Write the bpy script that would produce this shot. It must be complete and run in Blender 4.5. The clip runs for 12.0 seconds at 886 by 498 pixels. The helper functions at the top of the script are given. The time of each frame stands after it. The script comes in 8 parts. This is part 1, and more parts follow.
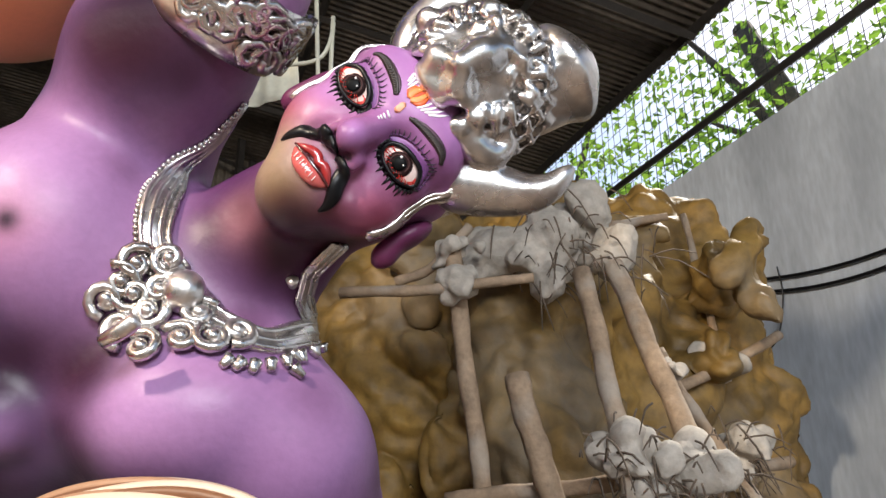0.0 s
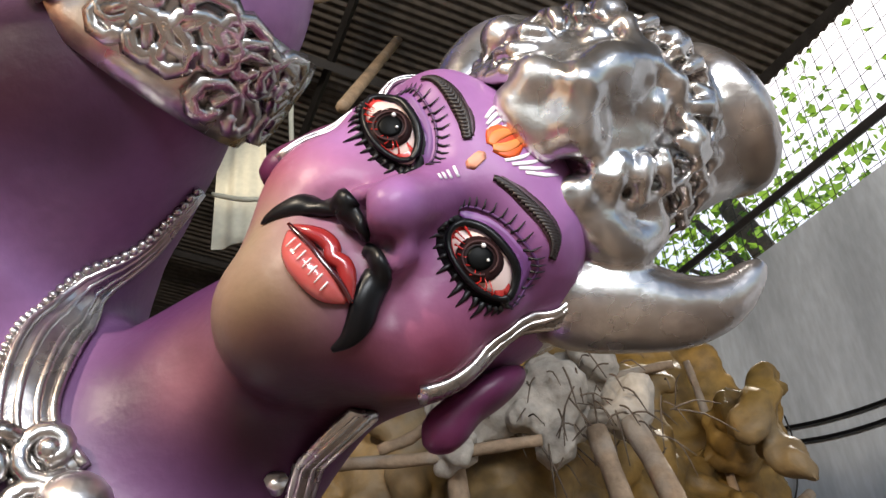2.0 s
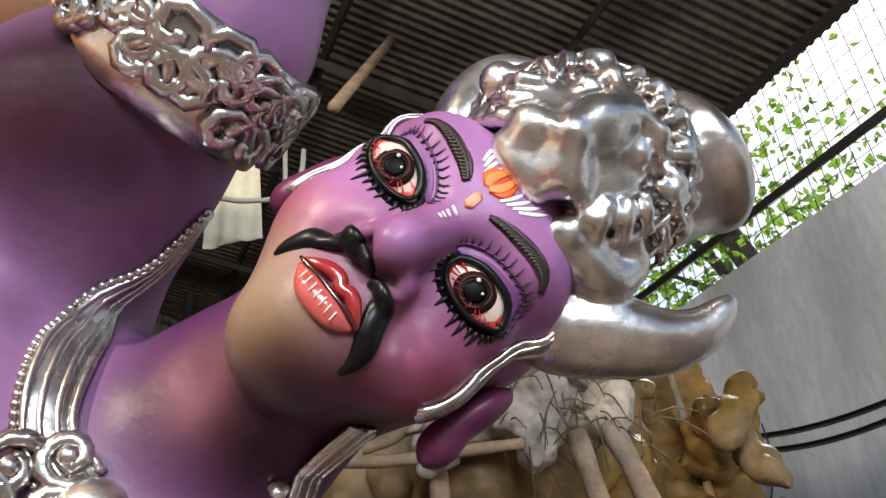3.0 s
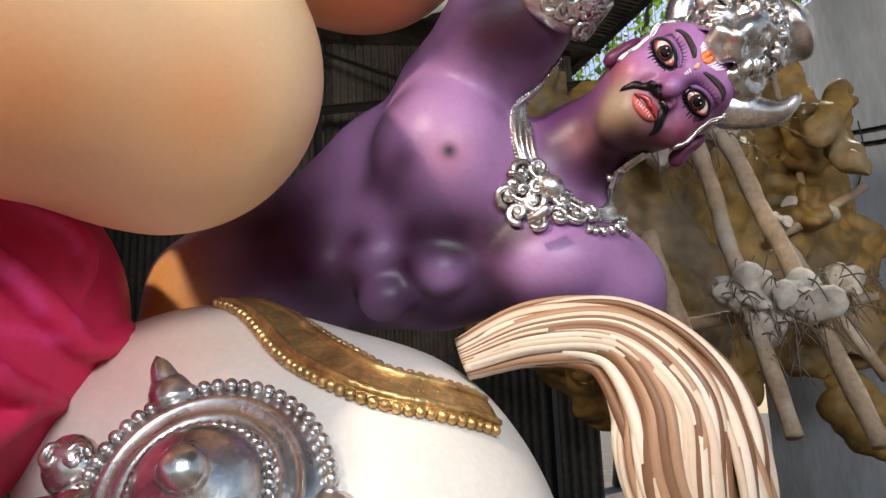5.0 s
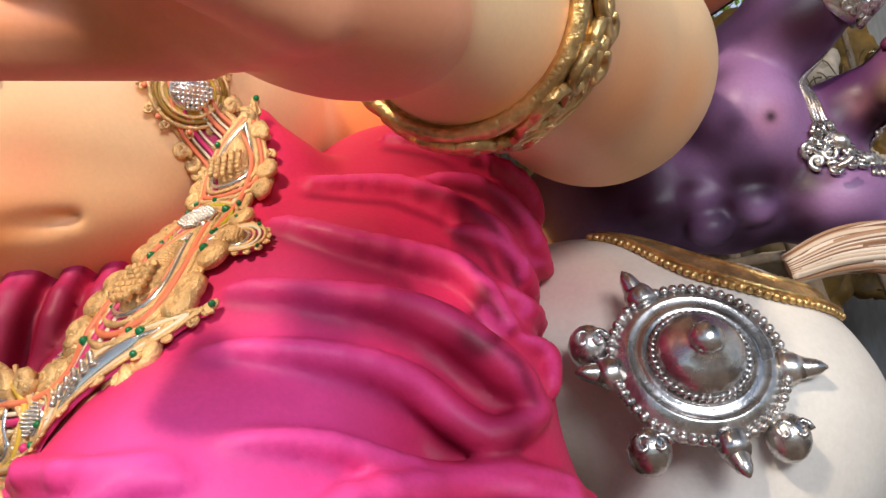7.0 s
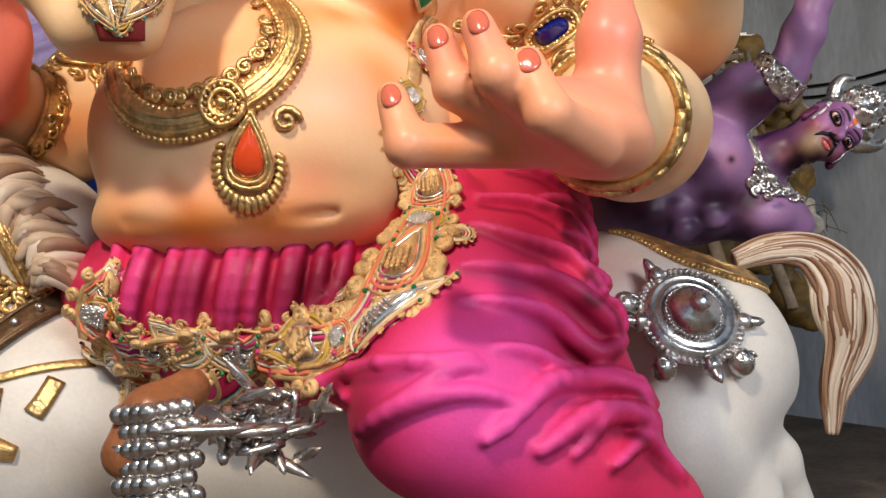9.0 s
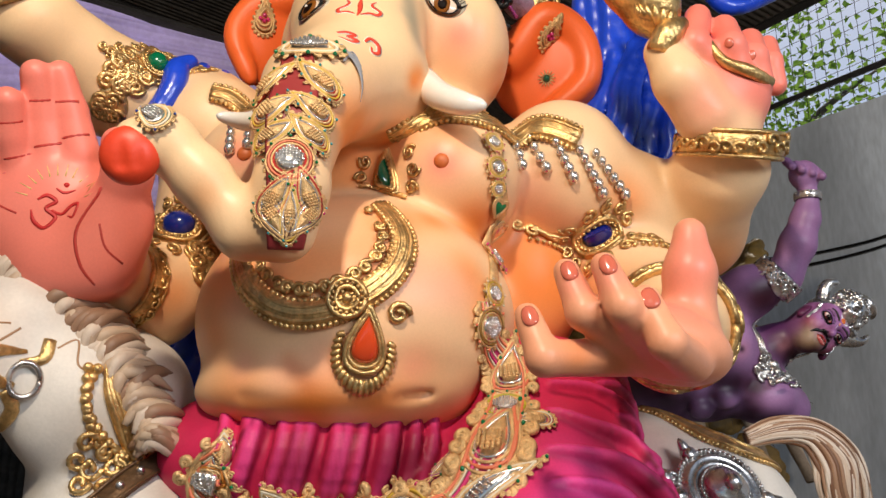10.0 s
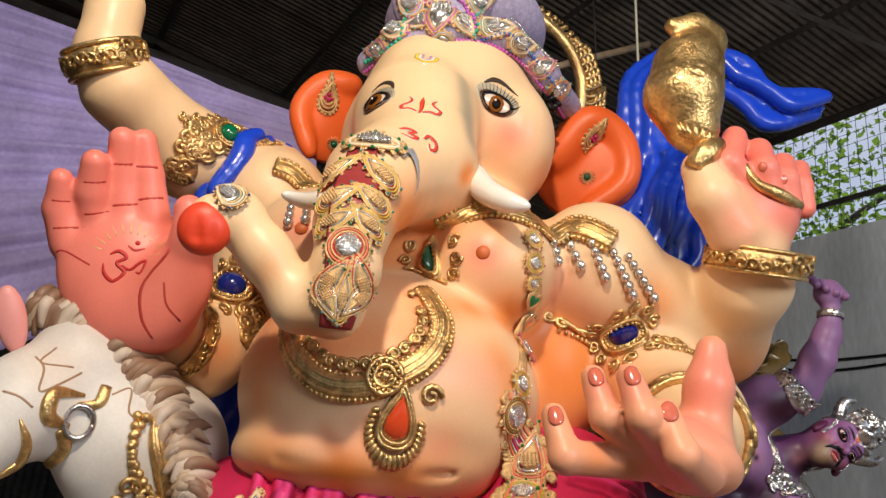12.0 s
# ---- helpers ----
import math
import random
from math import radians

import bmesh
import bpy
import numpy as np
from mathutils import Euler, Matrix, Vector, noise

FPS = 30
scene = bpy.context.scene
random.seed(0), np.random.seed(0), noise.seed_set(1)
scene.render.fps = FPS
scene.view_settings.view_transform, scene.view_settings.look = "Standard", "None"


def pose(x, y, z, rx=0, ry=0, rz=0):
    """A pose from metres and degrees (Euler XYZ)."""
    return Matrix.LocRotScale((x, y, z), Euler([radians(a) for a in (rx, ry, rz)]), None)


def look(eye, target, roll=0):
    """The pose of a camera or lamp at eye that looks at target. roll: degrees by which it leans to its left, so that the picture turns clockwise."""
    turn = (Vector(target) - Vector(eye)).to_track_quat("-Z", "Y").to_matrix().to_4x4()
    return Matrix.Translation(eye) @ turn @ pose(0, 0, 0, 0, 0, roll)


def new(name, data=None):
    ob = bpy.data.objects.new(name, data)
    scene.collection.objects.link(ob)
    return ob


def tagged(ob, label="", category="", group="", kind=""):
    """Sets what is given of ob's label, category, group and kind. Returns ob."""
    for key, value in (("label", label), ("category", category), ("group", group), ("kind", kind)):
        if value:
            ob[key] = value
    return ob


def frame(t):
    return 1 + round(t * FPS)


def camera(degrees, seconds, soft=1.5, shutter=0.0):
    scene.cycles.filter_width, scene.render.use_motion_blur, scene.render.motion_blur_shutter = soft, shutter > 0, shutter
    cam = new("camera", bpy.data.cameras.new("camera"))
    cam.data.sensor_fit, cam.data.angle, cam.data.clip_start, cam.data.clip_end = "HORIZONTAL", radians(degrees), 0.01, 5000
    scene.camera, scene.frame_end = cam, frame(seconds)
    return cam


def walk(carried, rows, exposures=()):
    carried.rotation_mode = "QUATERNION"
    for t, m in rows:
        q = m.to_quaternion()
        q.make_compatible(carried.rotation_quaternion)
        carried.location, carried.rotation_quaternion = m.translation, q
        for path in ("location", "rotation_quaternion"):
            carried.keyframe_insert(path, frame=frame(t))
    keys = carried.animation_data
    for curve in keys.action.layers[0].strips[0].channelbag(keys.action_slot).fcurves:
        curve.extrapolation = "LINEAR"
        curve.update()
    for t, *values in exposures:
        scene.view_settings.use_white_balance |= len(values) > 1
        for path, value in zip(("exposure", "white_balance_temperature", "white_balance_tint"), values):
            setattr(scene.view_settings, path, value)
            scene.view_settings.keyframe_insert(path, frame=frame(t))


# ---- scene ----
cam = camera(59.3, 12.0)
PATH = [
    (0, (0.105, 0.142, 1.573), (0.008, 2.005, 2.292), -0.3),
    (0.5, (0.049, 0.288, 1.622), (0.016, 2.103, 2.461), -1.4),
    (1, (0.002, 0.399, 1.685), (0.043, 2.157, 2.637), -4.3),
    (1.5, (0.004, 0.501, 1.724), (0.039, 2.219, 2.748), -4.3),
    (2, (-0.012, 0.526, 1.731), (-0.004, 2.212, 2.807), -3.6),
    (2.5, (-0.013, 0.539, 1.737), (-0.004, 2.21, 2.836), -3.1),
    (3, (-0.02, 0.475, 1.728), (0.024, 2.164, 2.798), -2.7),
    (3.5, (-0.06, 0.32, 1.635), (-0.186, 2.118, 2.502), -1.5),
    (3.7, (-0.077, 0.226, 1.59), (-0.306, 2.06, 2.353), -1.4),
    (5.3, (-0.395, -0.588, 1.445), (-0.617, 1.362, 1.83), -2.7),
    (5.5, (-0.463, -0.637, 1.442), (-0.641, 1.317, 1.832), -2.5),
    (6, (-0.674, -0.685, 1.451), (-0.926, 1.256, 1.86), -2.6),
    (6.1, (-0.709, -0.697, 1.446), (-0.989, 1.239, 1.865), -2.2),
    (6.5, (-0.882, -0.802, 1.409), (-1.181, 1.14, 1.785), -2.7),
    (7, (-1.13, -1.091, 1.398), (-1.335, 0.88, 1.664), -4.6),
    (7.4, (-1.219, -1.333, 1.385), (-1.375, 0.657, 1.521), -5.5),
    (7.5, (-1.231, -1.375, 1.369), (-1.374, 0.616, 1.494), -5.9),
    (7.7, (-1.276, -1.451, 1.363), (-1.375, 0.544, 1.465), -6.1),
    (9.3, (-1.913, -2.13, 1.451), (-1.756, -0.142, 1.61), -1.3),
    (9.4, (-1.961, -2.149, 1.459), (-1.768, -0.169, 1.657), -1.5),
    (9.5, (-1.978, -2.207, 1.474), (-1.786, -0.23, 1.704), -1.6),
    (9.6, (-2.035, -2.249, 1.475), (-1.826, -0.281, 1.766), -1.7),
    (9.8, (-2.165, -2.339, 1.537), (-1.932, -0.387, 1.907), -1.1),
    (10, (-2.282, -2.406, 1.58), (-2.027, -0.476, 2.041), -0.6),
    (10.1, (-2.345, -2.448, 1.576), (-2.075, -0.533, 2.084), -0.3),
    (10.3, (-2.393, -2.463, 1.6), (-2.092, -0.569, 2.169), 1.8),
    (10.5, (-2.418, -2.5, 1.625), (-2.094, -0.622, 2.229), 3.5),
    (11, (-2.406, -2.558, 1.628), (-2.103, -0.698, 2.299), 6.4),
    (11.5, (-2.39, -2.6, 1.637), (-2.164, -0.725, 2.298), 5.5),
    (12, (-2.364, -2.614, 1.631), (-2.185, -0.716, 2.236), 5.5),
]
walk(cam, [(t, look(eye, target, roll)) for t, eye, target, roll in PATH],
     exposures=[(0, 0.95), (1.0, 0.9), (2.5, 0.7), (3.7, 0.75), (5.5, 0.45), (7.0, 0.2), (7.7, 0.1), (9.5, -0.15), (10.5, -0.3), (12, -0.3)])
# ---------------------------------------------------------------- light
world = bpy.data.worlds.new("sky")
scene.world = world
world.use_nodes = True
wn = world.node_tree.nodes
sky = wn.new("ShaderNodeTexSky")
sky.sky_type, sky.sun_disc = "NISHITA", False
sky.sun_elevation, sky.sun_rotation = radians(48), radians(35)
wn["Background"].inputs[1].default_value = 0.1
world.node_tree.links.new(sky.outputs[0], wn["Background"].inputs[0])

sun = new("sun", bpy.data.lights.new("sun", "SUN"))
sun.data.energy, sun.data.angle, sun.data.color = 3.0, radians(0.5), (1.0, 0.95, 0.86)
sun.matrix_world = look((6, 8, 12), (0, 0, 0))


def area(name, eye, target, w, h, watts, colour):
    d = bpy.data.lights.new(name, "AREA")
    d.shape, d.size, d.size_y, d.energy, d.color = "RECTANGLE", w, h, watts, colour
    o = new(name, d)
    o.matrix_world = look(eye, target)
    return o


# the open front of the shed, behind the camera, and the work lamp that stands there
area("shed_front_daylight", (1.2, -5.2, 4.0), (-0.6, 1.0, 2.0), 3.0, 1.6, 270, (0.93, 0.96, 1.0))
area("work_lamp", (-2.9, -3.3, 5.2), (-2.1, 0.6, 2.6), 0.3, 0.3, 260, (1.0, 0.85, 0.66))

# ---------------------------------------------------------------- materials


def mat(name, colour=(0.5, 0.5, 0.5), rough=0.5, metal=0.0, attr=False, var=0.12, scale=6.0, bump=0.0, bscale=60.0,
        coat=0.0, dirt=None, dirt_amount=0.35, stretch=(1, 1, 1), spec=0.5, rvar=0.12, rand=0.0):
    """A painted or cast surface: base colour (or the paint attribute), two scales of variation, fine relief."""
    m = bpy.data.materials.new(name)
    m.use_nodes = True
    n, ln = m.node_tree.nodes, m.node_tree.links
    b = n["Principled BSDF"]
    tc = n.new("ShaderNodeTexCoord")
    mp = n.new("ShaderNodeMapping")
    mp.inputs["Scale"].default_value = stretch
    ln.new(tc.outputs["Object"], mp.inputs[0])
    big, fine = n.new("ShaderNodeTexNoise"), n.new("ShaderNodeTexNoise")
    for tex, s, d in ((big, scale, 4), (fine, bscale, 6)):
        tex.inputs["Scale"].default_value, tex.inputs["Detail"].default_value = s, d
        ln.new(mp.outputs[0], tex.inputs[0])
    if attr:
        a = n.new("ShaderNodeAttribute")
        a.attribute_name = "paint"
        src = a.outputs["Color"]
    else:
        rgb = n.new("ShaderNodeRGB")
        rgb.outputs[0].default_value = (*colour, 1)
        src = rgb.outputs[0]

    def scaled(col, fac, lo, hi):
        r = n.new("ShaderNodeMapRange")
        r.inputs[1].default_value, r.inputs[2].default_value = 0.3, 0.7
        r.inputs[3].default_value, r.inputs[4].default_value = lo, hi
        ln.new(fac, r.inputs[0])
        x = n.new("ShaderNodeVectorMath")
        x.operation = "SCALE"
        ln.new(col, x.inputs[0])
        ln.new(r.outputs[0], x.inputs["Scale"])
        return x.outputs[0]

    src = scaled(src, big.outputs[0], 1 - var, 1 + var * 0.6)
    src = scaled(src, fine.outputs[0], 1 - var * 0.6, 1 + var * 0.4)
    if rand:
        oi = n.new("ShaderNodeObjectInfo")
        src = scaled(src, oi.outputs["Random"], 1 - rand, 1 + rand)
    if dirt:
        big2 = n.new("ShaderNodeTexNoise")
        big2.inputs["Scale"].default_value, big2.inputs["Detail"].default_value = scale * 0.45, 8
        ln.new(mp.outputs[0], big2.inputs[0])
        ramp = n.new("ShaderNodeMapRange")
        ramp.inputs[1].default_value, ramp.inputs[2].default_value = 0.5, 0.68
        ramp.inputs[4].default_value = dirt_amount
        ln.new(big2.outputs[0], ramp.inputs[0])
        mx = n.new("ShaderNodeMix")
        mx.data_type = "RGBA"
        ln.new(ramp.outputs[0], mx.inputs[0])
        ln.new(src, mx.inputs[6])
        mx.inputs[7].default_value = (*dirt, 1)
        src = mx.outputs[2]
    ln.new(src, b.inputs["Base Color"])
    rr = n.new("ShaderNodeMapRange")
    rr.inputs[3].default_value, rr.inputs[4].default_value = max(0.02, rough - rvar), min(1, rough + rvar)
    ln.new(big.outputs[0], rr.inputs[0])
    ln.new(rr.outputs[0], b.inputs["Roughness"])
    b.inputs["Metallic"].default_value = metal
    b.inputs["Coat Weight"].default_value = coat
    b.inputs["Coat Roughness"].default_value = 0.18
    b.inputs["Specular IOR Level"].default_value = spec
    if bump:
        bp = n.new("ShaderNodeBump")
        bp.inputs["Strength"].default_value, bp.inputs["Distance"].default_value = bump, 0.01
        ln.new(fine.outputs[0], bp.inputs["Height"])
        ln.new(bp.outputs[0], b.inputs["Normal"])
    return m


# ---------------------------------------------------------------- modelling


class Clay:
    """Rounded forms melted together: ellipsoids and tapered limbs, meshed as one skin with a painted colour at each point."""

    def __init__(self):
        self.forms, self.spots, self.cuts, self.front = [], [], [], None

    def ell(self, c, r, colour, rot=(0, 0, 0), k=0.05):
        R = np.array(Euler([radians(a) for a in rot]).to_matrix())
        self.forms.append(("e", np.array(c[:3], float), np.array(r, float), R, np.array(colour), k))

    def limb(self, nodes, colour, k=0.05):
        for a, b in zip(nodes, nodes[1:]):
            self.forms.append(("c", np.array(a[:3], float), np.array(b[:3], float), (a[3], b[3]), np.array(colour), k))

    def plate(self, c, r, colour, rot=(0, 0, 0), k=0.03):
        self.ell(c, r, colour, rot, k)

    def groove(self, nodes, k=0.02):
        for a, b in zip(nodes, nodes[1:]):
            self.cuts.append(("c", np.array(a[:3], float), np.array(b[:3], float), (a[3], b[3]), None, k))

    def spot(self, c, radius, colour, strength=0.8):
        self.spots.append((np.array(c[:3], float), radius, np.array(colour), strength))

    def line(self, nodes, radius, colour, strength=0.7):
        for a, b in zip(nodes, nodes[1:]):
            a, b = np.array(a[:3], float), np.array(b[:3], float)
            m = max(1, int(np.linalg.norm(b - a) / (radius * 0.8)))
            for i in range(m):
                self.spot(a + (b - a) * i / m, radius, colour, strength)

    @staticmethod
    def dist(f, p):
        if f[0] == "e":
            q = (p - f[1]) @ f[3]
            k0 = np.sqrt(((q / f[2]) ** 2).sum(1)) + 1e-9
            k1 = np.sqrt(((q / f[2] ** 2) ** 2).sum(1)) + 1e-9
            return k0 * (k0 - 1) / k1
        a, b, (ra, rb) = f[1], f[2], f[3]
        ab = b - a
        t = np.clip(((p - a) @ ab) / (ab @ ab + 1e-12), 0, 1)
        return np.sqrt(((p - a - t[:, None] * ab) ** 2).sum(1)) - (ra + (rb - ra) * t)

    @staticmethod
    def box(f, margin):
        if f[0] == "e":
            e = np.abs(f[3]) @ f[2]
            return f[1] - e - margin, f[1] + e + margin
        r = max(f[3])
        return np.minimum(f[1], f[2]) - r - margin, np.maximum(f[1], f[2]) + r + margin

    @staticmethod
    def melt(d, e, k):
        h = np.maximum(k - np.abs(d - e), 0) / k
        return np.minimum(d, e) - h * h * k * 0.25

    def field(self, p):
        d = np.full(len(p), 9.0)
        for f in self.forms:
            lo, hi = self.box(f, 0.3)
            m = ((p > lo) & (p < hi)).all(1)
            if m.any():
                d[m] = self.melt(d[m], self.dist(f, p[m]), f[5])
        for f in self.cuts:
            lo, hi = self.box(f, 0.1)
            m = ((p > lo) & (p < hi)).all(1)
            if m.any():
                d[m] = -self.melt(-d[m], self.dist(f, p[m]), f[5])
        return d

    def near(self, p):
        """The forms that can reach these points."""
        lo, hi = p.min(0) - 0.06, p.max(0) + 0.06
        c = Clay()
        for kept, mine in ((c.forms, self.forms), (c.cuts, self.cuts)):
            for f in mine:
                a, b = self.box(f, 0.06)
                if (a < hi).all() and (b > lo).all():
                    kept.append(f)
        if not c.forms:
            c.forms = self.forms
        return c

    def gauge(self, p, h=0.004):
        """Distance to the skin and its direction."""
        n = len(p)
        d = self.field(np.concatenate([p] + [p + o for o in np.eye(3) * h]))
        g = np.stack([d[n * (i + 1):n * (i + 2)] - d[:n] for i in range(3)], 1)
        return d[:n], g / (np.linalg.norm(g, axis=1, keepdims=True) + 1e-9)

    def normal(self, p, h=0.004):
        return self.gauge(p, h)[1]

    def face(self, pts):
        """Points slid along the line from the statue's front until they meet the skin."""
        p = np.array([q[:3] for q in pts], float)
        if self.front is None:
            return p
        eye = np.array(self.front, float)
        way = p - eye
        far = np.linalg.norm(way, axis=1)
        way /= far[:, None]
        t = far - 0.25
        if len(p) < 40:
            c = self.near(np.concatenate([p - way * 0.3, p, p + way * 0.4]))
        else:
            c = self
        for _ in range(11):
            t = t + np.clip(c.field(eye + way * t[:, None]), -0.1, 0.12) * 0.9
        q = eye + way * t[:, None]
        good = (np.abs(c.field(q)) < 0.02) & (np.abs(t - far) < 0.5)
        return np.where(good[:, None], q, p)

    def snap(self, pts, lift=0.0):
        """Points brought on to the skin, and the skin's normals there."""
        p = np.array([q[:3] for q in pts], float)
        c = self.near(p)
        if c.gauge(p)[0].max() > 0.15:
            c = self
        for _ in range(4):
            d, g = c.gauge(p)
            p = p - (np.clip(d, -0.2, 0.2) - lift)[:, None] * g * 0.95
        return p, c.gauge(p)[1]

    def skin(self, voxel):
        los, his = zip(*[self.box(f, f[5] + 2 * voxel) for f in self.forms])
        lo, hi = np.min(los, 0), np.max(his, 0)
        n = np.ceil((hi - lo) / voxel).astype(int) + 1
        D = np.full(n, 9.0, np.float32)
        for f, sub in [(f, False) for f in self.forms] + [(f, True) for f in self.cuts]:
            a, b = self.box(f, f[5] + 3 * voxel)
            i0 = np.clip(((a - lo) / voxel).astype(int), 0, n - 1)
            i1 = np.clip(((b - lo) / voxel).astype(int) + 2, 1, n)
            ax = [lo[i] + voxel * np.arange(i0[i], i1[i]) for i in range(3)]
            P = np.stack(np.meshgrid(*ax, indexing="ij"), -1).reshape(-1, 3)
            s = tuple(slice(x, y) for x, y in zip(i0, i1))
            old = D[s]
            e = self.dist(f, P).reshape(old.shape).astype(np.float32)
            D[s] = -self.melt(-old, e, f[5]) if sub else self.melt(old, e, f[5])
        inside = D < 0
        tot = np.zeros(n - 1, np.int8)
        corners = [(i, j, k) for i in (0, 1) for j in (0, 1) for k in (0, 1)]
        for i, j, k in corners:
            tot += inside[i:n[0] - 1 + i, j:n[1] - 1 + j, k:n[2] - 1 + k]
        cell = np.argwhere((tot > 0) & (tot < 8))
        idx = np.full(n - 1, -1, np.int64)
        idx[cell[:, 0], cell[:, 1], cell[:, 2]] = np.arange(len(cell))
        val = {o: D[cell[:, 0] + o[0], cell[:, 1] + o[1], cell[:, 2] + o[2]] for o in corners}
        acc, cnt = np.zeros((len(cell), 3)), np.zeros(len(cell))
        for o in corners:
            for ax in range(3):
                if o[ax]:
                    continue
                o2 = tuple(1 if i == ax else o[i] for i in range(3))
                d0, d1 = val[o], val[o2]
                x = (d0 < 0) != (d1 < 0)
                t = np.where(x, d0 / np.where(x, d0 - d1, 1), 0)
                cnt += x
                for i in range(3):
                    acc[:, i] += t if i == ax else o[i] * x
        V = lo + voxel * (cell + acc / np.maximum(cnt, 1)[:, None])
        quads = []
        for ax in range(3):
            o1, o2 = (ax + 1) % 3, (ax + 2) % 3
            s0 = [slice(0, n[i]) for i in range(3)]
            s1 = list(s0)
            s0[ax], s1[ax] = slice(0, n[ax] - 1), slice(1, n[ax])
            a, b = inside[tuple(s0)], inside[tuple(s1)]
            for flip, where in ((False, a & ~b), (True, ~a & b)):
                e = np.argwhere(where)
                e = e[(e[:, o1] > 0) & (e[:, o2] > 0) & (e[:, o1] < n[o1] - 1) & (e[:, o2] < n[o2] - 1)]
                if not len(e):
                    continue
                q = []
                for u, v in ((1, 1), (0, 1), (0, 0), (1, 0)):
                    g = e.copy()
                    g[:, o1] -= u
                    g[:, o2] -= v
                    q.append(idx[g[:, 0], g[:, 1], g[:, 2]])
                q = np.stack(q, 1)
                quads.append(q[:, ::-1] if flip else q)
        Q = np.concatenate(quads)
        Q = Q[(Q >= 0).all(1)]
        # two passes of smoothing
        for w in (0.5, -0.35, 0.5):
            i = np.concatenate([Q[:, k] for k in range(4)] * 2)
            j = np.concatenate([Q[:, (k + 1) % 4] for k in range(4)] + [Q[:, (k + 3) % 4] for k in range(4)])
            m = np.bincount(i, minlength=len(V))
            s = np.stack([np.bincount(i, V[j, k], len(V)) for k in range(3)], 1)
            V = V + w * (s / np.maximum(m, 1)[:, None] - V)
        return V, Q, self.paint(V)

    def paint(self, V, soft=0.018):
        W, C = np.full(len(V), 1e-9), np.zeros((len(V), 3))
        for f in self.forms:
            lo, hi = self.box(f, 0.12)
            m = np.where(((V > lo) & (V < hi)).all(1))[0]
            if len(m):
                w = np.exp(-np.clip(self.dist(f, V[m]), -0.02, 1) / soft)
                W[m] += w
                C[m] += w[:, None] * f[4]
        C /= W[:, None]
        if self.spots:
            at, _ = self.snap(self.face([q[0] for q in self.spots]))
        for (_, r, col, s), c in zip(self.spots, at if self.spots else ()):
            m = np.where((np.abs(V - c) < 2.2 * r).all(1))[0]
            if len(m):
                a = s * np.exp(-((V[m] - c) ** 2).sum(1) / (r * r))[:, None]
                C[m] = C[m] * (1 - a) + a * col
        return C


class Build:
    """Gathers rings, tubes, beads and skins into one mesh with several materials."""

    def __init__(self):
        self.v, self.f, self.m, self.c, self.n, self.mats = [], [], [], [], 0, []

    def add(self, V, F, material, colour=(0.5, 0.5, 0.5)):
        if material not in self.mats:
            self.mats.append(material)
        V = np.asarray(V, float)
        self.v.append(V)
        col = np.asarray(colour, float)
        self.c.append(col if col.ndim == 2 else np.tile(col, (len(V), 1)))
        k = self.mats.index(material)
        if isinstance(F, np.ndarray):
            self.f += (F + self.n).tolist()
        else:
            self.f += [[i + self.n for i in q] for q in F]
        self.m += [k] * len(F)
        self.n += len(V)
        return self

    def skin(self, clay, voxel, material):
        V, Q, C = clay.skin(voxel)
        return self.add(V, Q, material, C)

    def tube(self, nodes, material, colour=(0.5, 0.5, 0.5), sides=8, steps=4, flat=1.0, up=None, twist=0.0, cap=True):
        V, F = tube(nodes, sides, steps, flat, up, twist, cap)
        return self.add(V, F, material, colour)

    def ball(self, c, r, material, colour=(0.5, 0.5, 0.5), rot=None, seg=10, rings=7):
        V, F = ball(seg, rings)
        V = V * np.array(r)
        if rot is not None:
            V = V @ np.array(rot).T
        return self.add(V + np.array(c[:3]), F, material, colour)

    def turned(self, c, axis, profile, material, colour=(0.5, 0.5, 0.5), seg=32, lobes=0, depth=0.0, caps=True):
        """A turned form: profile of (radius, height) about an axis."""
        B = frame_of(axis)
        V, F = [], []
        for r, h in profile:
            for i in range(seg):
                a = 2 * math.pi * i / seg
                rr = r * (1 + depth * math.cos(lobes * a))
                V.append(B @ np.array((rr * math.cos(a), rr * math.sin(a), h)) + np.array(c[:3]))
        for j in range(len(profile) - 1):
            for i in range(seg):
                k = (i + 1) % seg
                F.append((j * seg + i, j * seg + k, (j + 1) * seg + k, (j + 1) * seg + i))
        if caps and profile[0][0] > 1e-4:
            F.append(list(range(seg))[::-1])
        if caps and profile[-1][0] > 1e-4:
            F.append([(len(profile) - 1) * seg + i for i in range(seg)])
        return self.add(V, F, material, colour)

    def object(self, name, parent=None, smooth=True, label="", category="", group="", kind=""):
        me = bpy.data.meshes.new(name)
        me.from_pydata(np.concatenate(self.v).tolist(), [], self.f)
        for m in self.mats:
            me.materials.append(m)
        me.polygons.foreach_set("material_index", self.m)
        if smooth:
            me.polygons.foreach_set("use_smooth", [True] * len(self.f))
        at = me.color_attributes.new("paint", "FLOAT_COLOR", "POINT")
        col = np.ones((self.n, 4), np.float32)
        col[:, :3] = np.clip(np.concatenate(self.c), 0, 1)
        at.data.foreach_set("color", col.ravel())
        me.update()
        ob = new(name, me)
        if parent:
            ob.parent = parent
        return tagged(ob, label, category, group, kind)


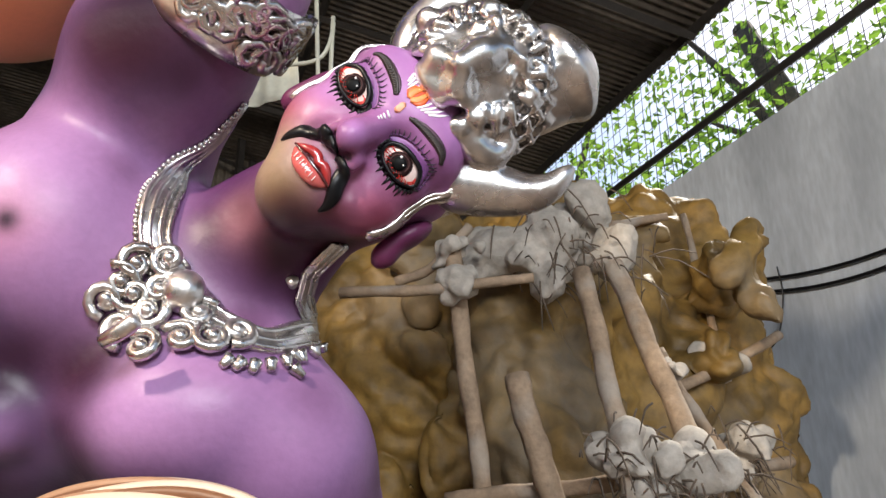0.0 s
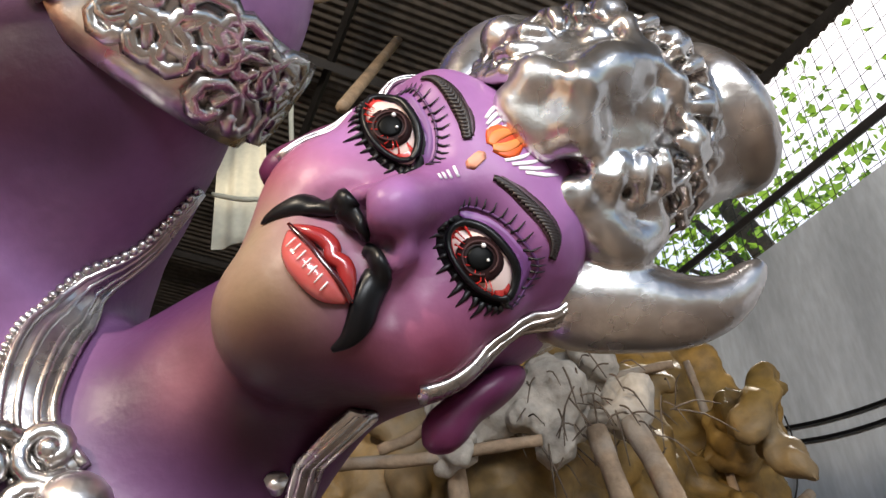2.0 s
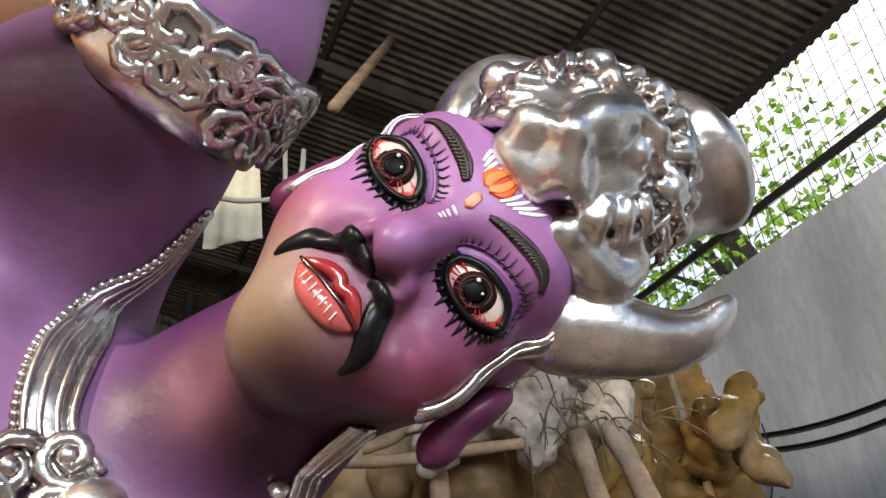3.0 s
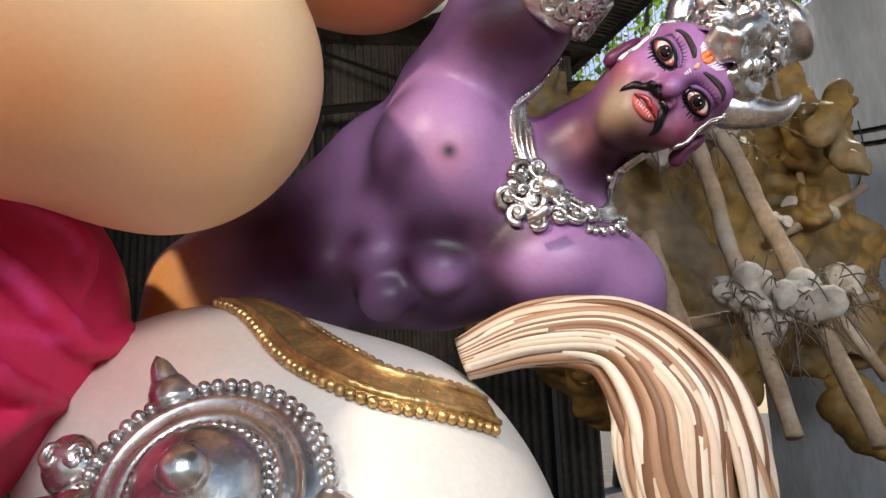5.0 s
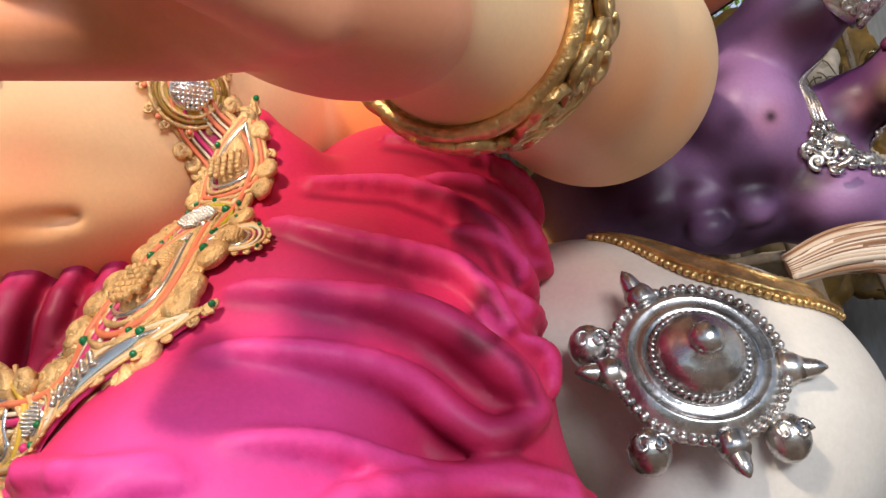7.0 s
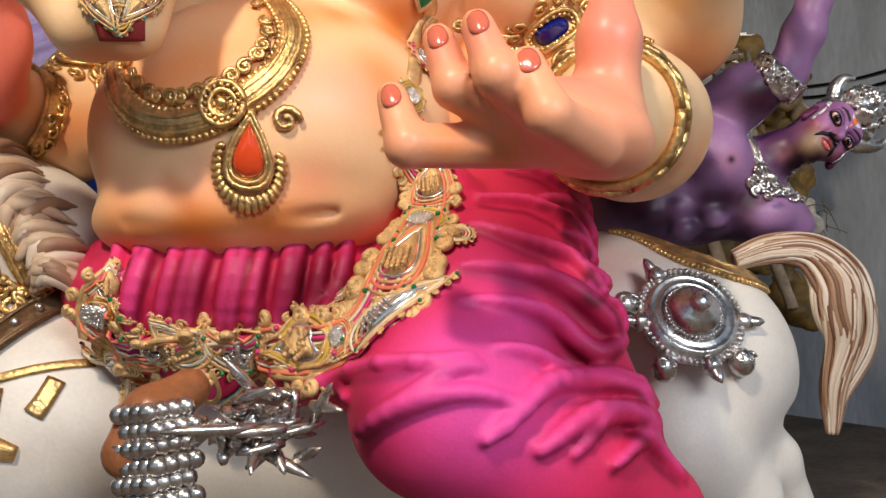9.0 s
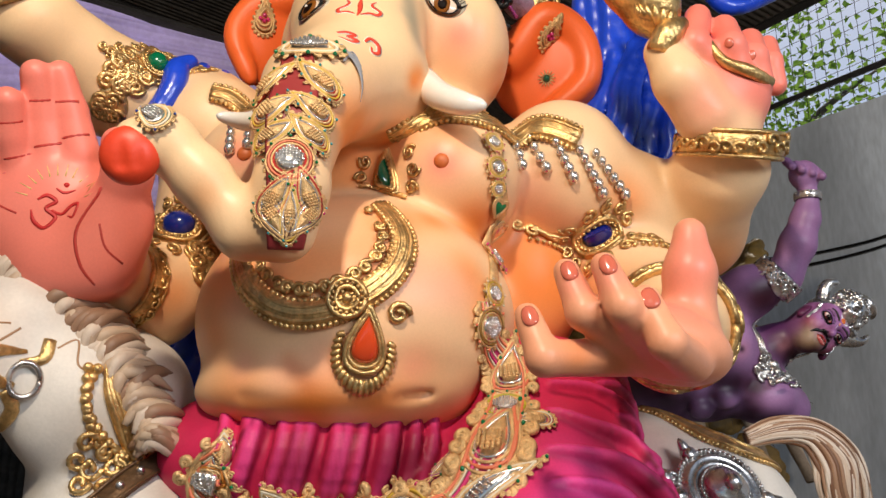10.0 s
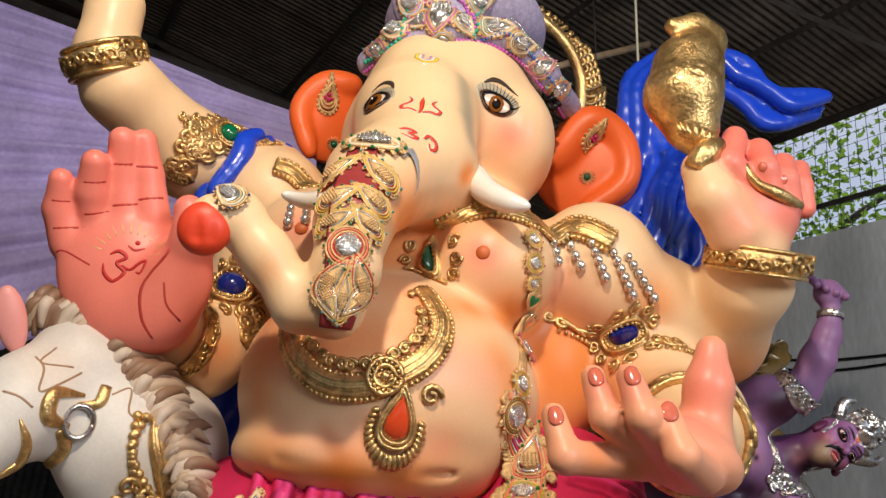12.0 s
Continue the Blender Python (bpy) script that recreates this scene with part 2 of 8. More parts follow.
def frame_of(axis, up=None):
    """Columns x, y, z of a frame whose z runs along the axis."""
    z = np.array(axis, float)
    z /= np.linalg.norm(z)
    u = np.array(up if up is not None else ((0, 0, 1) if abs(z[2]) < 0.9 else (0, 1, 0)), float)
    x = np.cross(u, z)
    x /= np.linalg.norm(x) + 1e-12
    return np.stack([x, np.cross(z, x), z], 1)


def glide(nodes, steps):
    """A smooth curve through nodes (Catmull-Rom), all columns alike."""
    P = np.array([list(n) for n in nodes], float)
    if len(P) < 3:
        t = np.linspace(0, 1, steps + 1)[:, None]
        return P[0] * (1 - t) + P[-1] * t
    E = np.vstack([2 * P[0] - P[1], P, 2 * P[-1] - P[-2]])
    out = []
    for i in range(1, len(E) - 2):
        for s in range(steps):
            t = s / steps
            a, b, c, d = E[i - 1], E[i], E[i + 1], E[i + 2]
            out.append(0.5 * (2 * b + (c - a) * t + (2 * a - 5 * b + 4 * c - d) * t * t + (3 * b - a - 3 * c + d) * t ** 3))
    out.append(P[-1])
    return np.array(out)


def tube(nodes, sides=8, steps=4, flat=1.0, up=None, twist=0.0, cap=True):
    """A tube through nodes (x, y, z, radius); flat squeezes it along up; up may be one vector or one for each curve point."""
    C = glide(nodes, steps)
    P, R = C[:, :3], np.maximum(C[:, 3], 1e-4)
    T = np.gradient(P, axis=0)
    T /= np.linalg.norm(T, axis=1, keepdims=True) + 1e-12
    V, F = [], []
    ref = None
    for i, (p, r, t) in enumerate(zip(P, R, T)):
        u = up[min(i, len(up) - 1)] if up is not None and np.ndim(up) == 2 else up
        if u is None:
            u = ref if ref is not None else ((0, 0, 1) if abs(t[2]) < 0.8 else (0, 1, 0))
        u = np.array(u, float) - np.dot(u, t) * t
        u /= np.linalg.norm(u) + 1e-12
        ref = u
        s = np.cross(t, u)
        for j in range(sides):
            a = 2 * math.pi * j / sides + twist * i
            V.append(p + r * (math.cos(a) * s + flat * math.sin(a) * u))
    n = len(P)
    for i in range(n - 1):
        for j in range(sides):
            k = (j + 1) % sides
            F.append((i * sides + j, i * sides + k, (i + 1) * sides + k, (i + 1) * sides + j))
    if cap:
        F.append(list(range(sides))[::-1])
        F.append([(n - 1) * sides + j for j in range(sides)])
    return V, F


def ball(seg=10, rings=7):
    V, F = [(0, 0, 1)], []
    for i in range(1, rings):
        a = math.pi * i / rings
        for j in range(seg):
            b = 2 * math.pi * j / seg
            V.append((math.sin(a) * math.cos(b), math.sin(a) * math.sin(b), math.cos(a)))
    V.append((0, 0, -1))
    for j in range(seg):
        k = (j + 1) % seg
        F.append((0, 1 + j, 1 + k))
        for i in range(rings - 2):
            F.append((1 + i * seg + j, 1 + (i + 1) * seg + j, 1 + (i + 1) * seg + k, 1 + i * seg + k))
        F.append((len(V) - 1, 1 + (rings - 2) * seg + k, 1 + (rings - 2) * seg + j))
    return np.array(V, float), F


def along(nodes, gap):
    """Evenly spaced points and directions along a smooth curve through nodes."""
    C = glide([n[:3] for n in nodes], 12)
    L = np.concatenate([[0], np.cumsum(np.linalg.norm(np.diff(C, axis=0), axis=1))])
    s = np.arange(gap / 2, L[-1], gap)
    P = np.stack([np.interp(s, L, C[:, i]) for i in range(3)], 1)
    T = np.gradient(P, axis=0) if len(P) > 1 else np.array([C[-1] - C[0]])
    return P, T / (np.linalg.norm(T, axis=1, keepdims=True) + 1e-12)


def block(b, c, size, material, rot=(0, 0, 0), colour=(0.5, 0.5, 0.5)):
    """A box added to a Build."""
    x, y, z = (s / 2 for s in size)
    V = np.array([(i * x, j * y, k * z) for i in (-1, 1) for j in (-1, 1) for k in (-1, 1)])
    R = np.array(Euler([radians(a) for a in rot]).to_matrix())
    F = [(0, 1, 3, 2), (4, 6, 7, 5), (0, 4, 5, 1), (2, 3, 7, 6), (0, 2, 6, 4), (1, 5, 7, 3)]
    return b.add(V @ R.T + np.array(c), F, material, colour)

M_SKIN = mat("airbrushed_statue_paint", attr=True, rough=0.42, var=0.05, scale=5, bump=0.04, bscale=120, spec=0.4)
M_PURPLE = mat("purple_statue_paint", attr=True, rough=0.42, var=0.1, scale=7, bump=0.07, bscale=90, spec=0.3)
M_CLOTH = mat("painted_drapery", attr=True, rough=0.5, var=0.1, scale=6, bump=0.06, bscale=110, spec=0.22)
M_SATIN = mat("glossy_blue_drapery", attr=True, rough=0.3, var=0.12, scale=6, bump=0.05, bscale=90, spec=0.5, coat=0.3)
M_HORSE = mat("horse_paint", attr=True, rough=0.5, var=0.07, scale=5, bump=0.08, bscale=80, dirt=(0.32, 0.24, 0.17), dirt_amount=0.25)
M_GOLD = mat("gold_paint", (0.8, 0.53, 0.22), rough=0.33, metal=0.85, var=0.4, scale=18, bump=0.5, bscale=70, dirt=(0.25, 0.11, 0.03), dirt_amount=0.5)
M_SILVER = mat("silver_paint", (0.66, 0.63, 0.61), rough=0.27, metal=0.95, var=0.3, scale=16, bump=0.1, bscale=70, dirt=(0.3, 0.2, 0.14), dirt_amount=0.45)
M_BLACK = mat("black_gloss_paint", (0.006, 0.006, 0.007), rough=0.33, var=0.2, spec=0.22)
M_GLOSS = mat("gloss_detail_paint", attr=True, rough=0.15, var=0.04, coat=0.6)
M_MATTE = mat("matte_detail_paint", attr=True, rough=0.5, var=0.06)
M_EYE = mat("flat_eye_paint", attr=True, rough=0.4, var=0.03, spec=0.06)
M_WALL = mat("blue_grey_plaster", (0.7, 0.75, 0.82), rough=0.85, var=0.22, scale=1.3, bump=0.35, bscale=22, dirt=(0.13, 0.14, 0.16), dirt_amount=0.55, stretch=(1, 1, 0.28))
M_TIN = mat("rusty_corrugated_tin", (0.10, 0.085, 0.07), rough=0.6, metal=0.2, var=0.5, scale=1.6, bump=0.3, bscale=14, dirt=(0.05, 0.03, 0.02), dirt_amount=0.6)
M_STEEL = mat("dark_steel", (0.04, 0.036, 0.034), rough=0.6, metal=0.4, var=0.3, scale=9)
M_ROCK = mat("ochre_painted_rock", (0.27, 0.155, 0.035), rough=0.6, var=0.6, scale=2.4, bump=1.0, bscale=12, dirt=(0.2, 0.17, 0.13), dirt_amount=0.5)
M_POLE = mat("weathered_pole", (0.36, 0.25, 0.16), rough=0.8, var=0.3, scale=9, bump=0.5, bscale=40, dirt=(0.45, 0.4, 0.34), dirt_amount=0.6)
M_PLASTER = mat("plaster_lumps", (0.5, 0.44, 0.37), rough=0.9, var=0.25, scale=9, bump=0.8, bscale=30)
M_FLOOR = mat("earth_floor", (0.16, 0.12, 0.09), rough=0.9, var=0.4, scale=2, bump=0.5, bscale=20)
M_LEAF = mat("leaf", (0.10, 0.22, 0.03), rough=0.45, var=0.5, scale=2.5)
_n = M_LEAF.node_tree.nodes
_t, _m = _n.new("ShaderNodeBsdfTranslucent"), _n.new("ShaderNodeMixShader")
_t.inputs[0].default_value, _m.inputs[0].default_value = (0.3, 0.5, 0.06, 1), 0.5
M_LEAF.node_tree.links.new(_n["Principled BSDF"].outputs[0], _m.inputs[1])
M_LEAF.node_tree.links.new(_t.outputs[0], _m.inputs[2])
M_LEAF.node_tree.links.new(_m.outputs[0], _n["Material Output"].inputs[0])
M_BARK = mat("bark", (0.14, 0.1, 0.07), rough=0.9, var=0.4, scale=5, bump=0.9, bscale=22)
M_VIOLET = mat("violet_cloth", (0.44, 0.36, 0.7), rough=0.6, var=0.2, scale=3, bump=0.2, bscale=30)

CREAM, PEACH, ORANGE, PINKY = (0.86, 0.58, 0.33), (0.82, 0.34, 0.12), (0.78, 0.2, 0.02), (0.88, 0.23, 0.17)
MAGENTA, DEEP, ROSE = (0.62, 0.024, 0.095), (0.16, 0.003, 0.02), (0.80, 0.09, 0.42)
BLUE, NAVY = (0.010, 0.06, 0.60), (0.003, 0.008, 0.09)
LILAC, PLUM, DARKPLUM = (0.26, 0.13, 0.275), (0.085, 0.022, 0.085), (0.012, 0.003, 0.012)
WHITE = (0.74, 0.69, 0.63)

# ---------------------------------------------------------------- the shed


def slab(name, corners, thick, material, label, category, kind="structure"):
    """A wall of some thickness on a plan line, from z0 to z1: corners = (x0, y0), (x1, y1), z0, z1."""
    (x0, y0), (x1, y1), z0, z1 = corners
    d = np.array((x1 - x0, y1 - y0, 0.0))
    nrm = np.array((d[1], -d[0], 0)) / np.linalg.norm(d) * thick
    V = []
    for z in (z0, z1):
        for p in ((x0, y0), (x1, y1)):
            for s in (0, 1):
                V.append(np.array((*p, z)) + nrm * s)
    F = [(0, 1, 3, 2), (4, 6, 7, 5), (0, 4, 5, 1), (2, 3, 7, 6), (0, 2, 6, 4), (1, 5, 7, 3)]
    return Build().add(V, F, material).object(name, smooth=False, label=label, category=category, kind=kind)


floor_b = Build()
floor_b.add([(-60, -60, 0), (60, -60, 0), (60, 60, 0), (-60, 60, 0)], [(0, 1, 2, 3)], M_FLOOR).object(
    "ground", smooth=False, label="bare earth floor of the workshop", category="ground", kind="structure")


def corrugated(name, origin, along_v, run_v, width, length, material, label, kind="structure", pitch=0.09, amp=0.014):
    """Corrugated tin: ribs run along run_v, and follow one another along along_v; two skins, 2 mm apart."""
    a, r = np.array(along_v, float), np.array(run_v, float)
    a, r = a / np.linalg.norm(a), r / np.linalg.norm(r)
    nrm = np.cross(a, r)
    n = int(width / pitch * 6)
    V, F = [], []
    for side in (0, 1):
        for i in range(n + 1):
            s = width * i / n
            h = amp * math.sin(2 * math.pi * s / pitch) - 0.002 * side
            for e in (0, length):
                V.append(np.array(origin) + a * s + r * e + nrm * h)
    m = 2 * (n + 1)
    for i in range(n):
        F.append((2 * i, 2 * i + 1, 2 * i + 3, 2 * i + 2))
        F.append((m + 2 * i, m + 2 * i + 2, m + 2 * i + 3, m + 2 * i + 1))
    return Build().add(V, F, material).object(name, label=label, category="roof", kind=kind)


# plaster wall that runs in from the open side
WA, WB = np.array((1.85, 7.6)), np.array((5.6, -0.9))
slab("wall_east", (WB, WA, 0, 4.95), 0.15, M_WALL, "rain-streaked blue-grey plastered boundary wall", "wall")
DW = (WB - WA) / np.linalg.norm(WB - WA)
INW = np.array((-DW[1], DW[0]))
INW = INW if INW[0] < 0 else -INW


def on_wall(s, off, z):
    """A place s metres along the plaster wall from its far end, off metres into the shed."""
    p = WA + DW * s + INW * off
    return np.array((p[0], p[1], z))


# tin roof: its eave runs above the plaster wall, ribs run inwards
for i in range(-4, 9):
    o = on_wall(-4.2 + 1.72 * i, -0.15, 6.42 + 0.012 * (i % 2))
    corrugated("roof", o, (*DW, 0), (*INW, 0.13), 1.78, 11.0, M_TIN, "dark rust-stained corrugated tin roof sheet")


def beam(name, a, b, w, material=None, label="dark rusty steel roof member", sides=4, category="beam", kind="structure"):
    return Build().tube([(*a, w), (*b, w)], material or M_STEEL, sides=sides, steps=2).object(name, smooth=sides > 4, label=label, category=category, kind=kind)


beam("eave_beam", on_wall(-4.5, 0.0, 6.36), on_wall(9.0, 0.0, 6.36), 0.06)
beam("mesh_rail", on_wall(-4.5, 0.02, 5.32), on_wall(9.0, 0.02, 5.27), 0.035, sides=8, label="dark steel pipe rail holding the wire mesh")
for off in (1.6, 3.4, 5.2, 7.0):
    beam("purlin", on_wall(-4, off, 6.34 + 0.13 * off), on_wall(10, off, 6.34 + 0.13 * off), 0.04, label="dark steel purlin under the roof sheets")
for s in (-2.6, 1.0, 4.6):
    beam("rafter", on_wall(s, 0, 6.28), on_wall(s, 10, 7.58), 0.05, label="dark steel rafter crossing the purlins")
    beam("roof_brace", on_wall(s, 2.2, 5.4), on_wall(s - 1.6, 4.2, 6.8), 0.03, label="thin diagonal steel roof brace")
beam("bamboo_batten", (-1.25, 3.6, 5.35), (0.1, 3.9, 6.1), 0.035, M_POLE, "pale bamboo batten under the roof", sides=8)
beam("bamboo_batten", (-0.55, 4.0, 5.0), (-0.25, 5.2, 6.9), 0.04, M_POLE, "pale bamboo batten under the roof", sides=8)

# wire mesh between the wall and the eave
wire = Build()
for i in range(100):
    s = -4.4 + 0.135 * i
    wire.tube([(*on_wall(s, 0.0, 4.95 if s > 0 else 3.2), 0.004), (*on_wall(s + 0.03 * math.sin(i), 0.0, 6.4), 0.004)], M_STEEL, sides=4, steps=1)
for j in range(22):
    z = 3.3 + 0.14 * j
    wire.tube([(*on_wall(-4.4, 0.0, z), 0.004), (*on_wall(0 if z < 4.95 else 9.0, 0.0, z), 0.004)], M_STEEL, sides=4, steps=1)
wire.object("wire_mesh", label="rusty square wire mesh above the plaster wall", category="fence", kind="structure")

# closing walls of tin, far back and at the side
corrugated("wall_north", (-9.5, 10.2, 0), (1, 0, 0), (0, 0, 1), 9.9, 7.6, M_TIN, "dark corrugated tin back wall of the shed", pitch=0.12, amp=0.018)
corrugated("wall_west", (-9.5, -4.5, 0), (0, 1, 0), (0, 0, 1), 14.7, 8.0, M_TIN, "dark corrugated tin side wall of the shed", pitch=0.12, amp=0.018)
for x in (-6.5, -3.2, -0.2):
    beam("post", (x, 9.6, 0), (x, 9.6, 7.3), 0.06, label="dark steel post at the back of the shed")
beam("back_rail", (-9.4, 9.5, 5.5), (0.6, 9.5, 5.6), 0.07, label="dark steel rail along the back of the shed")

# cables that sag along the plaster wall
for dz, sag in ((0.0, 0.16), (-0.09, 0.2)):
    n = [(*on_wall(0.95 + 0.45 * k, 0.03, 3.74 + dz - 0.055 * k - sag * math.sin(math.pi * min(k, 5) / 5) * 0.7 + (0.12 * max(0, k - 5))), 0.014) for k in range(14)]
    Build().tube(n, M_BLACK, steps=4).object("cable", label="black cable sagging along the plaster wall", category="cable")
Build().tube([(*on_wall(1.6, 0.04, 3.66), 0.006), (*on_wall(1.62, 0.05, 3.4), 0.006), (*on_wall(1.5, 0.05, 3.1), 0.006), (*on_wall(1.3, 0.05, 3.0), 0.006)], M_STEEL).object(
    "tie_wire", label="loose end of wire hanging from the cables", category="wire")

# ---------------------------------------------------------------- ochre rock set piece and its scaffold
r = Clay()
OCH = (0.2, 0.11, 0.022)
random.seed(4)
r.ell((0.458, 4.900, 2.441), (1.0, 0.55, 1.3), OCH, k=0.2)
r.limb([(0.345, 4.350, 2.783, 0.347), (0.395, 4.250, 2.034, 0.361), (0.424, 4.200, 1.601, 0.356)], OCH, k=0.15)
r.ell((1.277, 5.400, 3.231), (0.7, 0.3, 0.8), OCH, k=0.2)
r.ell((1.521, 5.200, 2.480), (0.45, 0.28, 1.0), OCH, k=0.2)
r.ell((-0.431, 4.800, 2.643), (0.7, 0.4, 0.9), OCH, k=0.2)
for p in ((1.269, 5.500, 3.787), (1.460, 5.500, 3.648), (1.661, 5.500, 3.467), (1.728, 5.450, 3.154), (1.857, 5.400, 2.935), (1.823, 5.300, 2.642), (1.841, 5.200, 2.368), (1.891, 5.200, 2.125), (1.869, 5.100, 1.884), (0.958, 5.400, 3.665), (1.818, 5.100, 1.662), (1.651, 5.000, 1.847), (1.402, 5.200, 3.007), (1.144, 5.000, 2.661), (0.114, 4.300, 2.336), (0.604, 4.300, 2.511), (1.462, 5.100, 2.789)):
    for _ in range(3):
        q = np.array(p) + np.array([random.uniform(-0.14, 0.14), random.uniform(-0.05, 0.05), random.uniform(-0.16, 0.16)])
        r.ell(q, [random.uniform(0.12, 0.24), random.uniform(0.06, 0.1), random.uniform(0.14, 0.28)], OCH, rot=[random.uniform(-25, 25) for _ in range(3)], k=0.05)
for i in range(26):
    a = np.array((-0.602, 4.450, 3.108)) + np.array((random.uniform(0, 2.4), random.uniform(-0.1, 0.5), random.uniform(-1.9, 0.4)))
    r.ell(a, [random.uniform(0.1, 0.3), 0.12, random.uniform(0.1, 0.4)], OCH, rot=[random.uniform(-40, 40) for _ in range(3)], k=0.06)
V, Q, C = r.skin(0.03)
N = r.normal(V, 0.02)
fold = np.array([1 - 2.2 * abs(noise.noise(Vector((p[0] * 2.3 + p[2] * 0.7, p[1] * 2.0, p[2] * 1.5)))) for p in V])
crease = np.array([1 - 2.4 * abs(noise.noise(Vector(p * 5.6))) for p in V])
grit = np.array([noise.fractal(Vector(p * 14.0), 0.9, 2.1, 3) for p in V])
V = V + N * (0.05 - 0.10 * fold - 0.045 * crease + 0.012 * grit)[:, None]
Build().add(V, Q, M_ROCK).object("rock_set_piece", label="ochre-painted lumpy artificial rock leaning by the wall", category="stage rock")


def pole(nodes, label="weathered round casuarina scaffold pole, bark scraped off", mud=True):
    b = Build()
    C = glide(nodes, 6)
    C[:, :3] += 0.004 * np.sin(np.outer(np.arange(len(C)), (0.9, 1.3, 0.7)) + C[0, 0] * 9)
    C[:, 3] *= 1 + 0.07 * np.sin(np.arange(len(C)) * 2.1)
    b.tube(C, M_POLE, sides=10, steps=1)
    return b.object("scaffold_pole", label=label, category="pole", group="scaffold poles by the rock")


pole([(-0.037, 3.600, 2.938, 0.041), (0.027, 3.600, 2.336, 0.041), (0.096, 3.600, 1.754, 0.041), (0.154, 3.600, 1.199, 0.040)])
pole([(0.561, 3.500, 2.746, 0.044), (0.599, 3.300, 2.237, 0.041), (0.621, 3.100, 1.841, 0.041), (0.653, 2.800, 1.286, 0.037)])
pole([(0.720, 3.600, 2.805, 0.048), (0.825, 3.400, 2.302, 0.047), (0.914, 3.200, 1.827, 0.046), (1.013, 2.900, 1.229, 0.042)])
pole([(0.235, 3.300, 2.231, 0.051), (0.297, 3.300, 1.971, 0.051), (0.371, 3.300, 1.716, 0.050), (0.495, 3.300, 1.232, 0.047)], "thick grey weathered pole with a blunt top")
pole([(-0.556, 3.550, 2.679, 0.026), (-0.081, 3.500, 2.679, 0.026), (0.343, 3.500, 2.718, 0.023)])
pole([(-0.061, 3.500, 1.761, 0.033), (0.327, 3.400, 1.789, 0.034), (0.693, 3.200, 1.809, 0.032)])
pole([(0.763, 4.600, 3.405, 0.028), (1.007, 4.600, 3.436, 0.028), (1.257, 4.600, 3.470, 0.024)], "thin pale bamboo stick in the scaffold")
pole([(1.431, 4.900, 3.611, 0.022), (1.491, 4.900, 3.141, 0.025), (1.546, 4.900, 2.702, 0.024)], "thin pale bamboo stick in the scaffold")
pole([(1.121, 4.400, 2.370, 0.031), (1.502, 4.600, 2.547, 0.032), (1.845, 4.700, 2.743, 0.030)])
pole([(1.233, 4.000, 1.913, 0.032), (1.412, 4.100, 1.942, 0.033), (1.612, 4.200, 1.966, 0.031)])
pole([(0.909, 3.700, 2.422, 0.026), (1.011, 3.700, 2.187, 0.028), (1.212, 3.800, 1.900, 0.030), (1.478, 3.900, 1.500, 0.032)])
pole([(-0.335, 3.900, 2.847, 0.026), (-0.132, 3.900, 2.934, 0.026), (0.046, 3.900, 3.150, 0.027)])


def lump(c, size, seed, fibre=False, label="grey-white plaster lump binding the pole joint"):
    """Plaster slapped round a joint, with strings of coir in it."""
    random.seed(seed)
    k = Clay()
    for _ in range(9):
        k.ell(np.array(c) + np.array([random.gauss(0, size * 0.4) for _ in range(3)]), [random.uniform(0.25, 0.6) * size for _ in range(3)], (0.5, 0.45, 0.38), rot=[random.uniform(0, 180) for _ in range(3)], k=size * 0.25)
    V, Q, C = k.skin(max(0.012, size * 0.11))
    V = V + np.array([noise.noise_vector(Vector(p * 22)) for p in V]) * size * 0.09
    b = Build().add(V, Q, M_PLASTER)
    o = b.object("plaster_joint", label=label, category="plaster", group="plaster joints on the scaffold")
    if fibre:
        f = Build()
        for _ in range(45):
            p = np.array(c) + np.array([random.gauss(0, size * 0.6) for _ in range(3)]) + np.array((0, -size * 0.35, 0))
            dv = np.array((random.gauss(0.25, 0.5), random.gauss(0, 0.3), random.gauss(-0.7, 0.4))) * size
            f.tube([(*p, 0.004), (*(p + dv * 0.5 + np.array((0, 0, 0.03))), 0.004), (*(p + dv), 0.002)], M_BARK, sides=4, steps=2)
        tagged(f.object("coir_fibre", o, label="brown coir fibre"), kind="stuff")
    return o


lump((-0.009, 3.500, 2.691), 0.11, 1)
lump((-0.032, 3.600, 2.881), 0.10, 11)
lump((0.217, 3.850, 2.999), 0.22, 2)
lump((0.449, 3.750, 2.925), 0.20, 3, True)
lump((0.584, 4.000, 3.144), 0.22, 13)
lump((0.715, 3.700, 2.885), 0.16, 4, True)
lump((1.447, 4.600, 2.565), 0.13, 5)
lump((0.620, 3.100, 1.871), 0.13, 6, True)
lump((0.862, 3.150, 1.844), 0.15, 7, True)
lump((1.264, 3.900, 1.972), 0.15, 8, True)
lump((0.903, 3.450, 2.276), 0.07, 9)
lump((0.712, 3.100, 1.782), 0.14, 10, True)

# ---------------------------------------------------------------- trees beyond the wall


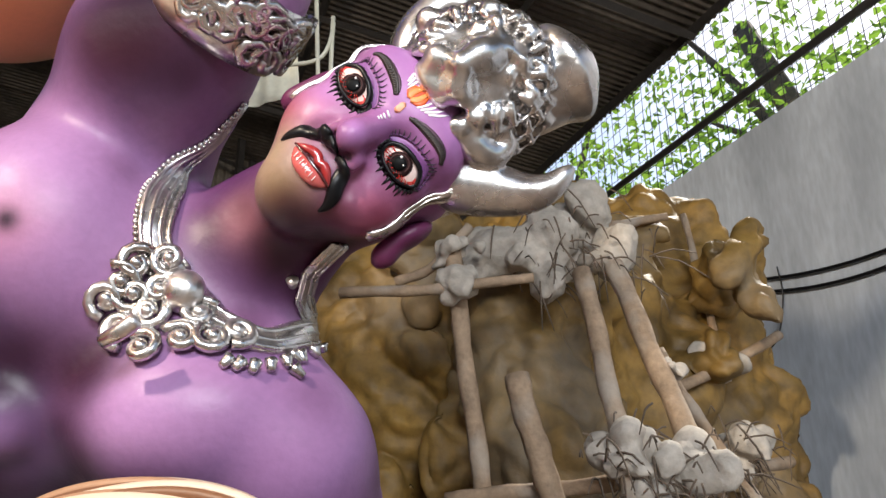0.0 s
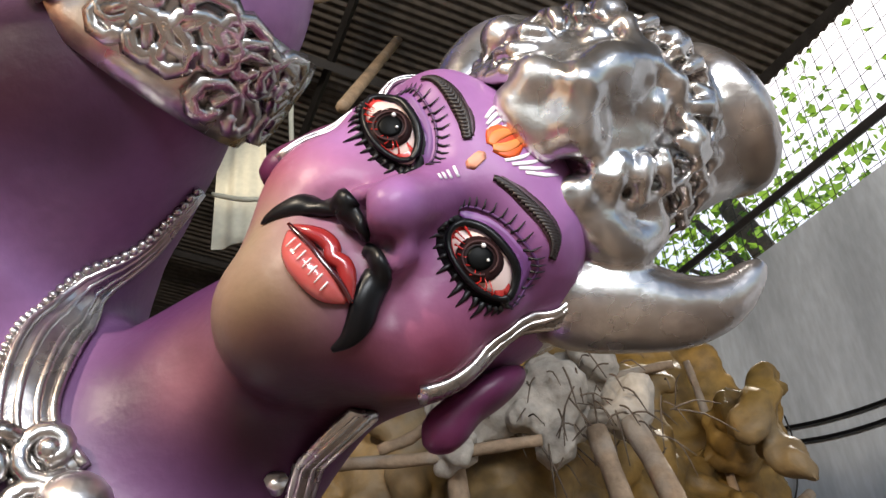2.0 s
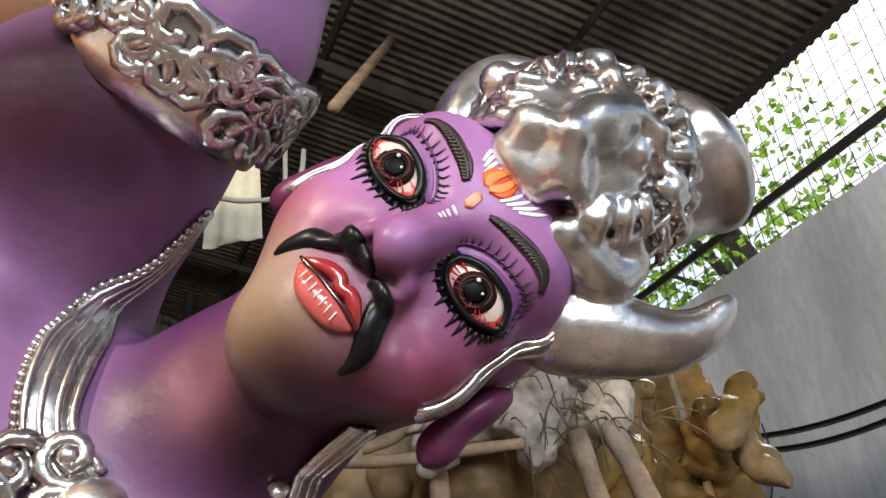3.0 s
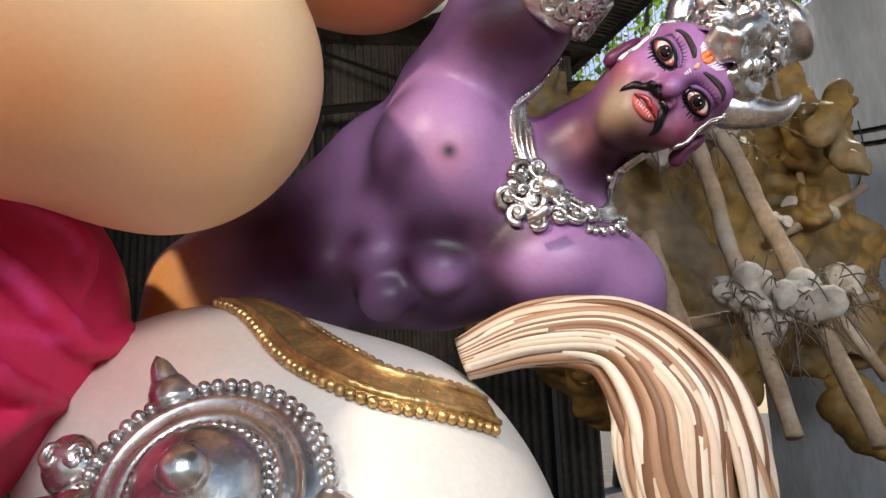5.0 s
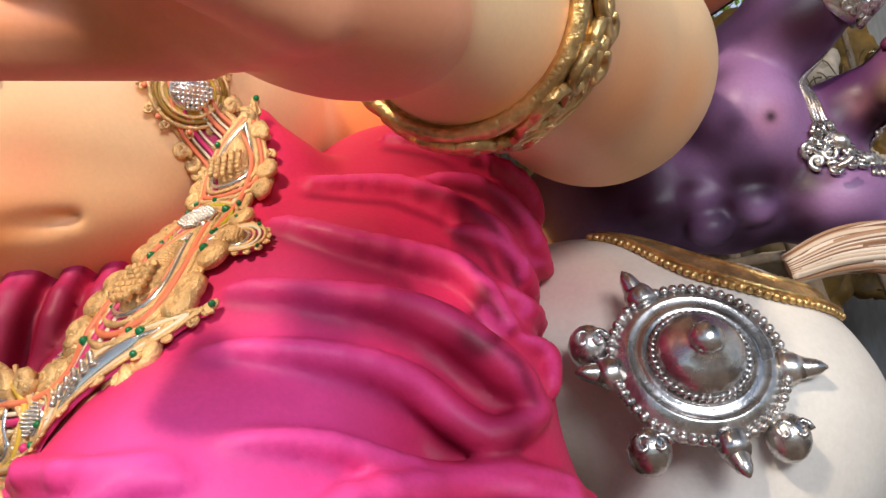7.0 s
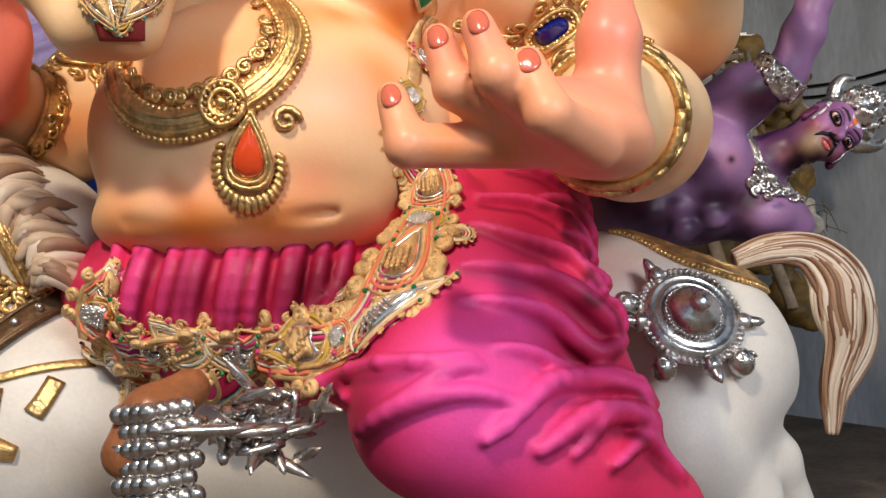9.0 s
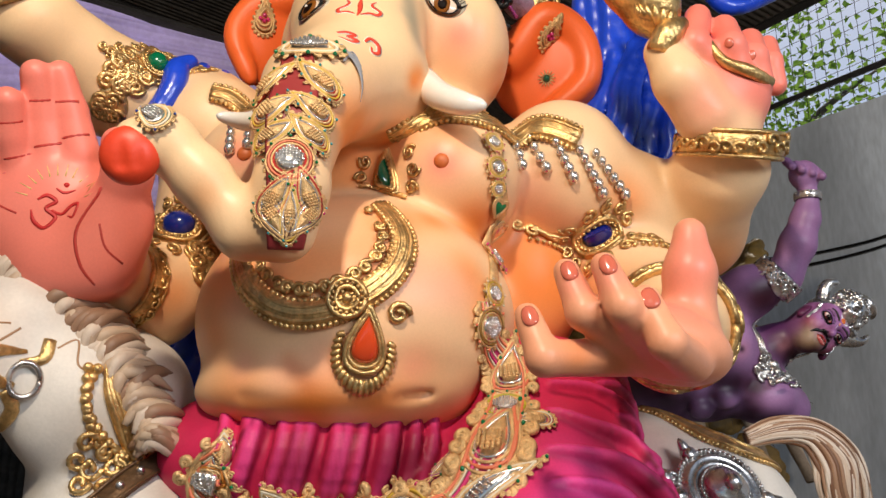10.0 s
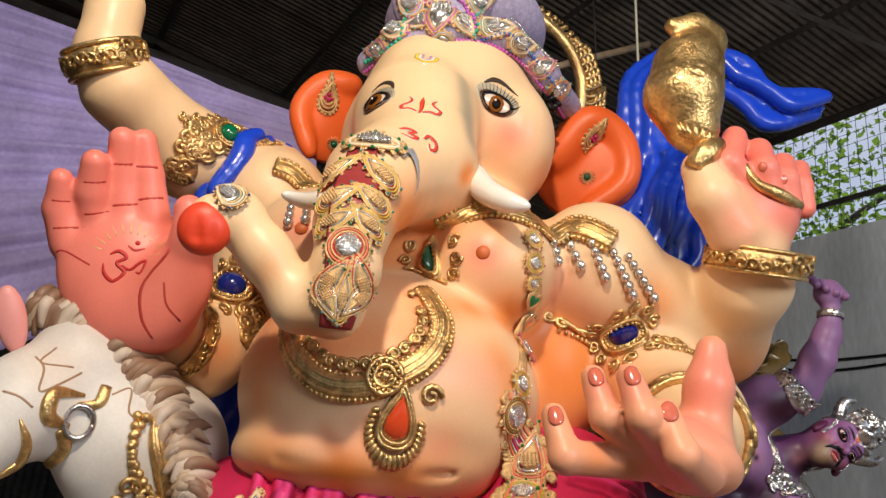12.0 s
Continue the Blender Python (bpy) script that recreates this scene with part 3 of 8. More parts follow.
def tree(base, top, radius, crown, crown_r, leaves, seed, label):
    random.seed(seed)
    root = Build()
    b, t = np.array(base, float), np.array(top, float)
    root.tube([(*b, radius), (*(b * 0.5 + t * 0.5 + np.array((0.2, 0, 0))), radius * 0.8), (*t, radius * 0.5)], M_BARK, sides=10, steps=6)
    ob = root.object("tree", label=label, category="tree")
    lv = Build()
    V, F = [], []
    for i in range(7):
        a = b * 0.35 + t * 0.65
        q = np.array(crown) + np.array([random.gauss(0, 0.55) * x for x in crown_r])
        Build().tube([(*a, radius * 0.4), (*((a + q) / 2 + np.array((0, 0, 0.2))), radius * 0.25), (*q, radius * 0.08)], M_BARK, sides=7, steps=4).object("limb", ob)
    for i in range(int(leaves * 1.4)):
        c = np.array(crown) + np.array([random.gauss(0, 0.5) * x for x in crown_r])
        if np.dot(c[:2] - WA, INW) > -0.35 and c[1] < 10.6:
            continue
        m = Euler([random.uniform(0, 6.28) for _ in range(3)]).to_matrix()
        L, W = random.uniform(0.09, 0.2), random.uniform(0.035, 0.075)
        k = len(V)
        for p in ((0, 0, 0), (W, L * 0.4, 0.02), (0, L, 0), (-W, L * 0.4, 0.02), (0, L * 0.45, -0.01)):
            V.append(c + np.array(m @ Vector(p)))
        F += [(k, k + 1, k + 4), (k + 1, k + 2, k + 4), (k + 2, k + 3, k + 4), (k + 3, k, k + 4)]
    lv.add(V, F, M_LEAF).object("crown", ob, smooth=False)
    return ob


tree((5.6, 8.2, 0), (3.9, 9.6, 8.5), 0.28, (4.5, 9.6, 6.6), (3.2, 2.6, 2.6), 2300, 21, "leafy tree with a leaning trunk beyond the wall")
tree((1.0, 13.5, 0), (1.4, 13.6, 8), 0.25, (1.8, 12.8, 5.8), (3.4, 2.0, 2.6), 2600, 22, "leafy green tree behind the shed")
tree((-5.5, 13.0, 0), (-5.2, 13.2, 8), 0.22, (-5.5, 12.6, 6.6), (3.2, 2.0, 2.0), 2000, 23, "leafy green tree behind the shed")
tree((8.5, 4.5, 0), (8.3, 4.6, 8), 0.25, (7.6, 4.8, 6.6), (2.4, 3.4, 2.4), 1500, 24, "leafy green tree beyond the wall")

# pale sheet of plastic hanging by the raised arm, and the violet backdrop cloth


def curtain(name, corners, n, m, fold, waves, material, label, category, fan=0.0):
    """A hanging cloth: corners top-left, top-right, bottom-left, bottom-right."""
    A, B, Cc, D = (np.array(c, float) for c in corners)
    nr = np.cross(B - A, Cc - A)
    nr /= np.linalg.norm(nr)
    V, F = [], []
    for side in (0, 1):
        for j in range(m + 1):
            v = j / m
            for i in range(n + 1):
                u = i / n
                p = (A * (1 - u) + B * u) * (1 - v) + (Cc * (1 - u) + D * u) * v
                ph = (v if fan else u) * waves * 6.28
                hgt = fold * (math.sin(ph + 1.3 * math.sin(ph * 0.37)) + 0.5 * math.sin(ph * 2.3 + 4 * (u + v))) * ((1 - 0.7 * u) if fan else 1)
                V.append(p + nr * (hgt + 0.004 * side))
    k = (n + 1) * (m + 1)
    for side in (0, 1):
        for j in range(m):
            for i in range(n):
                q = [side * k + j * (n + 1) + i, side * k + j * (n + 1) + i + 1, side * k + (j + 1) * (n + 1) + i + 1, side * k + (j + 1) * (n + 1) + i]
                F.append(q if side else q[::-1])
    return Build().add(V, F, material).object(name, label=label, category=category)


M_SHEET = mat("pale_plastic", (0.6, 0.57, 0.44), rough=0.35, var=0.12, scale=4)
curtain("plastic_sheet", ((-0.787, 2.600, 4.049), (-0.656, 2.600, 4.041), (-0.741, 2.600, 3.103), (-0.553, 2.600, 3.144)), 30, 12, 0.006, 1.2, M_SHEET, "pale yellowish plastic sheet hanging in soft folds", "plastic sheet")
Build().tube([(-0.749, 2.600, 4.017, 0.005), (-0.962, 2.620, 7.086, 0.006), (-2.260, 2.600, 24.370, 0.015)], M_STEEL, steps=3).object("hanging_wire", label="thin wire holding the plastic sheet to the roof", category="wire")
curtain("backdrop_cloth", ((-5.682, 2.900, 4.988), (-2.939, 3.100, 4.430), (-4.848, 2.700, 2.176), (-2.790, 3.000, 3.390)), 24, 90, 0.035, 11, M_VIOLET, "violet cloth stretched in radiating pleats behind the statue", "backdrop cloth", fan=1)
Build().tube([(-0.969, 2.400, 12.769, 0.018), (-0.464, 2.400, 3.440, 0.008), (-0.398, 2.400, 3.338, 0.008), (-0.430, 2.400, 3.173, 0.008), (-0.567, 2.400, 3.144, 0.008), (-0.689, 2.400, 3.172, 0.008)], M_SHEET, steps=6).object("white_wire", label="white wire looped under the roof", category="wire")

beam("backdrop_beam", (-6.179, 2.950, 5.201), (-2.185, 3.140, 4.213), 0.05, label="dark wooden beam that carries the violet backdrop")

# ---------------------------------------------------------------- elephant-headed statue
g = Clay()
g.front = (-2.25, -2.5, 1.58)
PEACHY = (0.83, 0.36, 0.2)
# trunk of the body
g.ell((-2.216, 0.700, 2.017), (0.624, 0.55, 0.50), CREAM, k=0.06)
g.ell((-2.289, 0.660, 1.741), (0.53, 0.47, 0.20), CREAM, k=0.07)
g.ell((-2.119, 1.000, 2.658), (0.66, 0.42, 0.55), PEACH, k=0.12)
g.ell((-1.841, 0.720, 2.616), (0.30, 0.34, 0.30), CREAM, k=0.07)
g.ell((-2.615, 0.850, 2.635), (0.30, 0.34, 0.30), CREAM, k=0.07)
g.ell((-1.485, 1.050, 2.269), (0.30, 0.30, 0.42), PEACH, k=0.1)
g.ell((-1.312, 0.850, 2.747), (0.30, 0.32, 0.30), CREAM, k=0.10)
g.ell((-2.898, 1.150, 2.958), (0.30, 0.3, 0.28), CREAM, k=0.10)
# raised hand with the shell
g.limb([(-1.281, 0.850, 2.667, 0.268), (-0.637, 1.020, 2.528, 0.248), (-0.667, 0.620, 2.683, 0.190), (-0.713, 0.500, 2.803, 0.161)], CREAM, k=0.07)
g.ell((-0.702, 0.460, 2.965), (0.20, 0.15, 0.19), PINKY, rot=(0, 30, 0), k=0.05)
g.limb([(-0.978, 0.400, 3.105, 0.085), (-0.932, 0.380, 2.970, 0.103), (-0.818, 0.420, 2.843, 0.123)], CREAM, k=0.04)
for a, b, c in (((-0.782, 0.470, 3.319, 0.057), (-0.867, 0.360, 3.132, 0.062), (-0.755, 0.380, 3.048, 0.055)),
                ((-0.674, 0.460, 3.265, 0.062), (-0.717, 0.340, 3.118, 0.062), (-0.676, 0.360, 3.012, 0.054)),
                ((-0.547, 0.480, 3.224, 0.057), (-0.608, 0.360, 3.088, 0.057), (-0.575, 0.380, 2.988, 0.052)),
                ((-0.429, 0.540, 3.244, 0.045), (-0.481, 0.440, 3.111, 0.046), (-0.473, 0.440, 3.003, 0.046))):
    g.limb([a, b, c], PINKY, k=0.018)
# lower arm and the open, offering hand
g.limb([(-1.099, 1.000, 2.355, 0.268), (-0.928, 0.710, 2.037, 0.263), (-1.160, 0.120, 1.929, 0.185), (-1.270, -0.160, 1.865, 0.110)], CREAM, k=0.07)
g.ell((-1.345, -0.245, 1.825), (0.19, 0.17, 0.11), PEACHY, rot=(0, 20, 0), k=0.05)
for a, b, c in (((-1.475, -0.275, 1.785, 0.056), (-1.749, -0.389, 1.770, 0.049), (-1.779, -0.344, 1.890, 0.037)),
                ((-1.425, -0.305, 1.777, 0.056), (-1.642, -0.415, 1.890, 0.049), (-1.672, -0.370, 2.010, 0.037)),
                ((-1.375, -0.335, 1.769, 0.056), (-1.560, -0.492, 1.892, 0.049), (-1.590, -0.447, 2.012, 0.037)),
                ((-1.325, -0.365, 1.761, 0.056), (-1.462, -0.521, 1.799, 0.049), (-1.492, -0.476, 1.919, 0.037))):
    g.limb([a, b, c], PEACHY, k=0.014)
g.limb([(-1.265, -0.230, 1.875, 0.085), (-1.255, -0.245, 2.040, 0.072), (-1.240, -0.235, 2.160, 0.050)], PEACHY, k=0.04)
# blessing hand, palm to the front
g.ell((-3.368, 0.580, 2.408), (0.25, 0.12, 0.30), PINKY, rot=(0, -14, 0), k=0.05)
g.ell((-3.143, 0.520, 2.302), (0.15, 0.12, 0.22), PINKY, rot=(0, 18, 0), k=0.06)
g.ell((-3.254, 0.560, 2.205), (0.21, 0.13, 0.15), PINKY, k=0.06)
g.limb([(-3.117, 0.500, 2.394, 0.100), (-3.065, 0.420, 2.519, 0.081), (-3.103, 0.400, 2.622, 0.061)], PINKY, k=0.05)
for a, b, c in (((-3.585, 0.580, 2.477, 0.083), (-3.631, 0.520, 2.598, 0.069), (-3.627, 0.440, 2.695, 0.047)),
                ((-3.494, 0.560, 2.569, 0.079), (-3.509, 0.480, 2.673, 0.069), (-3.500, 0.400, 2.770, 0.054)),
                ((-3.387, 0.560, 2.596, 0.079), (-3.417, 0.500, 2.769, 0.065), (-3.423, 0.420, 2.890, 0.055)),
                ((-3.282, 0.560, 2.622, 0.075), (-3.325, 0.520, 2.791, 0.063), (-3.350, 0.460, 2.915, 0.051))):
    g.limb([a, b, c], PINKY, k=0.02)
g.limb([(-3.222, 0.660, 2.206, 0.144), (-3.065, 0.950, 2.143, 0.192), (-2.930, 1.200, 2.437, 0.221), (-2.883, 1.250, 2.811, 0.260)], CREAM, k=0.06)
# upper arm raised at the side
g.limb([(-2.955, 1.250, 3.082, 0.250), (-3.331, 1.050, 3.131, 0.218), (-3.587, 0.720, 3.270, 0.170), (-3.658, 0.640, 3.387, 0.127), (-3.661, 0.620, 3.626, 0.129)], CREAM, k=0.06)
# head
g.ell((-2.044, 1.120, 3.534), (0.45, 0.52, 0.47), CREAM, k=0.08)
g.ell((-1.724, 0.980, 3.353), (0.21, 0.34, 0.30), CREAM, k=0.10)
g.ell((-2.430, 1.020, 3.314), (0.16, 0.30, 0.26), CREAM, k=0.10)
g.ell((-2.243, 0.800, 3.421), (0.25, 0.27, 0.36), CREAM, k=0.10)
g.limb([(-2.232, 0.700, 3.297, 0.298), (-2.226, 0.500, 2.994, 0.258), (-2.383, 0.220, 2.766, 0.194), (-2.442, 0.020, 2.515, 0.132), (-2.444, -0.060, 2.325, 0.111), (-2.468, -0.060, 2.194, 0.094),
        (-2.583, -0.020, 2.199, 0.087), (-2.722, -0.020, 2.361, 0.085), (-2.835, -0.030, 2.476, 0.085), (-2.907, -0.060, 2.455, 0.080)], CREAM, k=0.05)
g.ell((-2.105, 0.620, 2.911), (0.19, 0.24, 0.16), CREAM, k=0.08)
# painted shading of the airbrush
for p, r, s in (((-2.611, 0.300, 1.730), .13, .5), ((-2.315, 0.120, 1.751), .10, .5), ((-2.026, 0.300, 1.787), .15, .35), ((-2.090, 0.400, 2.355), .12, .7), ((-1.790, 0.420, 2.396), .14, .6), ((-1.527, 0.600, 2.344), .16, .7),
                ((-2.300, 0.400, 2.614), .2, .7), ((-2.663, 0.400, 2.152), .10, .5), ((-2.403, 0.200, 2.145), .12, .5), ((-1.329, 0.500, 2.112), .2, .6), ((-1.088, 0.500, 2.208), .14, .5), ((-2.782, 0.700, 2.169), .16, .6),
                ((-1.940, 0.500, 2.694), .07, .0), ((-2.549, -0.050, 2.101), .07, .5), ((-2.702, -0.100, 2.281), .06, .35), ((-1.574, 0.900, 3.231), .09, .5), ((-1.990, 0.500, 3.001), .05, .7), ((-2.374, 0.200, 1.680), .08, .7),
                ((-2.374, 0.200, 1.645), .07, .6), ((-2.136, 0.200, 1.692), .08, .4), ((-1.687, -0.500, 1.761), .05, .5), ((-1.620, -0.600, 1.731), .06, .4), ((-1.534, -0.600, 1.730), .06, .4), ((-0.941, 0.400, 1.786), .15, .4),
                ((-2.104, 0.300, 2.154), .1, .4), ((-1.768, 0.500, 1.650), .2, .6)):
    g.spot(p, r, ORANGE, s)
for p, r, s in (((-1.917, 0.380, 2.592), .09, .8), ((-1.977, 0.500, 3.153), .0001, .1), ((-1.794, 0.620, 3.266), .11, .75), ((-2.455, 0.750, 3.214), .08, .6), ((-1.260, -0.300, 2.060), .10, .7), ((-1.250, -0.280, 2.130), .08, .7), ((-1.701, -0.550, 1.949), .05, .6),
                ((-1.623, -0.600, 1.958), .05, .6), ((-1.370, -0.380, 1.920), .12, .7), ((-2.039, 0.200, 1.801), .07, .35), ((-2.676, 0.500, 2.646), .09, .7), ((-0.837, 0.330, 2.861), .12, .6), ((-2.623, 0.150, 2.010), .1, .2)):
    g.spot(p, r, PINKY, s)

for p, r, s in (((-2.736, 0.500, 1.939), .10, .6), ((-2.653, 0.450, 1.651), .14, .6), ((-2.380, 0.200, 1.654), .12, .45), ((-2.518, 0.300, 2.065), .12, .5), ((-2.236, 0.250, 2.152), .13, .6), ((-1.805, 0.500, 2.175), .11, .7), ((-1.738, 0.500, 2.045), .10, .6), ((-2.286, 0.500, 2.750), .13, .8), ((-2.085, 0.550, 2.743), .12, .7), ((-1.830, 0.600, 2.794), .10, .5),
                ((-1.953, 0.400, 2.360), .08, .7), ((-1.781, 0.450, 2.356), .09, .8), ((-1.597, 0.600, 2.263), .12, .8), ((-1.494, 0.600, 2.177), .12, .8), ((-1.074, 0.600, 2.524), .10, .5), ((-0.639, 0.800, 2.352), .12, .4), ((-2.743, 0.600, 2.274), .08, .6), ((-2.521, 0.100, 2.133), .06, .5), ((-3.041, 0.800, 2.084), .10, .4), ((-2.973, 0.900, 2.157), .1, .5),
                ((-2.007, 0.550, 2.993), .045, .9), ((-2.244, 0.350, 2.702), .07, .6), ((-1.572, 0.950, 3.159), .07, .7), ((-1.088, 0.700, 2.598), .1, .4), ((-0.788, 0.300, 1.749), .12, .5), ((-0.722, 0.500, 1.860), .12, .5), ((-0.891, 0.200, 1.782), .14, .45), ((-0.564, 0.900, 2.215), .2, .7), ((-2.004, 0.200, 1.594), .16, .55), ((-1.817, 0.300, 1.660), .14, .6), ((-2.160, 0.150, 1.667), .1, .6)):
    g.spot(p, r, ORANGE, s)
for p, r in (((-2.014, 0.300, 2.121), .13), ((-2.324, 0.150, 1.828), .09), ((-1.887, 0.400, 2.106), .1), ((-1.525, 0.550, 2.558), .12), ((-2.474, 0.200, 1.777), .08), ((-2.599, 0.250, 1.807), .06)):
    g.spot(p, r, (0.85, 0.38, 0.24), .55)
for p, r in (((-1.958, 0.600, 3.451), .07), ((-1.795, 0.620, 3.281), .0), ((-2.028, 0.600, 3.322), .05), ((-2.497, 0.720, 3.340), .05), ((-2.142, 0.500, 2.769), .05), ((-2.324, 0.300, 2.770), .04)):
    if r:
        g.spot(p, r, (0.4, 0.36, 0.26), .45)
g.line([(-2.449, 0.150, 1.813), (-2.402, 0.120, 1.757), (-2.358, 0.100, 1.691)], .035, (0.55, 0.12, 0.02), .35)
g.line([(-2.582, 0.300, 1.674), (-2.366, 0.150, 1.679), (-2.137, 0.200, 1.686)], .03, (0.6, 0.15, 0.02), .4)
g.groove([(-2.612, 0.280, 1.695, 0.012), (-2.361, 0.120, 1.656, 0.017), (-2.135, 0.180, 1.670, 0.014), (-1.981, 0.300, 1.717, 0.007)], k=0.04)
g.groove([(-2.426, 0.160, 1.797, 0.005), (-2.382, 0.100, 1.721, 0.012), (-2.358, 0.100, 1.671, 0.013)], k=0.04)
for a, b in (((-2.047, 0.550, 3.468), (-1.987, 0.500, 3.111)),):
    g.line([a, b], .05, (0.32, 0.28, 0.2), .6)
st = Build().skin(g, 0.011, M_SKIN)

# ears, flattened and hollowed
ears = Clay()
RED = (0.9, 0.15, 0.03)
ears.ell((-1.257, 1.250, 3.424), (0.29, 0.07, 0.31), RED, rot=(10, -20, -25), k=0.03)
ears.limb(glide([(-1.420, 1.250, 3.469, 0.094), (-1.265, 1.150, 3.669, 0.068), (-1.086, 1.150, 3.576, 0.056), (-1.055, 1.150, 3.345, 0.043), (-1.262, 1.200, 3.145, 0.049)], 5), RED, k=0.05)
ears.ell((-2.676, 1.450, 3.619), (0.22, 0.07, 0.27), RED, rot=(10, 10, 25), k=0.03)
ears.limb(glide([(-2.590, 1.400, 3.823, 0.052), (-2.761, 1.380, 3.784, 0.045), (-2.860, 1.360, 3.598, 0.038), (-2.769, 1.360, 3.353, 0.037)], 5), RED, k=0.05)
st.skin(ears, 0.014, M_SKIN)

# drapery over the lap
d = Clay()
d.front = (-1.6, -1.8, 1.42)
d.ell((-2.305, 0.800, 1.492), (0.68, 0.52, 0.28), MAGENTA, k=0.08)
d.limb([(-1.424, 0.850, 1.647, 0.337), (-1.584, 0.450, 1.375, 0.318), (-1.675, 0.120, 1.142, 0.250)], MAGENTA, k=0.1)
d.limb([(-1.675, 0.120, 1.142, 0.250), (-1.393, 0.200, 0.942, 0.233), (-1.083, 0.350, 0.745, 0.202)], MAGENTA, k=0.08)
d.limb([(-1.403, 0.720, 1.654, 0.206), (-1.278, 0.420, 1.341, 0.149), (-1.178, 0.300, 1.105, 0.119)], MAGENTA, k=0.1)
d.limb([(-2.790, 0.750, 1.588, 0.125), (-2.613, 0.600, 1.422, 0.157), (-2.423, 0.500, 1.306, 0.171)], MAGENTA, k=0.08)
d.limb([(-1.690, 0.480, 1.90, 0.060), (-1.640, 0.480, 1.775, 0.085), (-1.650, 0.450, 1.625, 0.105), (-1.715, 0.375, 1.500, 0.120), (-1.790, 0.300, 1.370, 0.130), (-1.930, 0.320, 1.270, 0.130), (-2.090, 0.370, 1.245, 0.120)], MAGENTA, k=0.1)
base = Clay()
base.forms = list(d.forms)
base.front = (-1.28, -1.45, 1.36)


def lay(nodes, sunk, steps, k):
    """A fold laid on the drapery: nodes of (x, y, z, radius), partly sunk into it."""
    nodes = np.array([list(n) for n in nodes])
    nodes[:, :3] = base.face(nodes)
    C = glide(nodes, steps)
    P, N = base.snap(C[:, :3])
    d.limb(np.c_[P + N * (C[:, 3] * (1 - sunk))[:, None], C[:, 3]], MAGENTA, k=k)
    # underside shade and lit crest of each fold are painted into the colour
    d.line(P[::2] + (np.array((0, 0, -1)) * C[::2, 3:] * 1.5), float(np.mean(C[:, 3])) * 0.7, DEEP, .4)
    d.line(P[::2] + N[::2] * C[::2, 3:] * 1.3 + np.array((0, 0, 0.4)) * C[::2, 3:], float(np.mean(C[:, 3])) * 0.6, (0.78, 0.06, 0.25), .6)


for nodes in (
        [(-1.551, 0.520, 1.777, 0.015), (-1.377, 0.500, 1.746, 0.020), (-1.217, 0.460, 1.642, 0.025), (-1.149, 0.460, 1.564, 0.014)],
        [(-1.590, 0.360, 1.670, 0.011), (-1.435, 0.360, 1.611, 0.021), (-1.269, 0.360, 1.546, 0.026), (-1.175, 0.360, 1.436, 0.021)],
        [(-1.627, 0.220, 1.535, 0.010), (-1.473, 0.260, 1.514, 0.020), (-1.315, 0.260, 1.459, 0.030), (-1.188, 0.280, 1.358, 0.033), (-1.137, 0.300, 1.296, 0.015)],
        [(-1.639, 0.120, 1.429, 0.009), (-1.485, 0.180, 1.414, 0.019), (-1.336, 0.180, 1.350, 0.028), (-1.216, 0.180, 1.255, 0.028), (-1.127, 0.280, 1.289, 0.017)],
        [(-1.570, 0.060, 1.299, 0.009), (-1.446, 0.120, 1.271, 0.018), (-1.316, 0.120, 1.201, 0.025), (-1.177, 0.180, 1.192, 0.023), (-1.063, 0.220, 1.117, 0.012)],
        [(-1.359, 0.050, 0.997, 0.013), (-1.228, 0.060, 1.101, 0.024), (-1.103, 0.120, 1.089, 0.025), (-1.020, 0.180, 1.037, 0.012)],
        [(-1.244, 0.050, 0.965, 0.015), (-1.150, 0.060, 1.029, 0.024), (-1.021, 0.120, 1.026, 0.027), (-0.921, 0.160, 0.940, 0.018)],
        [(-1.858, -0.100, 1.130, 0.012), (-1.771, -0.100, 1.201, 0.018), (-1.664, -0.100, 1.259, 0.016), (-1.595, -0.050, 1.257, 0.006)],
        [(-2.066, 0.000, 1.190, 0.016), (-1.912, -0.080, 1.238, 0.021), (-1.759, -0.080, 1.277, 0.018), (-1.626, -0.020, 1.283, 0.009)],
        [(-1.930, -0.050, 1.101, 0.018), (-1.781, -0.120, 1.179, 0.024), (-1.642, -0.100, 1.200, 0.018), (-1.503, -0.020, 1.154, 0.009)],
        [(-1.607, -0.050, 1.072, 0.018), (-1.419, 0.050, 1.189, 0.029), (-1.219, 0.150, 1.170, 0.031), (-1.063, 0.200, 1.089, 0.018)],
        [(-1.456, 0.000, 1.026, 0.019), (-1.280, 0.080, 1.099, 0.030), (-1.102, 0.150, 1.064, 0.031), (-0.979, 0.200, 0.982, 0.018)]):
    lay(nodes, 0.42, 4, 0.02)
base.front = (-0.46, -0.64, 1.44)
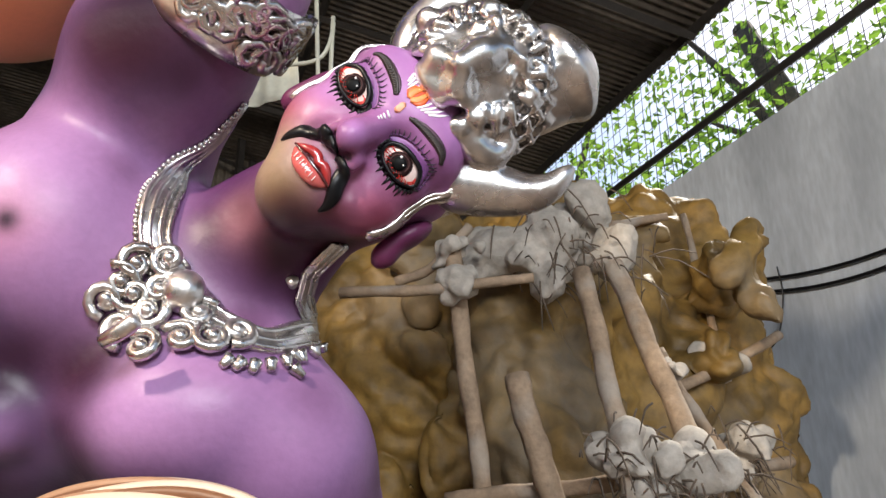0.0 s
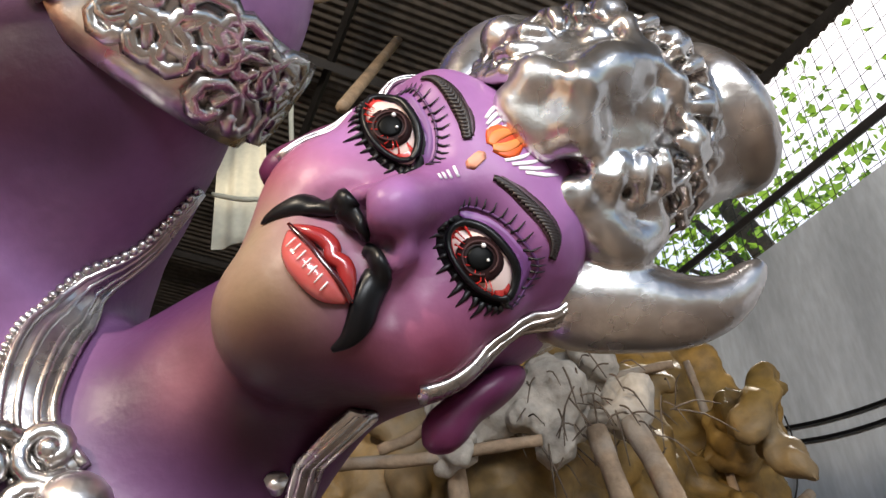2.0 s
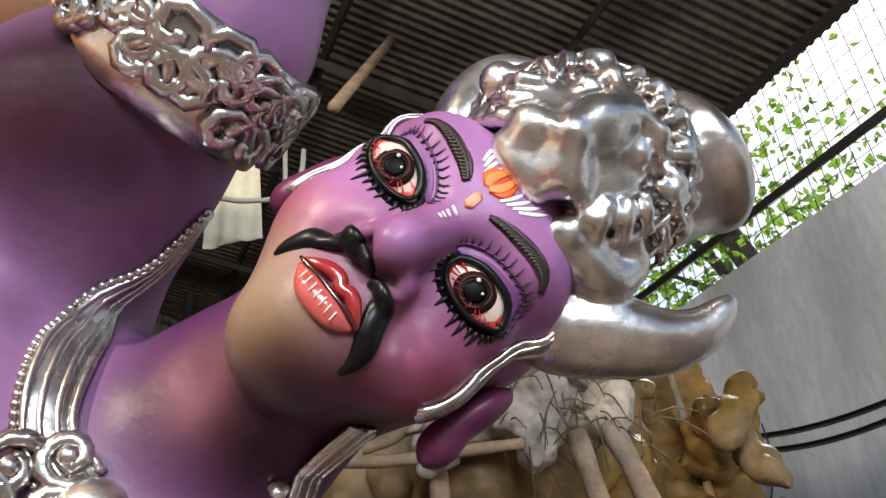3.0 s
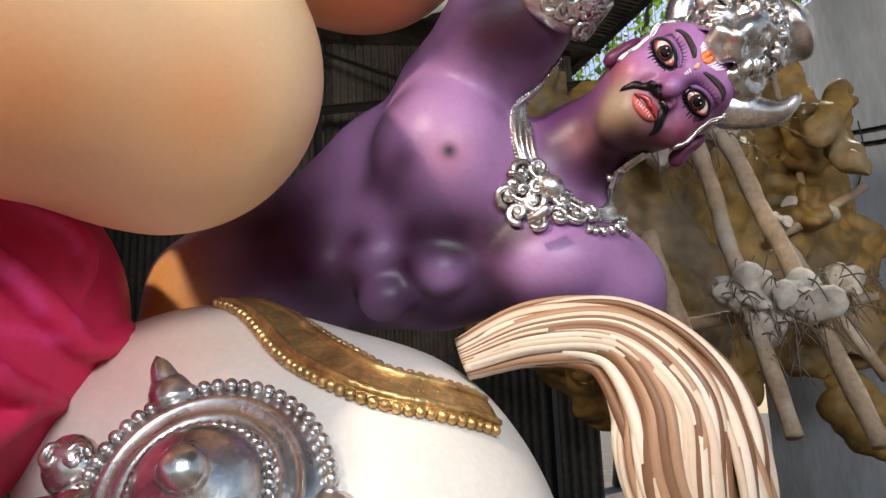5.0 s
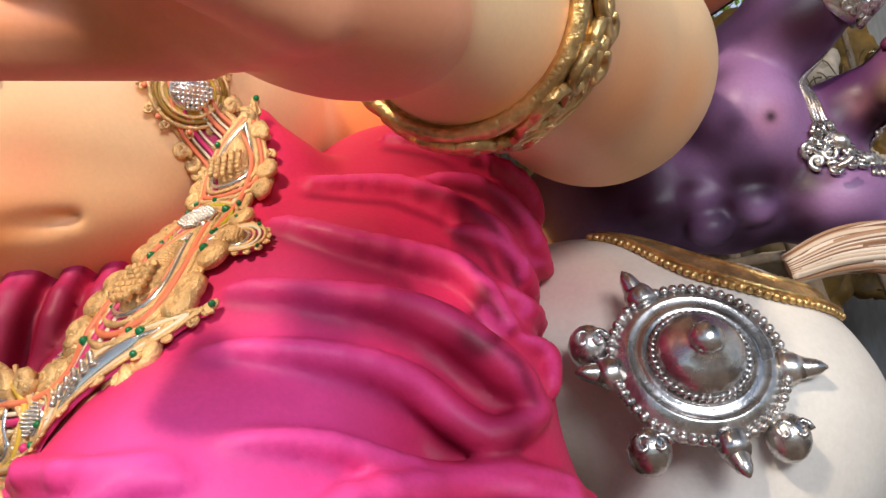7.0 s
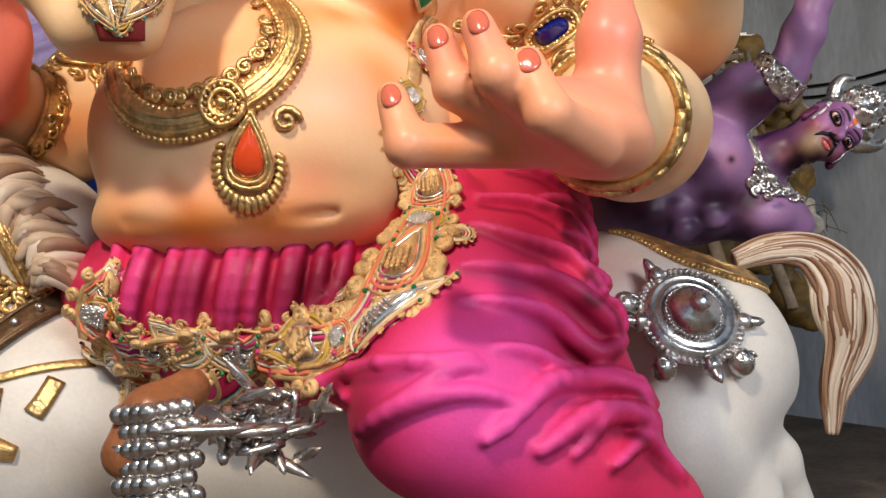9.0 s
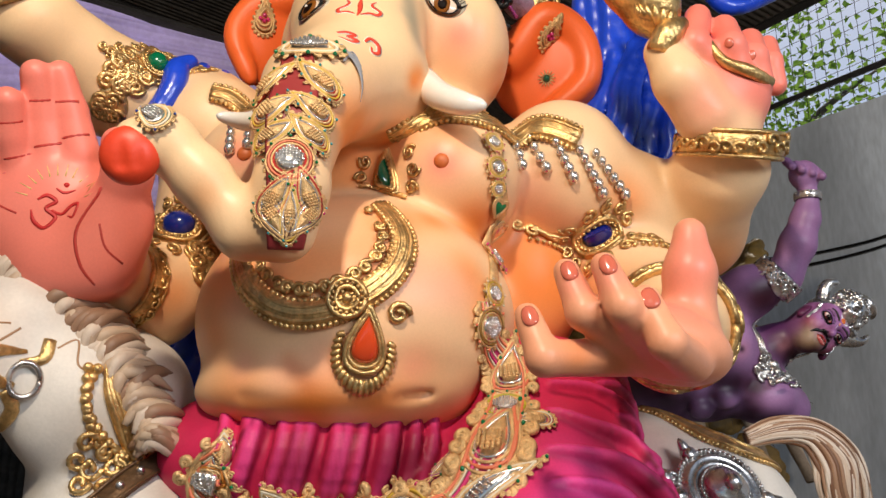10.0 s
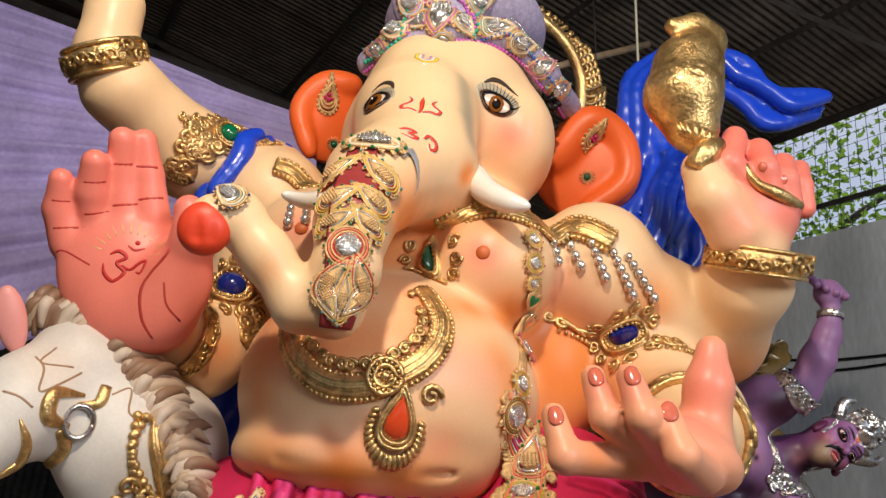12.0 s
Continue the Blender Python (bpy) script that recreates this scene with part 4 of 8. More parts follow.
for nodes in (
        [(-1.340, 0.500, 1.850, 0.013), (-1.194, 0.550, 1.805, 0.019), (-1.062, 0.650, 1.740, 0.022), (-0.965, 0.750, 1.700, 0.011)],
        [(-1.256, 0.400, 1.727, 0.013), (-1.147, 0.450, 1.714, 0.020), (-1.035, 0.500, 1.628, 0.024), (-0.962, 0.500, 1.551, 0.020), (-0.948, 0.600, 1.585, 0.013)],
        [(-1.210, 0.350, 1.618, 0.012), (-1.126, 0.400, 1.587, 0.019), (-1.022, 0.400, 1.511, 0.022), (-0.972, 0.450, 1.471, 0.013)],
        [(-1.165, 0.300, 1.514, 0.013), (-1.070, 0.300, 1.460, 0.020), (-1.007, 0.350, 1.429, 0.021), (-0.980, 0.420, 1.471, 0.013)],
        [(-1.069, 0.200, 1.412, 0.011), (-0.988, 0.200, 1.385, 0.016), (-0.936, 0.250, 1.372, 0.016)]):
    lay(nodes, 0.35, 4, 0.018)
base.front = (-1.98, -2.2, 1.47)
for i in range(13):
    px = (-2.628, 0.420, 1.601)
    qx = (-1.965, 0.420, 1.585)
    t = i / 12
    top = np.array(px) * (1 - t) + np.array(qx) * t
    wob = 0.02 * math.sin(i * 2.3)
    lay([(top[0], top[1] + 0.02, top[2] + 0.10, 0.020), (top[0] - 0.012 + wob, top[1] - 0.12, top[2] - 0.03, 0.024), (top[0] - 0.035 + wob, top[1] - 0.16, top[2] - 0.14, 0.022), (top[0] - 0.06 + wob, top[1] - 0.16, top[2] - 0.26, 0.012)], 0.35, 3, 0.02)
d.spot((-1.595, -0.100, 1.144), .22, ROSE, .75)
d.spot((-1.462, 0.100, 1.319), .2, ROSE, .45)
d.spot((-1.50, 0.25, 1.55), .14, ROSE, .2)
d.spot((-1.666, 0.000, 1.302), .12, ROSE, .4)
# hollows under belly, arm and folds: shade painted in dark crimson
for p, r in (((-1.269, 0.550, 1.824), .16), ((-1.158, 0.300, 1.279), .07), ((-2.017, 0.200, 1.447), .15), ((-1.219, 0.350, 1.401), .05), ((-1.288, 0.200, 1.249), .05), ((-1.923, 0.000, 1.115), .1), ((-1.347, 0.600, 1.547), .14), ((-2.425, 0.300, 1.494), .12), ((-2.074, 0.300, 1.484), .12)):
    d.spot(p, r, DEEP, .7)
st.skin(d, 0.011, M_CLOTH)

# ---------------------------------------------------------------- horse statue
h = Clay()
h.front = (-2.2, -2.4, 1.56)
GREY = (0.66, 0.62, 0.57)
h.ell((-0.676, 1.080, 1.171), (0.37, 0.48, 0.42), WHITE, k=0.1)
h.ell((-0.981, 1.150, 1.358), (0.40, 0.40, 0.33), WHITE, k=0.1)
h.ell((-2.107, 1.000, 0.973), (0.9, 0.42, 0.42), WHITE, k=0.1)
h.limb([(-0.635, 0.980, 1.119, 0.353), (-0.796, 0.800, 0.884, 0.230), (-0.584, 0.850, 0.649, 0.156), (-0.487, 0.900, 0.372, 0.101)], WHITE, k=0.08)
h.limb([(-0.555, 0.850, 0.933, 0.114), (-0.393, 0.950, 0.767, 0.101), (-0.296, 1.000, 0.577, 0.086)], WHITE, k=0.06)
h.ell((-3.044, 0.720, 1.057), (0.40, 0.38, 0.42), WHITE, k=0.1)
h.limb([(-3.133, 0.850, 1.101, 0.312), (-3.164, 0.850, 1.699, 0.282), (-3.465, 0.720, 2.001, 0.208)], WHITE, k=0.1)
h.limb([(-3.442, 0.600, 1.964, 0.204), (-3.560, 0.450, 1.805, 0.176), (-3.710, 0.250, 1.548, 0.121), (-3.793, 0.200, 1.435, 0.099)], WHITE, k=0.08)
h.ell((-3.266, 0.620, 1.722), (0.22, 0.2, 0.26), WHITE, k=0.1)
for p, r, c, s in (((-0.975, 0.750, 1.575), .16, (0.75, 0.45, 0.3), .5), ((-1.059, 0.700, 1.525), .1, (0.75, 0.4, 0.38), .5), ((-3.482, 0.400, 1.973), .12, (0.6, 0.42, 0.3), .4), ((-3.083, 0.400, 1.609), .16, (0.5, 0.4, 0.3), .4), ((-1.074, 0.900, 1.639), .08, (0.7, 0.4, 0.3), .5)):
    h.spot(p, r, c, s)
hs = Build().skin(h, 0.012, M_HORSE)

# ---------------------------------------------------------------- demon statue
# head frame: w runs from his right eye to his left one, u to the crown, n out of the face
EYE1, EYE2 = np.array((-0.040, 0.932, 2.094)), np.array((0.018, 0.957, 1.993))
HW = (EYE2 - EYE1) / np.linalg.norm(EYE2 - EYE1)
HO = (EYE1 + EYE2) / 2
HU = HO - np.array((-0.091, 0.945, 1.993))
HU -= HU.dot(HW) * HW
HU /= np.linalg.norm(HU)
HN = np.cross(HW, HU)
HN *= -np.sign(HN[1])


def hp(w, u, n, r=None):
    """A point of the demon's head, in metres from between the eyes."""
    p = HO + HW * (w - 0.19 * min(u, 0)) + HU * u + HN * n
    return tuple(p) if r is None else (*p, r)


class Head(Clay):
    def ball3(self, c, r, colour, k=0.02):
        R = np.stack([HW, HU, HN], 1)
        self.forms.append(("e", np.array(hp(*c)), np.array(r, float), R, np.array(colour), k))


e = Head()
e.front = (-0.25, -0.3, 1.5)
MAUVE, PINKP = (0.24, 0.09, 0.22), (0.34, 0.10, 0.14)
OLIVE = (0.25, 0.17, 0.07)
e.ball3((0, 0.015, -0.105), (0.114, 0.128, 0.105), MAUVE)
e.ball3((-0.008, -0.066, -0.075), (0.080, 0.080, 0.083), MAUVE, k=0.04)
e.ball3((-0.012, -0.138, -0.045), (0.042, 0.034, 0.045), OLIVE, k=0.05)
e.ball3((-0.058, -0.055, -0.035), (0.04, 0.042, 0.034), PINKP, k=0.04)
e.ball3((0.055, -0.055, -0.035), (0.04, 0.042, 0.034), PINKP, k=0.04)
e.ball3((0, 0.05, -0.02), (0.09, 0.04, 0.035), MAUVE, k=0.04)
e.ball3((-0.003, -0.105, -0.012), (0.042, 0.034, 0.03), MAUVE, k=0.03)
e.limb([hp(0.002, 0.030, -0.002, 0.013), hp(0.001, -0.015, 0.012, 0.013), hp(0.0, -0.036, 0.029, 0.0150), hp(0.0, -0.044, 0.033, 0.0155)], MAUVE, k=0.018)
for s in (-1, 1):
    e.ball3((0.0225 * s, -0.051, 0.014), (0.0125, 0.0135, 0.0145), MAUVE, k=0.009)
    e.ball3((0.059 * s, -0.004, -0.024), (0.038, 0.027, 0.028), MAUVE, k=0.016)
    e.limb([hp(0.020 * s, 0.036, 0.0, 0.010), hp(0.06 * s, 0.042, -0.008, 0.012), hp(0.098 * s, 0.034, -0.045, 0.008)], MAUVE, k=0.025)
    e.groove([hp(0.0125 * s, -0.070, 0.034, 0.0085), hp(0.0135 * s, -0.055, 0.026, 0.0075)], k=0.003)
    e.groove([hp(0.034 * s, -0.050, 0.010, 0.003), hp(0.042 * s, -0.072, 0.004, 0.004)], k=0.016)
    # recess shade of the nostrils and nose sides is painted in
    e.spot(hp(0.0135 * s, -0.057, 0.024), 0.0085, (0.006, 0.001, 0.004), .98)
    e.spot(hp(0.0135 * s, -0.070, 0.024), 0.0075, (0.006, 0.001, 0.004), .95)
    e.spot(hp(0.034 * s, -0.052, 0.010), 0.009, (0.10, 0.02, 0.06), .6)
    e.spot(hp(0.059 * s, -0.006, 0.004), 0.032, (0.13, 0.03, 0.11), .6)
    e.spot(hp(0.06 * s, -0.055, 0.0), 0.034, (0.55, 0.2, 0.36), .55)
    # jaw edges and inner eye corners darkened by shade in the paint
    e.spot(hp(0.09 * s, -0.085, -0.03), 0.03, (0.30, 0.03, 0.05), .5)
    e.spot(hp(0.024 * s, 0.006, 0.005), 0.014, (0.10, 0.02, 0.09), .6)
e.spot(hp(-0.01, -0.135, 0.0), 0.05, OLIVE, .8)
# chin pale on one side, dark on the other: lighting in the colour
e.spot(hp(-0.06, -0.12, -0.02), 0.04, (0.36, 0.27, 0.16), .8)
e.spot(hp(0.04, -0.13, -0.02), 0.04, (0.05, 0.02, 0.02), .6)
# pale highlights painted on forehead, nose bridge and cheek
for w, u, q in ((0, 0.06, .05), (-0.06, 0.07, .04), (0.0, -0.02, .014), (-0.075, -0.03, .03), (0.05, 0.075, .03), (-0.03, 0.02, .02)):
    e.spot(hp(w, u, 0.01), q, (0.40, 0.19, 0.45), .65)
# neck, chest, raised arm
# neck in dark plum, with the shade under the chin painted in
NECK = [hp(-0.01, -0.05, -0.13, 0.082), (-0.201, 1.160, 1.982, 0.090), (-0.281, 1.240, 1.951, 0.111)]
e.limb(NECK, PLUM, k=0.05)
e.ell((-0.481, 1.130, 1.977), (0.165, 0.17, 0.175), LILAC, k=0.06)
e.ell((-0.267, 1.170, 1.728), (0.17, 0.16, 0.125), LILAC, k=0.05)
e.limb([(-0.332, 1.220, 1.879, 0.164), (-0.528, 1.240, 1.811, 0.173), (-0.727, 1.260, 1.813, 0.163), (-0.969, 1.300, 1.791, 0.160)], LILAC, k=0.08)
e.limb([(-0.520, 1.260, 2.090, 0.125), (-0.640, 1.280, 2.000, 0.135), (-0.800, 1.310, 1.900, 0.130)], LILAC, k=0.07)
e.limb([(-0.974, 1.320, 1.795, 0.165), (-1.089, 1.300, 1.739, 0.138), (-1.130, 1.250, 1.621, 0.113)], (0.6, 0.27, 0.08), k=0.05)
e.limb([(-0.221, 1.200, 1.771, 0.100), (-0.141, 1.180, 1.683, 0.089), (-0.103, 1.250, 1.623, 0.067)], LILAC, k=0.06)
e.limb([(-0.452, 1.200, 2.157, 0.140), (-0.343, 1.060, 2.228, 0.116), (-0.201, 0.980, 2.292, 0.079)], LILAC, k=0.06)
e.limb([(-0.201, 0.980, 2.292, 0.079), (-0.147, 0.930, 2.435, 0.081), (-0.104, 0.910, 2.555, 0.064), (-0.080, 0.900, 2.667, 0.049)], LILAC, k=0.03)
e.ell((-0.089, 0.900, 2.769), (0.075, 0.06, 0.075), LILAC, k=0.03)
for i in range(4):
    a, b = np.array((-0.187, 0.860, 2.790)), np.array((-0.039, 0.860, 2.746))
    c = a * (1 - i / 3) + b * (i / 3)
    e.limb([(*(c + np.array((0, 0.02, 0.04))), 0.021), (*(c + np.array((0, -0.02, 0.0))), 0.021)], LILAC, k=0.008)
for p in ((-0.748, 1.120, 1.762), (-0.640, 1.100, 1.765), (-0.500, 1.080, 1.727), (-0.618, 1.100, 1.679), (-0.735, 1.140, 1.859), (-0.626, 1.120, 1.855)):
    e.ell(p, (0.06, 0.05, 0.05), LILAC, k=0.03)
# plum airbrush round the muscles, with underarm and hollow shade painted in
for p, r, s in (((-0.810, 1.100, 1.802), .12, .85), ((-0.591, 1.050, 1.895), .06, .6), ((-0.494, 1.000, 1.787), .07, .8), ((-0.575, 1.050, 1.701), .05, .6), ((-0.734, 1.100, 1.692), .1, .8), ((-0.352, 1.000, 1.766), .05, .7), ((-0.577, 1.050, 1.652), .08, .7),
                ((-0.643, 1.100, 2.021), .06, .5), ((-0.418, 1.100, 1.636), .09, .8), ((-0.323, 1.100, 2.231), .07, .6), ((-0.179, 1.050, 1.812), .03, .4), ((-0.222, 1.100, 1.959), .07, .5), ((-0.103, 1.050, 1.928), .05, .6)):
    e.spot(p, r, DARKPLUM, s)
# paler lilac on the chest: highlights put into the skin colour
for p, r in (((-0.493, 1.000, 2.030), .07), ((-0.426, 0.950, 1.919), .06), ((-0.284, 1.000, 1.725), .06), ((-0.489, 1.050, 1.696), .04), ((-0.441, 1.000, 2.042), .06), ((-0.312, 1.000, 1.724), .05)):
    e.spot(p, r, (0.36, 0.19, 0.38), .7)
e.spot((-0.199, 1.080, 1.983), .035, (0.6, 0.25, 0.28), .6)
# near-black plum deepens those hollows; their shade is in the colour
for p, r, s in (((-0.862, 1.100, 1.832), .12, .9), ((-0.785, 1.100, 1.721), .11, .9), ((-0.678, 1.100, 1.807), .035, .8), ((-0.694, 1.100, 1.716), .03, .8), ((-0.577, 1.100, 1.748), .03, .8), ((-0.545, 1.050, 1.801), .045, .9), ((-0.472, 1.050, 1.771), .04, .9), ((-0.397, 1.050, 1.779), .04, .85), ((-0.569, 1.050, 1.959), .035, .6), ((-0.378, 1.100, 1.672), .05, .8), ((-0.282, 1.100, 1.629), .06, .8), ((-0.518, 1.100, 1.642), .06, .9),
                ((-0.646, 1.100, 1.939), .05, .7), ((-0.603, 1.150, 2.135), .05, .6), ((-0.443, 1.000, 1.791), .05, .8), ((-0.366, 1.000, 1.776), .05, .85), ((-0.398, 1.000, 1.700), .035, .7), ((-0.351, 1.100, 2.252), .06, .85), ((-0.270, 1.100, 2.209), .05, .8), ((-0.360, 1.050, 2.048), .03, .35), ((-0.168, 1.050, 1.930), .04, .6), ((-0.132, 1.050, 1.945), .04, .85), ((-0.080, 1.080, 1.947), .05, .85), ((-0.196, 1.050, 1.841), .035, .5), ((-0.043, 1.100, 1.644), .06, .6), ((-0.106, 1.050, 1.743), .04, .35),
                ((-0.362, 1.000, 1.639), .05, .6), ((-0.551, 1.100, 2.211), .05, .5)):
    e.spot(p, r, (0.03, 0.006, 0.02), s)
# dark maroon on neck and underarm, with the shade there painted in
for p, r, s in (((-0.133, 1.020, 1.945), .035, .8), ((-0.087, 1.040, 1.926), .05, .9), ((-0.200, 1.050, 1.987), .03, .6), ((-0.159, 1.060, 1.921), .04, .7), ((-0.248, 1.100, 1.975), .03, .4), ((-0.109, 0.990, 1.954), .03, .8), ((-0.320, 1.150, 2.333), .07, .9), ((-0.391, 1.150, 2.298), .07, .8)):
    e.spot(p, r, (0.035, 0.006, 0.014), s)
# one cheek and below the brow: shade painted in dark red
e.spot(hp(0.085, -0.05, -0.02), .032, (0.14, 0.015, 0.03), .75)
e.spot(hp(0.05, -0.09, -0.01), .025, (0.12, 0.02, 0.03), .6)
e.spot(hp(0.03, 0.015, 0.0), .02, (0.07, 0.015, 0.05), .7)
e.spot((-0.458, 0.960, 1.940), .05, (0.4, 0.17, 0.26), .7)
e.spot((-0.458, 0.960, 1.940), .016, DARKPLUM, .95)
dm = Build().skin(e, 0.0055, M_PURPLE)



def stroke(b, clay, nodes, material, colour=(0.5, 0.5, 0.5), lift=0.0, flat=0.35, steps=5, sides=6):
    """A raised line that follows a skin: nodes of (x, y, z, half width)."""
    nodes = np.array([list(n) for n in nodes])
    nodes[:, :3] = clay.face(nodes)
    C = glide(nodes, steps)
    P, N = clay.snap(C[:, :3], lift)
    return b.tube(np.c_[P, C[:, 3]], material, colour, sides=sides, steps=1, flat=flat, up=N)


def beads(b, clay, nodes, gap, r, material, colour=(0.5, 0.5, 0.5), lift=0.0, seg=8, rings=5, squash=1.0):
    if clay is not None:
        nodes = clay.face(nodes)
    P, T = along(nodes, gap)
    if clay is not None:
        P, _ = clay.snap(P, lift)
    for p in P:
        b.ball(p, (r, r, r * squash), material, colour, seg=seg, rings=rings)


class Patch:
    """A small flat map laid on a skin: x to the right, y up, in metres."""

    def __init__(self, clay, c, up=(0, 0, 1), turn=0.0):
        P, N = clay.snap(clay.face([c]))
        self.clay, self.c, self.n = clay.near(np.array([P[0] - 0.2, P[0] + 0.2])), P[0], N[0]
        y = np.array(up, float) - np.dot(up, self.n) * self.n
        y /= np.linalg.norm(y)
        x = np.cross(y, self.n)
        a = radians(turn)
        self.x, self.y = x * math.cos(a) + y * math.sin(a), y * math.cos(a) - x * math.sin(a)

    def at(self, x, y, h=0.0):
        return self.c + self.x * x + self.y * y + self.n * h

    def cord(self, b, pts, material, colour=(0.5, 0.5, 0.5), lift=0.004, flat=0.8, sides=5, steps=1):
        C = glide([(*self.at(x, y), r) for x, y, r in pts], steps) if steps > 1 else np.array([(*self.at(x, y), r) for x, y, r in pts])
        P, N = self.clay.snap(C[:, :3], lift)
        b.tube(np.c_[P, C[:, 3]], material, colour, sides=sides, steps=1, flat=flat, up=N)

    def dots(self, b, pts, r, material, colour=(0.5, 0.5, 0.5), lift=0.006):
        P, _ = self.clay.snap([self.at(x, y) for x, y in pts], lift)
        for p in P:
            b.ball(p, (r, r, r), material, colour, seg=7, rings=5)

    def pad(self, b, outline, material, colour, lift=0.003, dome=0.0):
        """A filled, softly domed shape with an outline in x, y."""
        o = np.array(outline)
        m = o.mean(0)
        rings = [(1.0, -0.006), (1.0, 0.0), (0.75, dome * 0.55), (0.4, dome * 0.9)]
        pts, lf = [], []
        for s, hgt in rings:
            for q in o:
                pts.append(self.at(*(m + (q - m) * s)))
                lf.append(lift + hgt)
        pts.append(self.at(*m))
        lf.append(lift + dome)
        P, N = self.clay.snap(pts)
        P = P + N * np.array(lf)[:, None]
        n = len(o)
        F = [(j * n + i, j * n + (i + 1) % n, (j + 1) * n + (i + 1) % n, (j + 1) * n + i) for j in range(len(rings) - 1) for i in range(n)]
        F += [((len(rings) - 1) * n + i, (len(rings) - 1) * n + (i + 1) % n, len(P) - 1) for i in range(n)]
        b.add(P, F, material, colour)


def drop(w, h, bend=0.0, n=28, s=1.0):
    """Outline of a paisley: round below, pointed and bent above."""
    out = []
    for i in range(n):
        t = 2 * math.pi * i / n
        x, y = math.sin(t) * math.sin(t / 2) ** 1.3 * w, math.cos(t) * h
        out.append((s * (x + bend * (y / h + 1) ** 2 * 0.25 * w), s * y))
    return out


def oval(w, h, n=22, s=1.0):
    return [(s * w * math.cos(6.2832 * i / n), s * h * math.sin(6.2832 * i / n)) for i in range(n)]


def closed(o, r):
    return [(*q, r) for q in list(o) + [o[0]]]


def spiral(x, y, r, turns=1.4, sg=1, a0=0.0, th=0.004):
    return [(x + r * (1 - t / (turns * 7.5)) * math.cos(sg * t + a0), y + r * (1 - t / (turns * 7.5)) * math.sin(sg * t + a0), th) for t in np.linspace(0, turns * 6.28, 16)]


def hpath(*pts):
    return [hp(w, u, 0.03, r) for w, u, r in pts]


e.front = None
# demon's face: eyes, brows, lashes, moustache, lips, painted marks
INK, BLOOD = (0.006, 0.005, 0.006), (0.5, 0.02, 0.015)
HR = np.stack([HW, HU, HN], 1)
for s in (-1, 1):
    cw, cu = 0.0595 * s, -0.005
    p = Patch(e, hp(cw, cu, 0.03), up=HU)
    p.clay = e.near(np.array([p.c - 0.06, p.c + 0.06]))
    alm = []
    for a in np.linspace(0, 2 * math.pi, 33)[:-1]:
        x, y = math.cos(a), math.sin(a)
        alm.append((0.0305 * x, (0.0185 if y > 0 else 0.0155) * y * (1 - 0.35 * x ** 4) + 0.0025 * s * x))
    p.pad(dm, [(1.32 * x - 0.001 * s, 1.36 * y - 0.0006) for x, y in alm], M_EYE, INK, lift=0.0004, dome=0.0012)
    p.pad(dm, alm, M_GLOSS, (0.80, 0.60, 0.54), lift=0.0016, dome=0.0045)
    for x, w in ((-0.0225, 0.0065), (0.0225, 0.0065)):
        p.pad(dm, [(x + w * q[0], 0.002 * s * np.sign(x) + 0.006 * q[1]) for q in oval(1, 1, 12)], M_GLOSS, (0.55, 0.05, 0.045), lift=0.0034, dome=0.0006)
    ic = -0.001 if s > 0 else 0.002
    p.pad(dm, [(ic + q[0], -0.0015 + q[1]) for q in oval(0.0152, 0.0152)], M_EYE, (0.022, 0.010, 0.010), lift=0.0055, dome=0.0012)
    p.cord(dm, [(ic + q[0], -0.0015 + q[1], 0.0008) for q in oval(0.0105, 0.0105)], M_EYE, (0.06, 0.03, 0.03), lift=0.0066, flat=0.3)
    p.pad(dm, [(ic + q[0], -0.0015 + q[1]) for q in oval(0.0078, 0.0078)], M_EYE, (0.002, 0.002, 0.002), lift=0.0070, dome=0.0006)
    # two white dots are glints painted on the iris
    p.dots(dm, [(ic - 0.005, 0.004)], 0.0017, M_GLOSS, (0.92, 0.92, 0.92), lift=0.0072)
    p.dots(dm, [(ic + 0.004, 0.001)], 0.0011, M_GLOSS, (0.92, 0.92, 0.92), lift=0.0076)
    p.cord(dm, [(x, y, 0.0032 if y > 0 else 0.0022) for x, y in alm + [alm[0]]], M_BLACK, lift=0.0042, flat=0.7)
    p.cord(dm, [(0.94 * x, 0.9 * y, 0.0009) for x, y in alm if y < 0.004], M_GLOSS, BLOOD, lift=0.0046, flat=0.4)
    for i in range(9):
        a = 3.5 + 2.2 * i / 8
        p.cord(dm, [(0.027 * math.cos(a), 0.0125 * math.sin(a), 0.0007), (0.021 * math.cos(a + 0.12), 0.009 * math.sin(a), 0.0005), (0.016 * math.cos(a), 0.007 * math.sin(a), 0.0002)], M_GLOSS, BLOOD, lift=0.0058, sides=4)
    p.cord(dm, [(1.5 * x, 1.75 * y + 0.001, 0.0011) for x, y in alm if y > 0.002], M_MATTE, (0.10, 0.03, 0.12), lift=0.0006, flat=0.3)
    p.pad(dm, [(1.36 * x, 1.5 * y + 0.0015) for x, y in alm if y > 0.001] + [(1.28 * x, 1.3 * y) for x, y in alm[::-1] if y > 0.001], M_MATTE, (0.20, 0.07, 0.24), lift=0.0008)
    for i in range(19):
        a = 0.12 + 2.9 * i / 18
        x, y = 0.041 * math.cos(a), 0.029 * math.sin(a) + 0.001
        p.cord(dm, [(x, y, 0.0009), (x * 1.10 + 0.002, y * 1.16, 0.0008), (x * 1.20 + 0.001, y * 1.32 + 0.001, 0.0003)], M_MATTE, INK, lift=0.0006, sides=4)
    for i in range(15):
        a = math.pi + 0.15 + 2.8 * i / 14
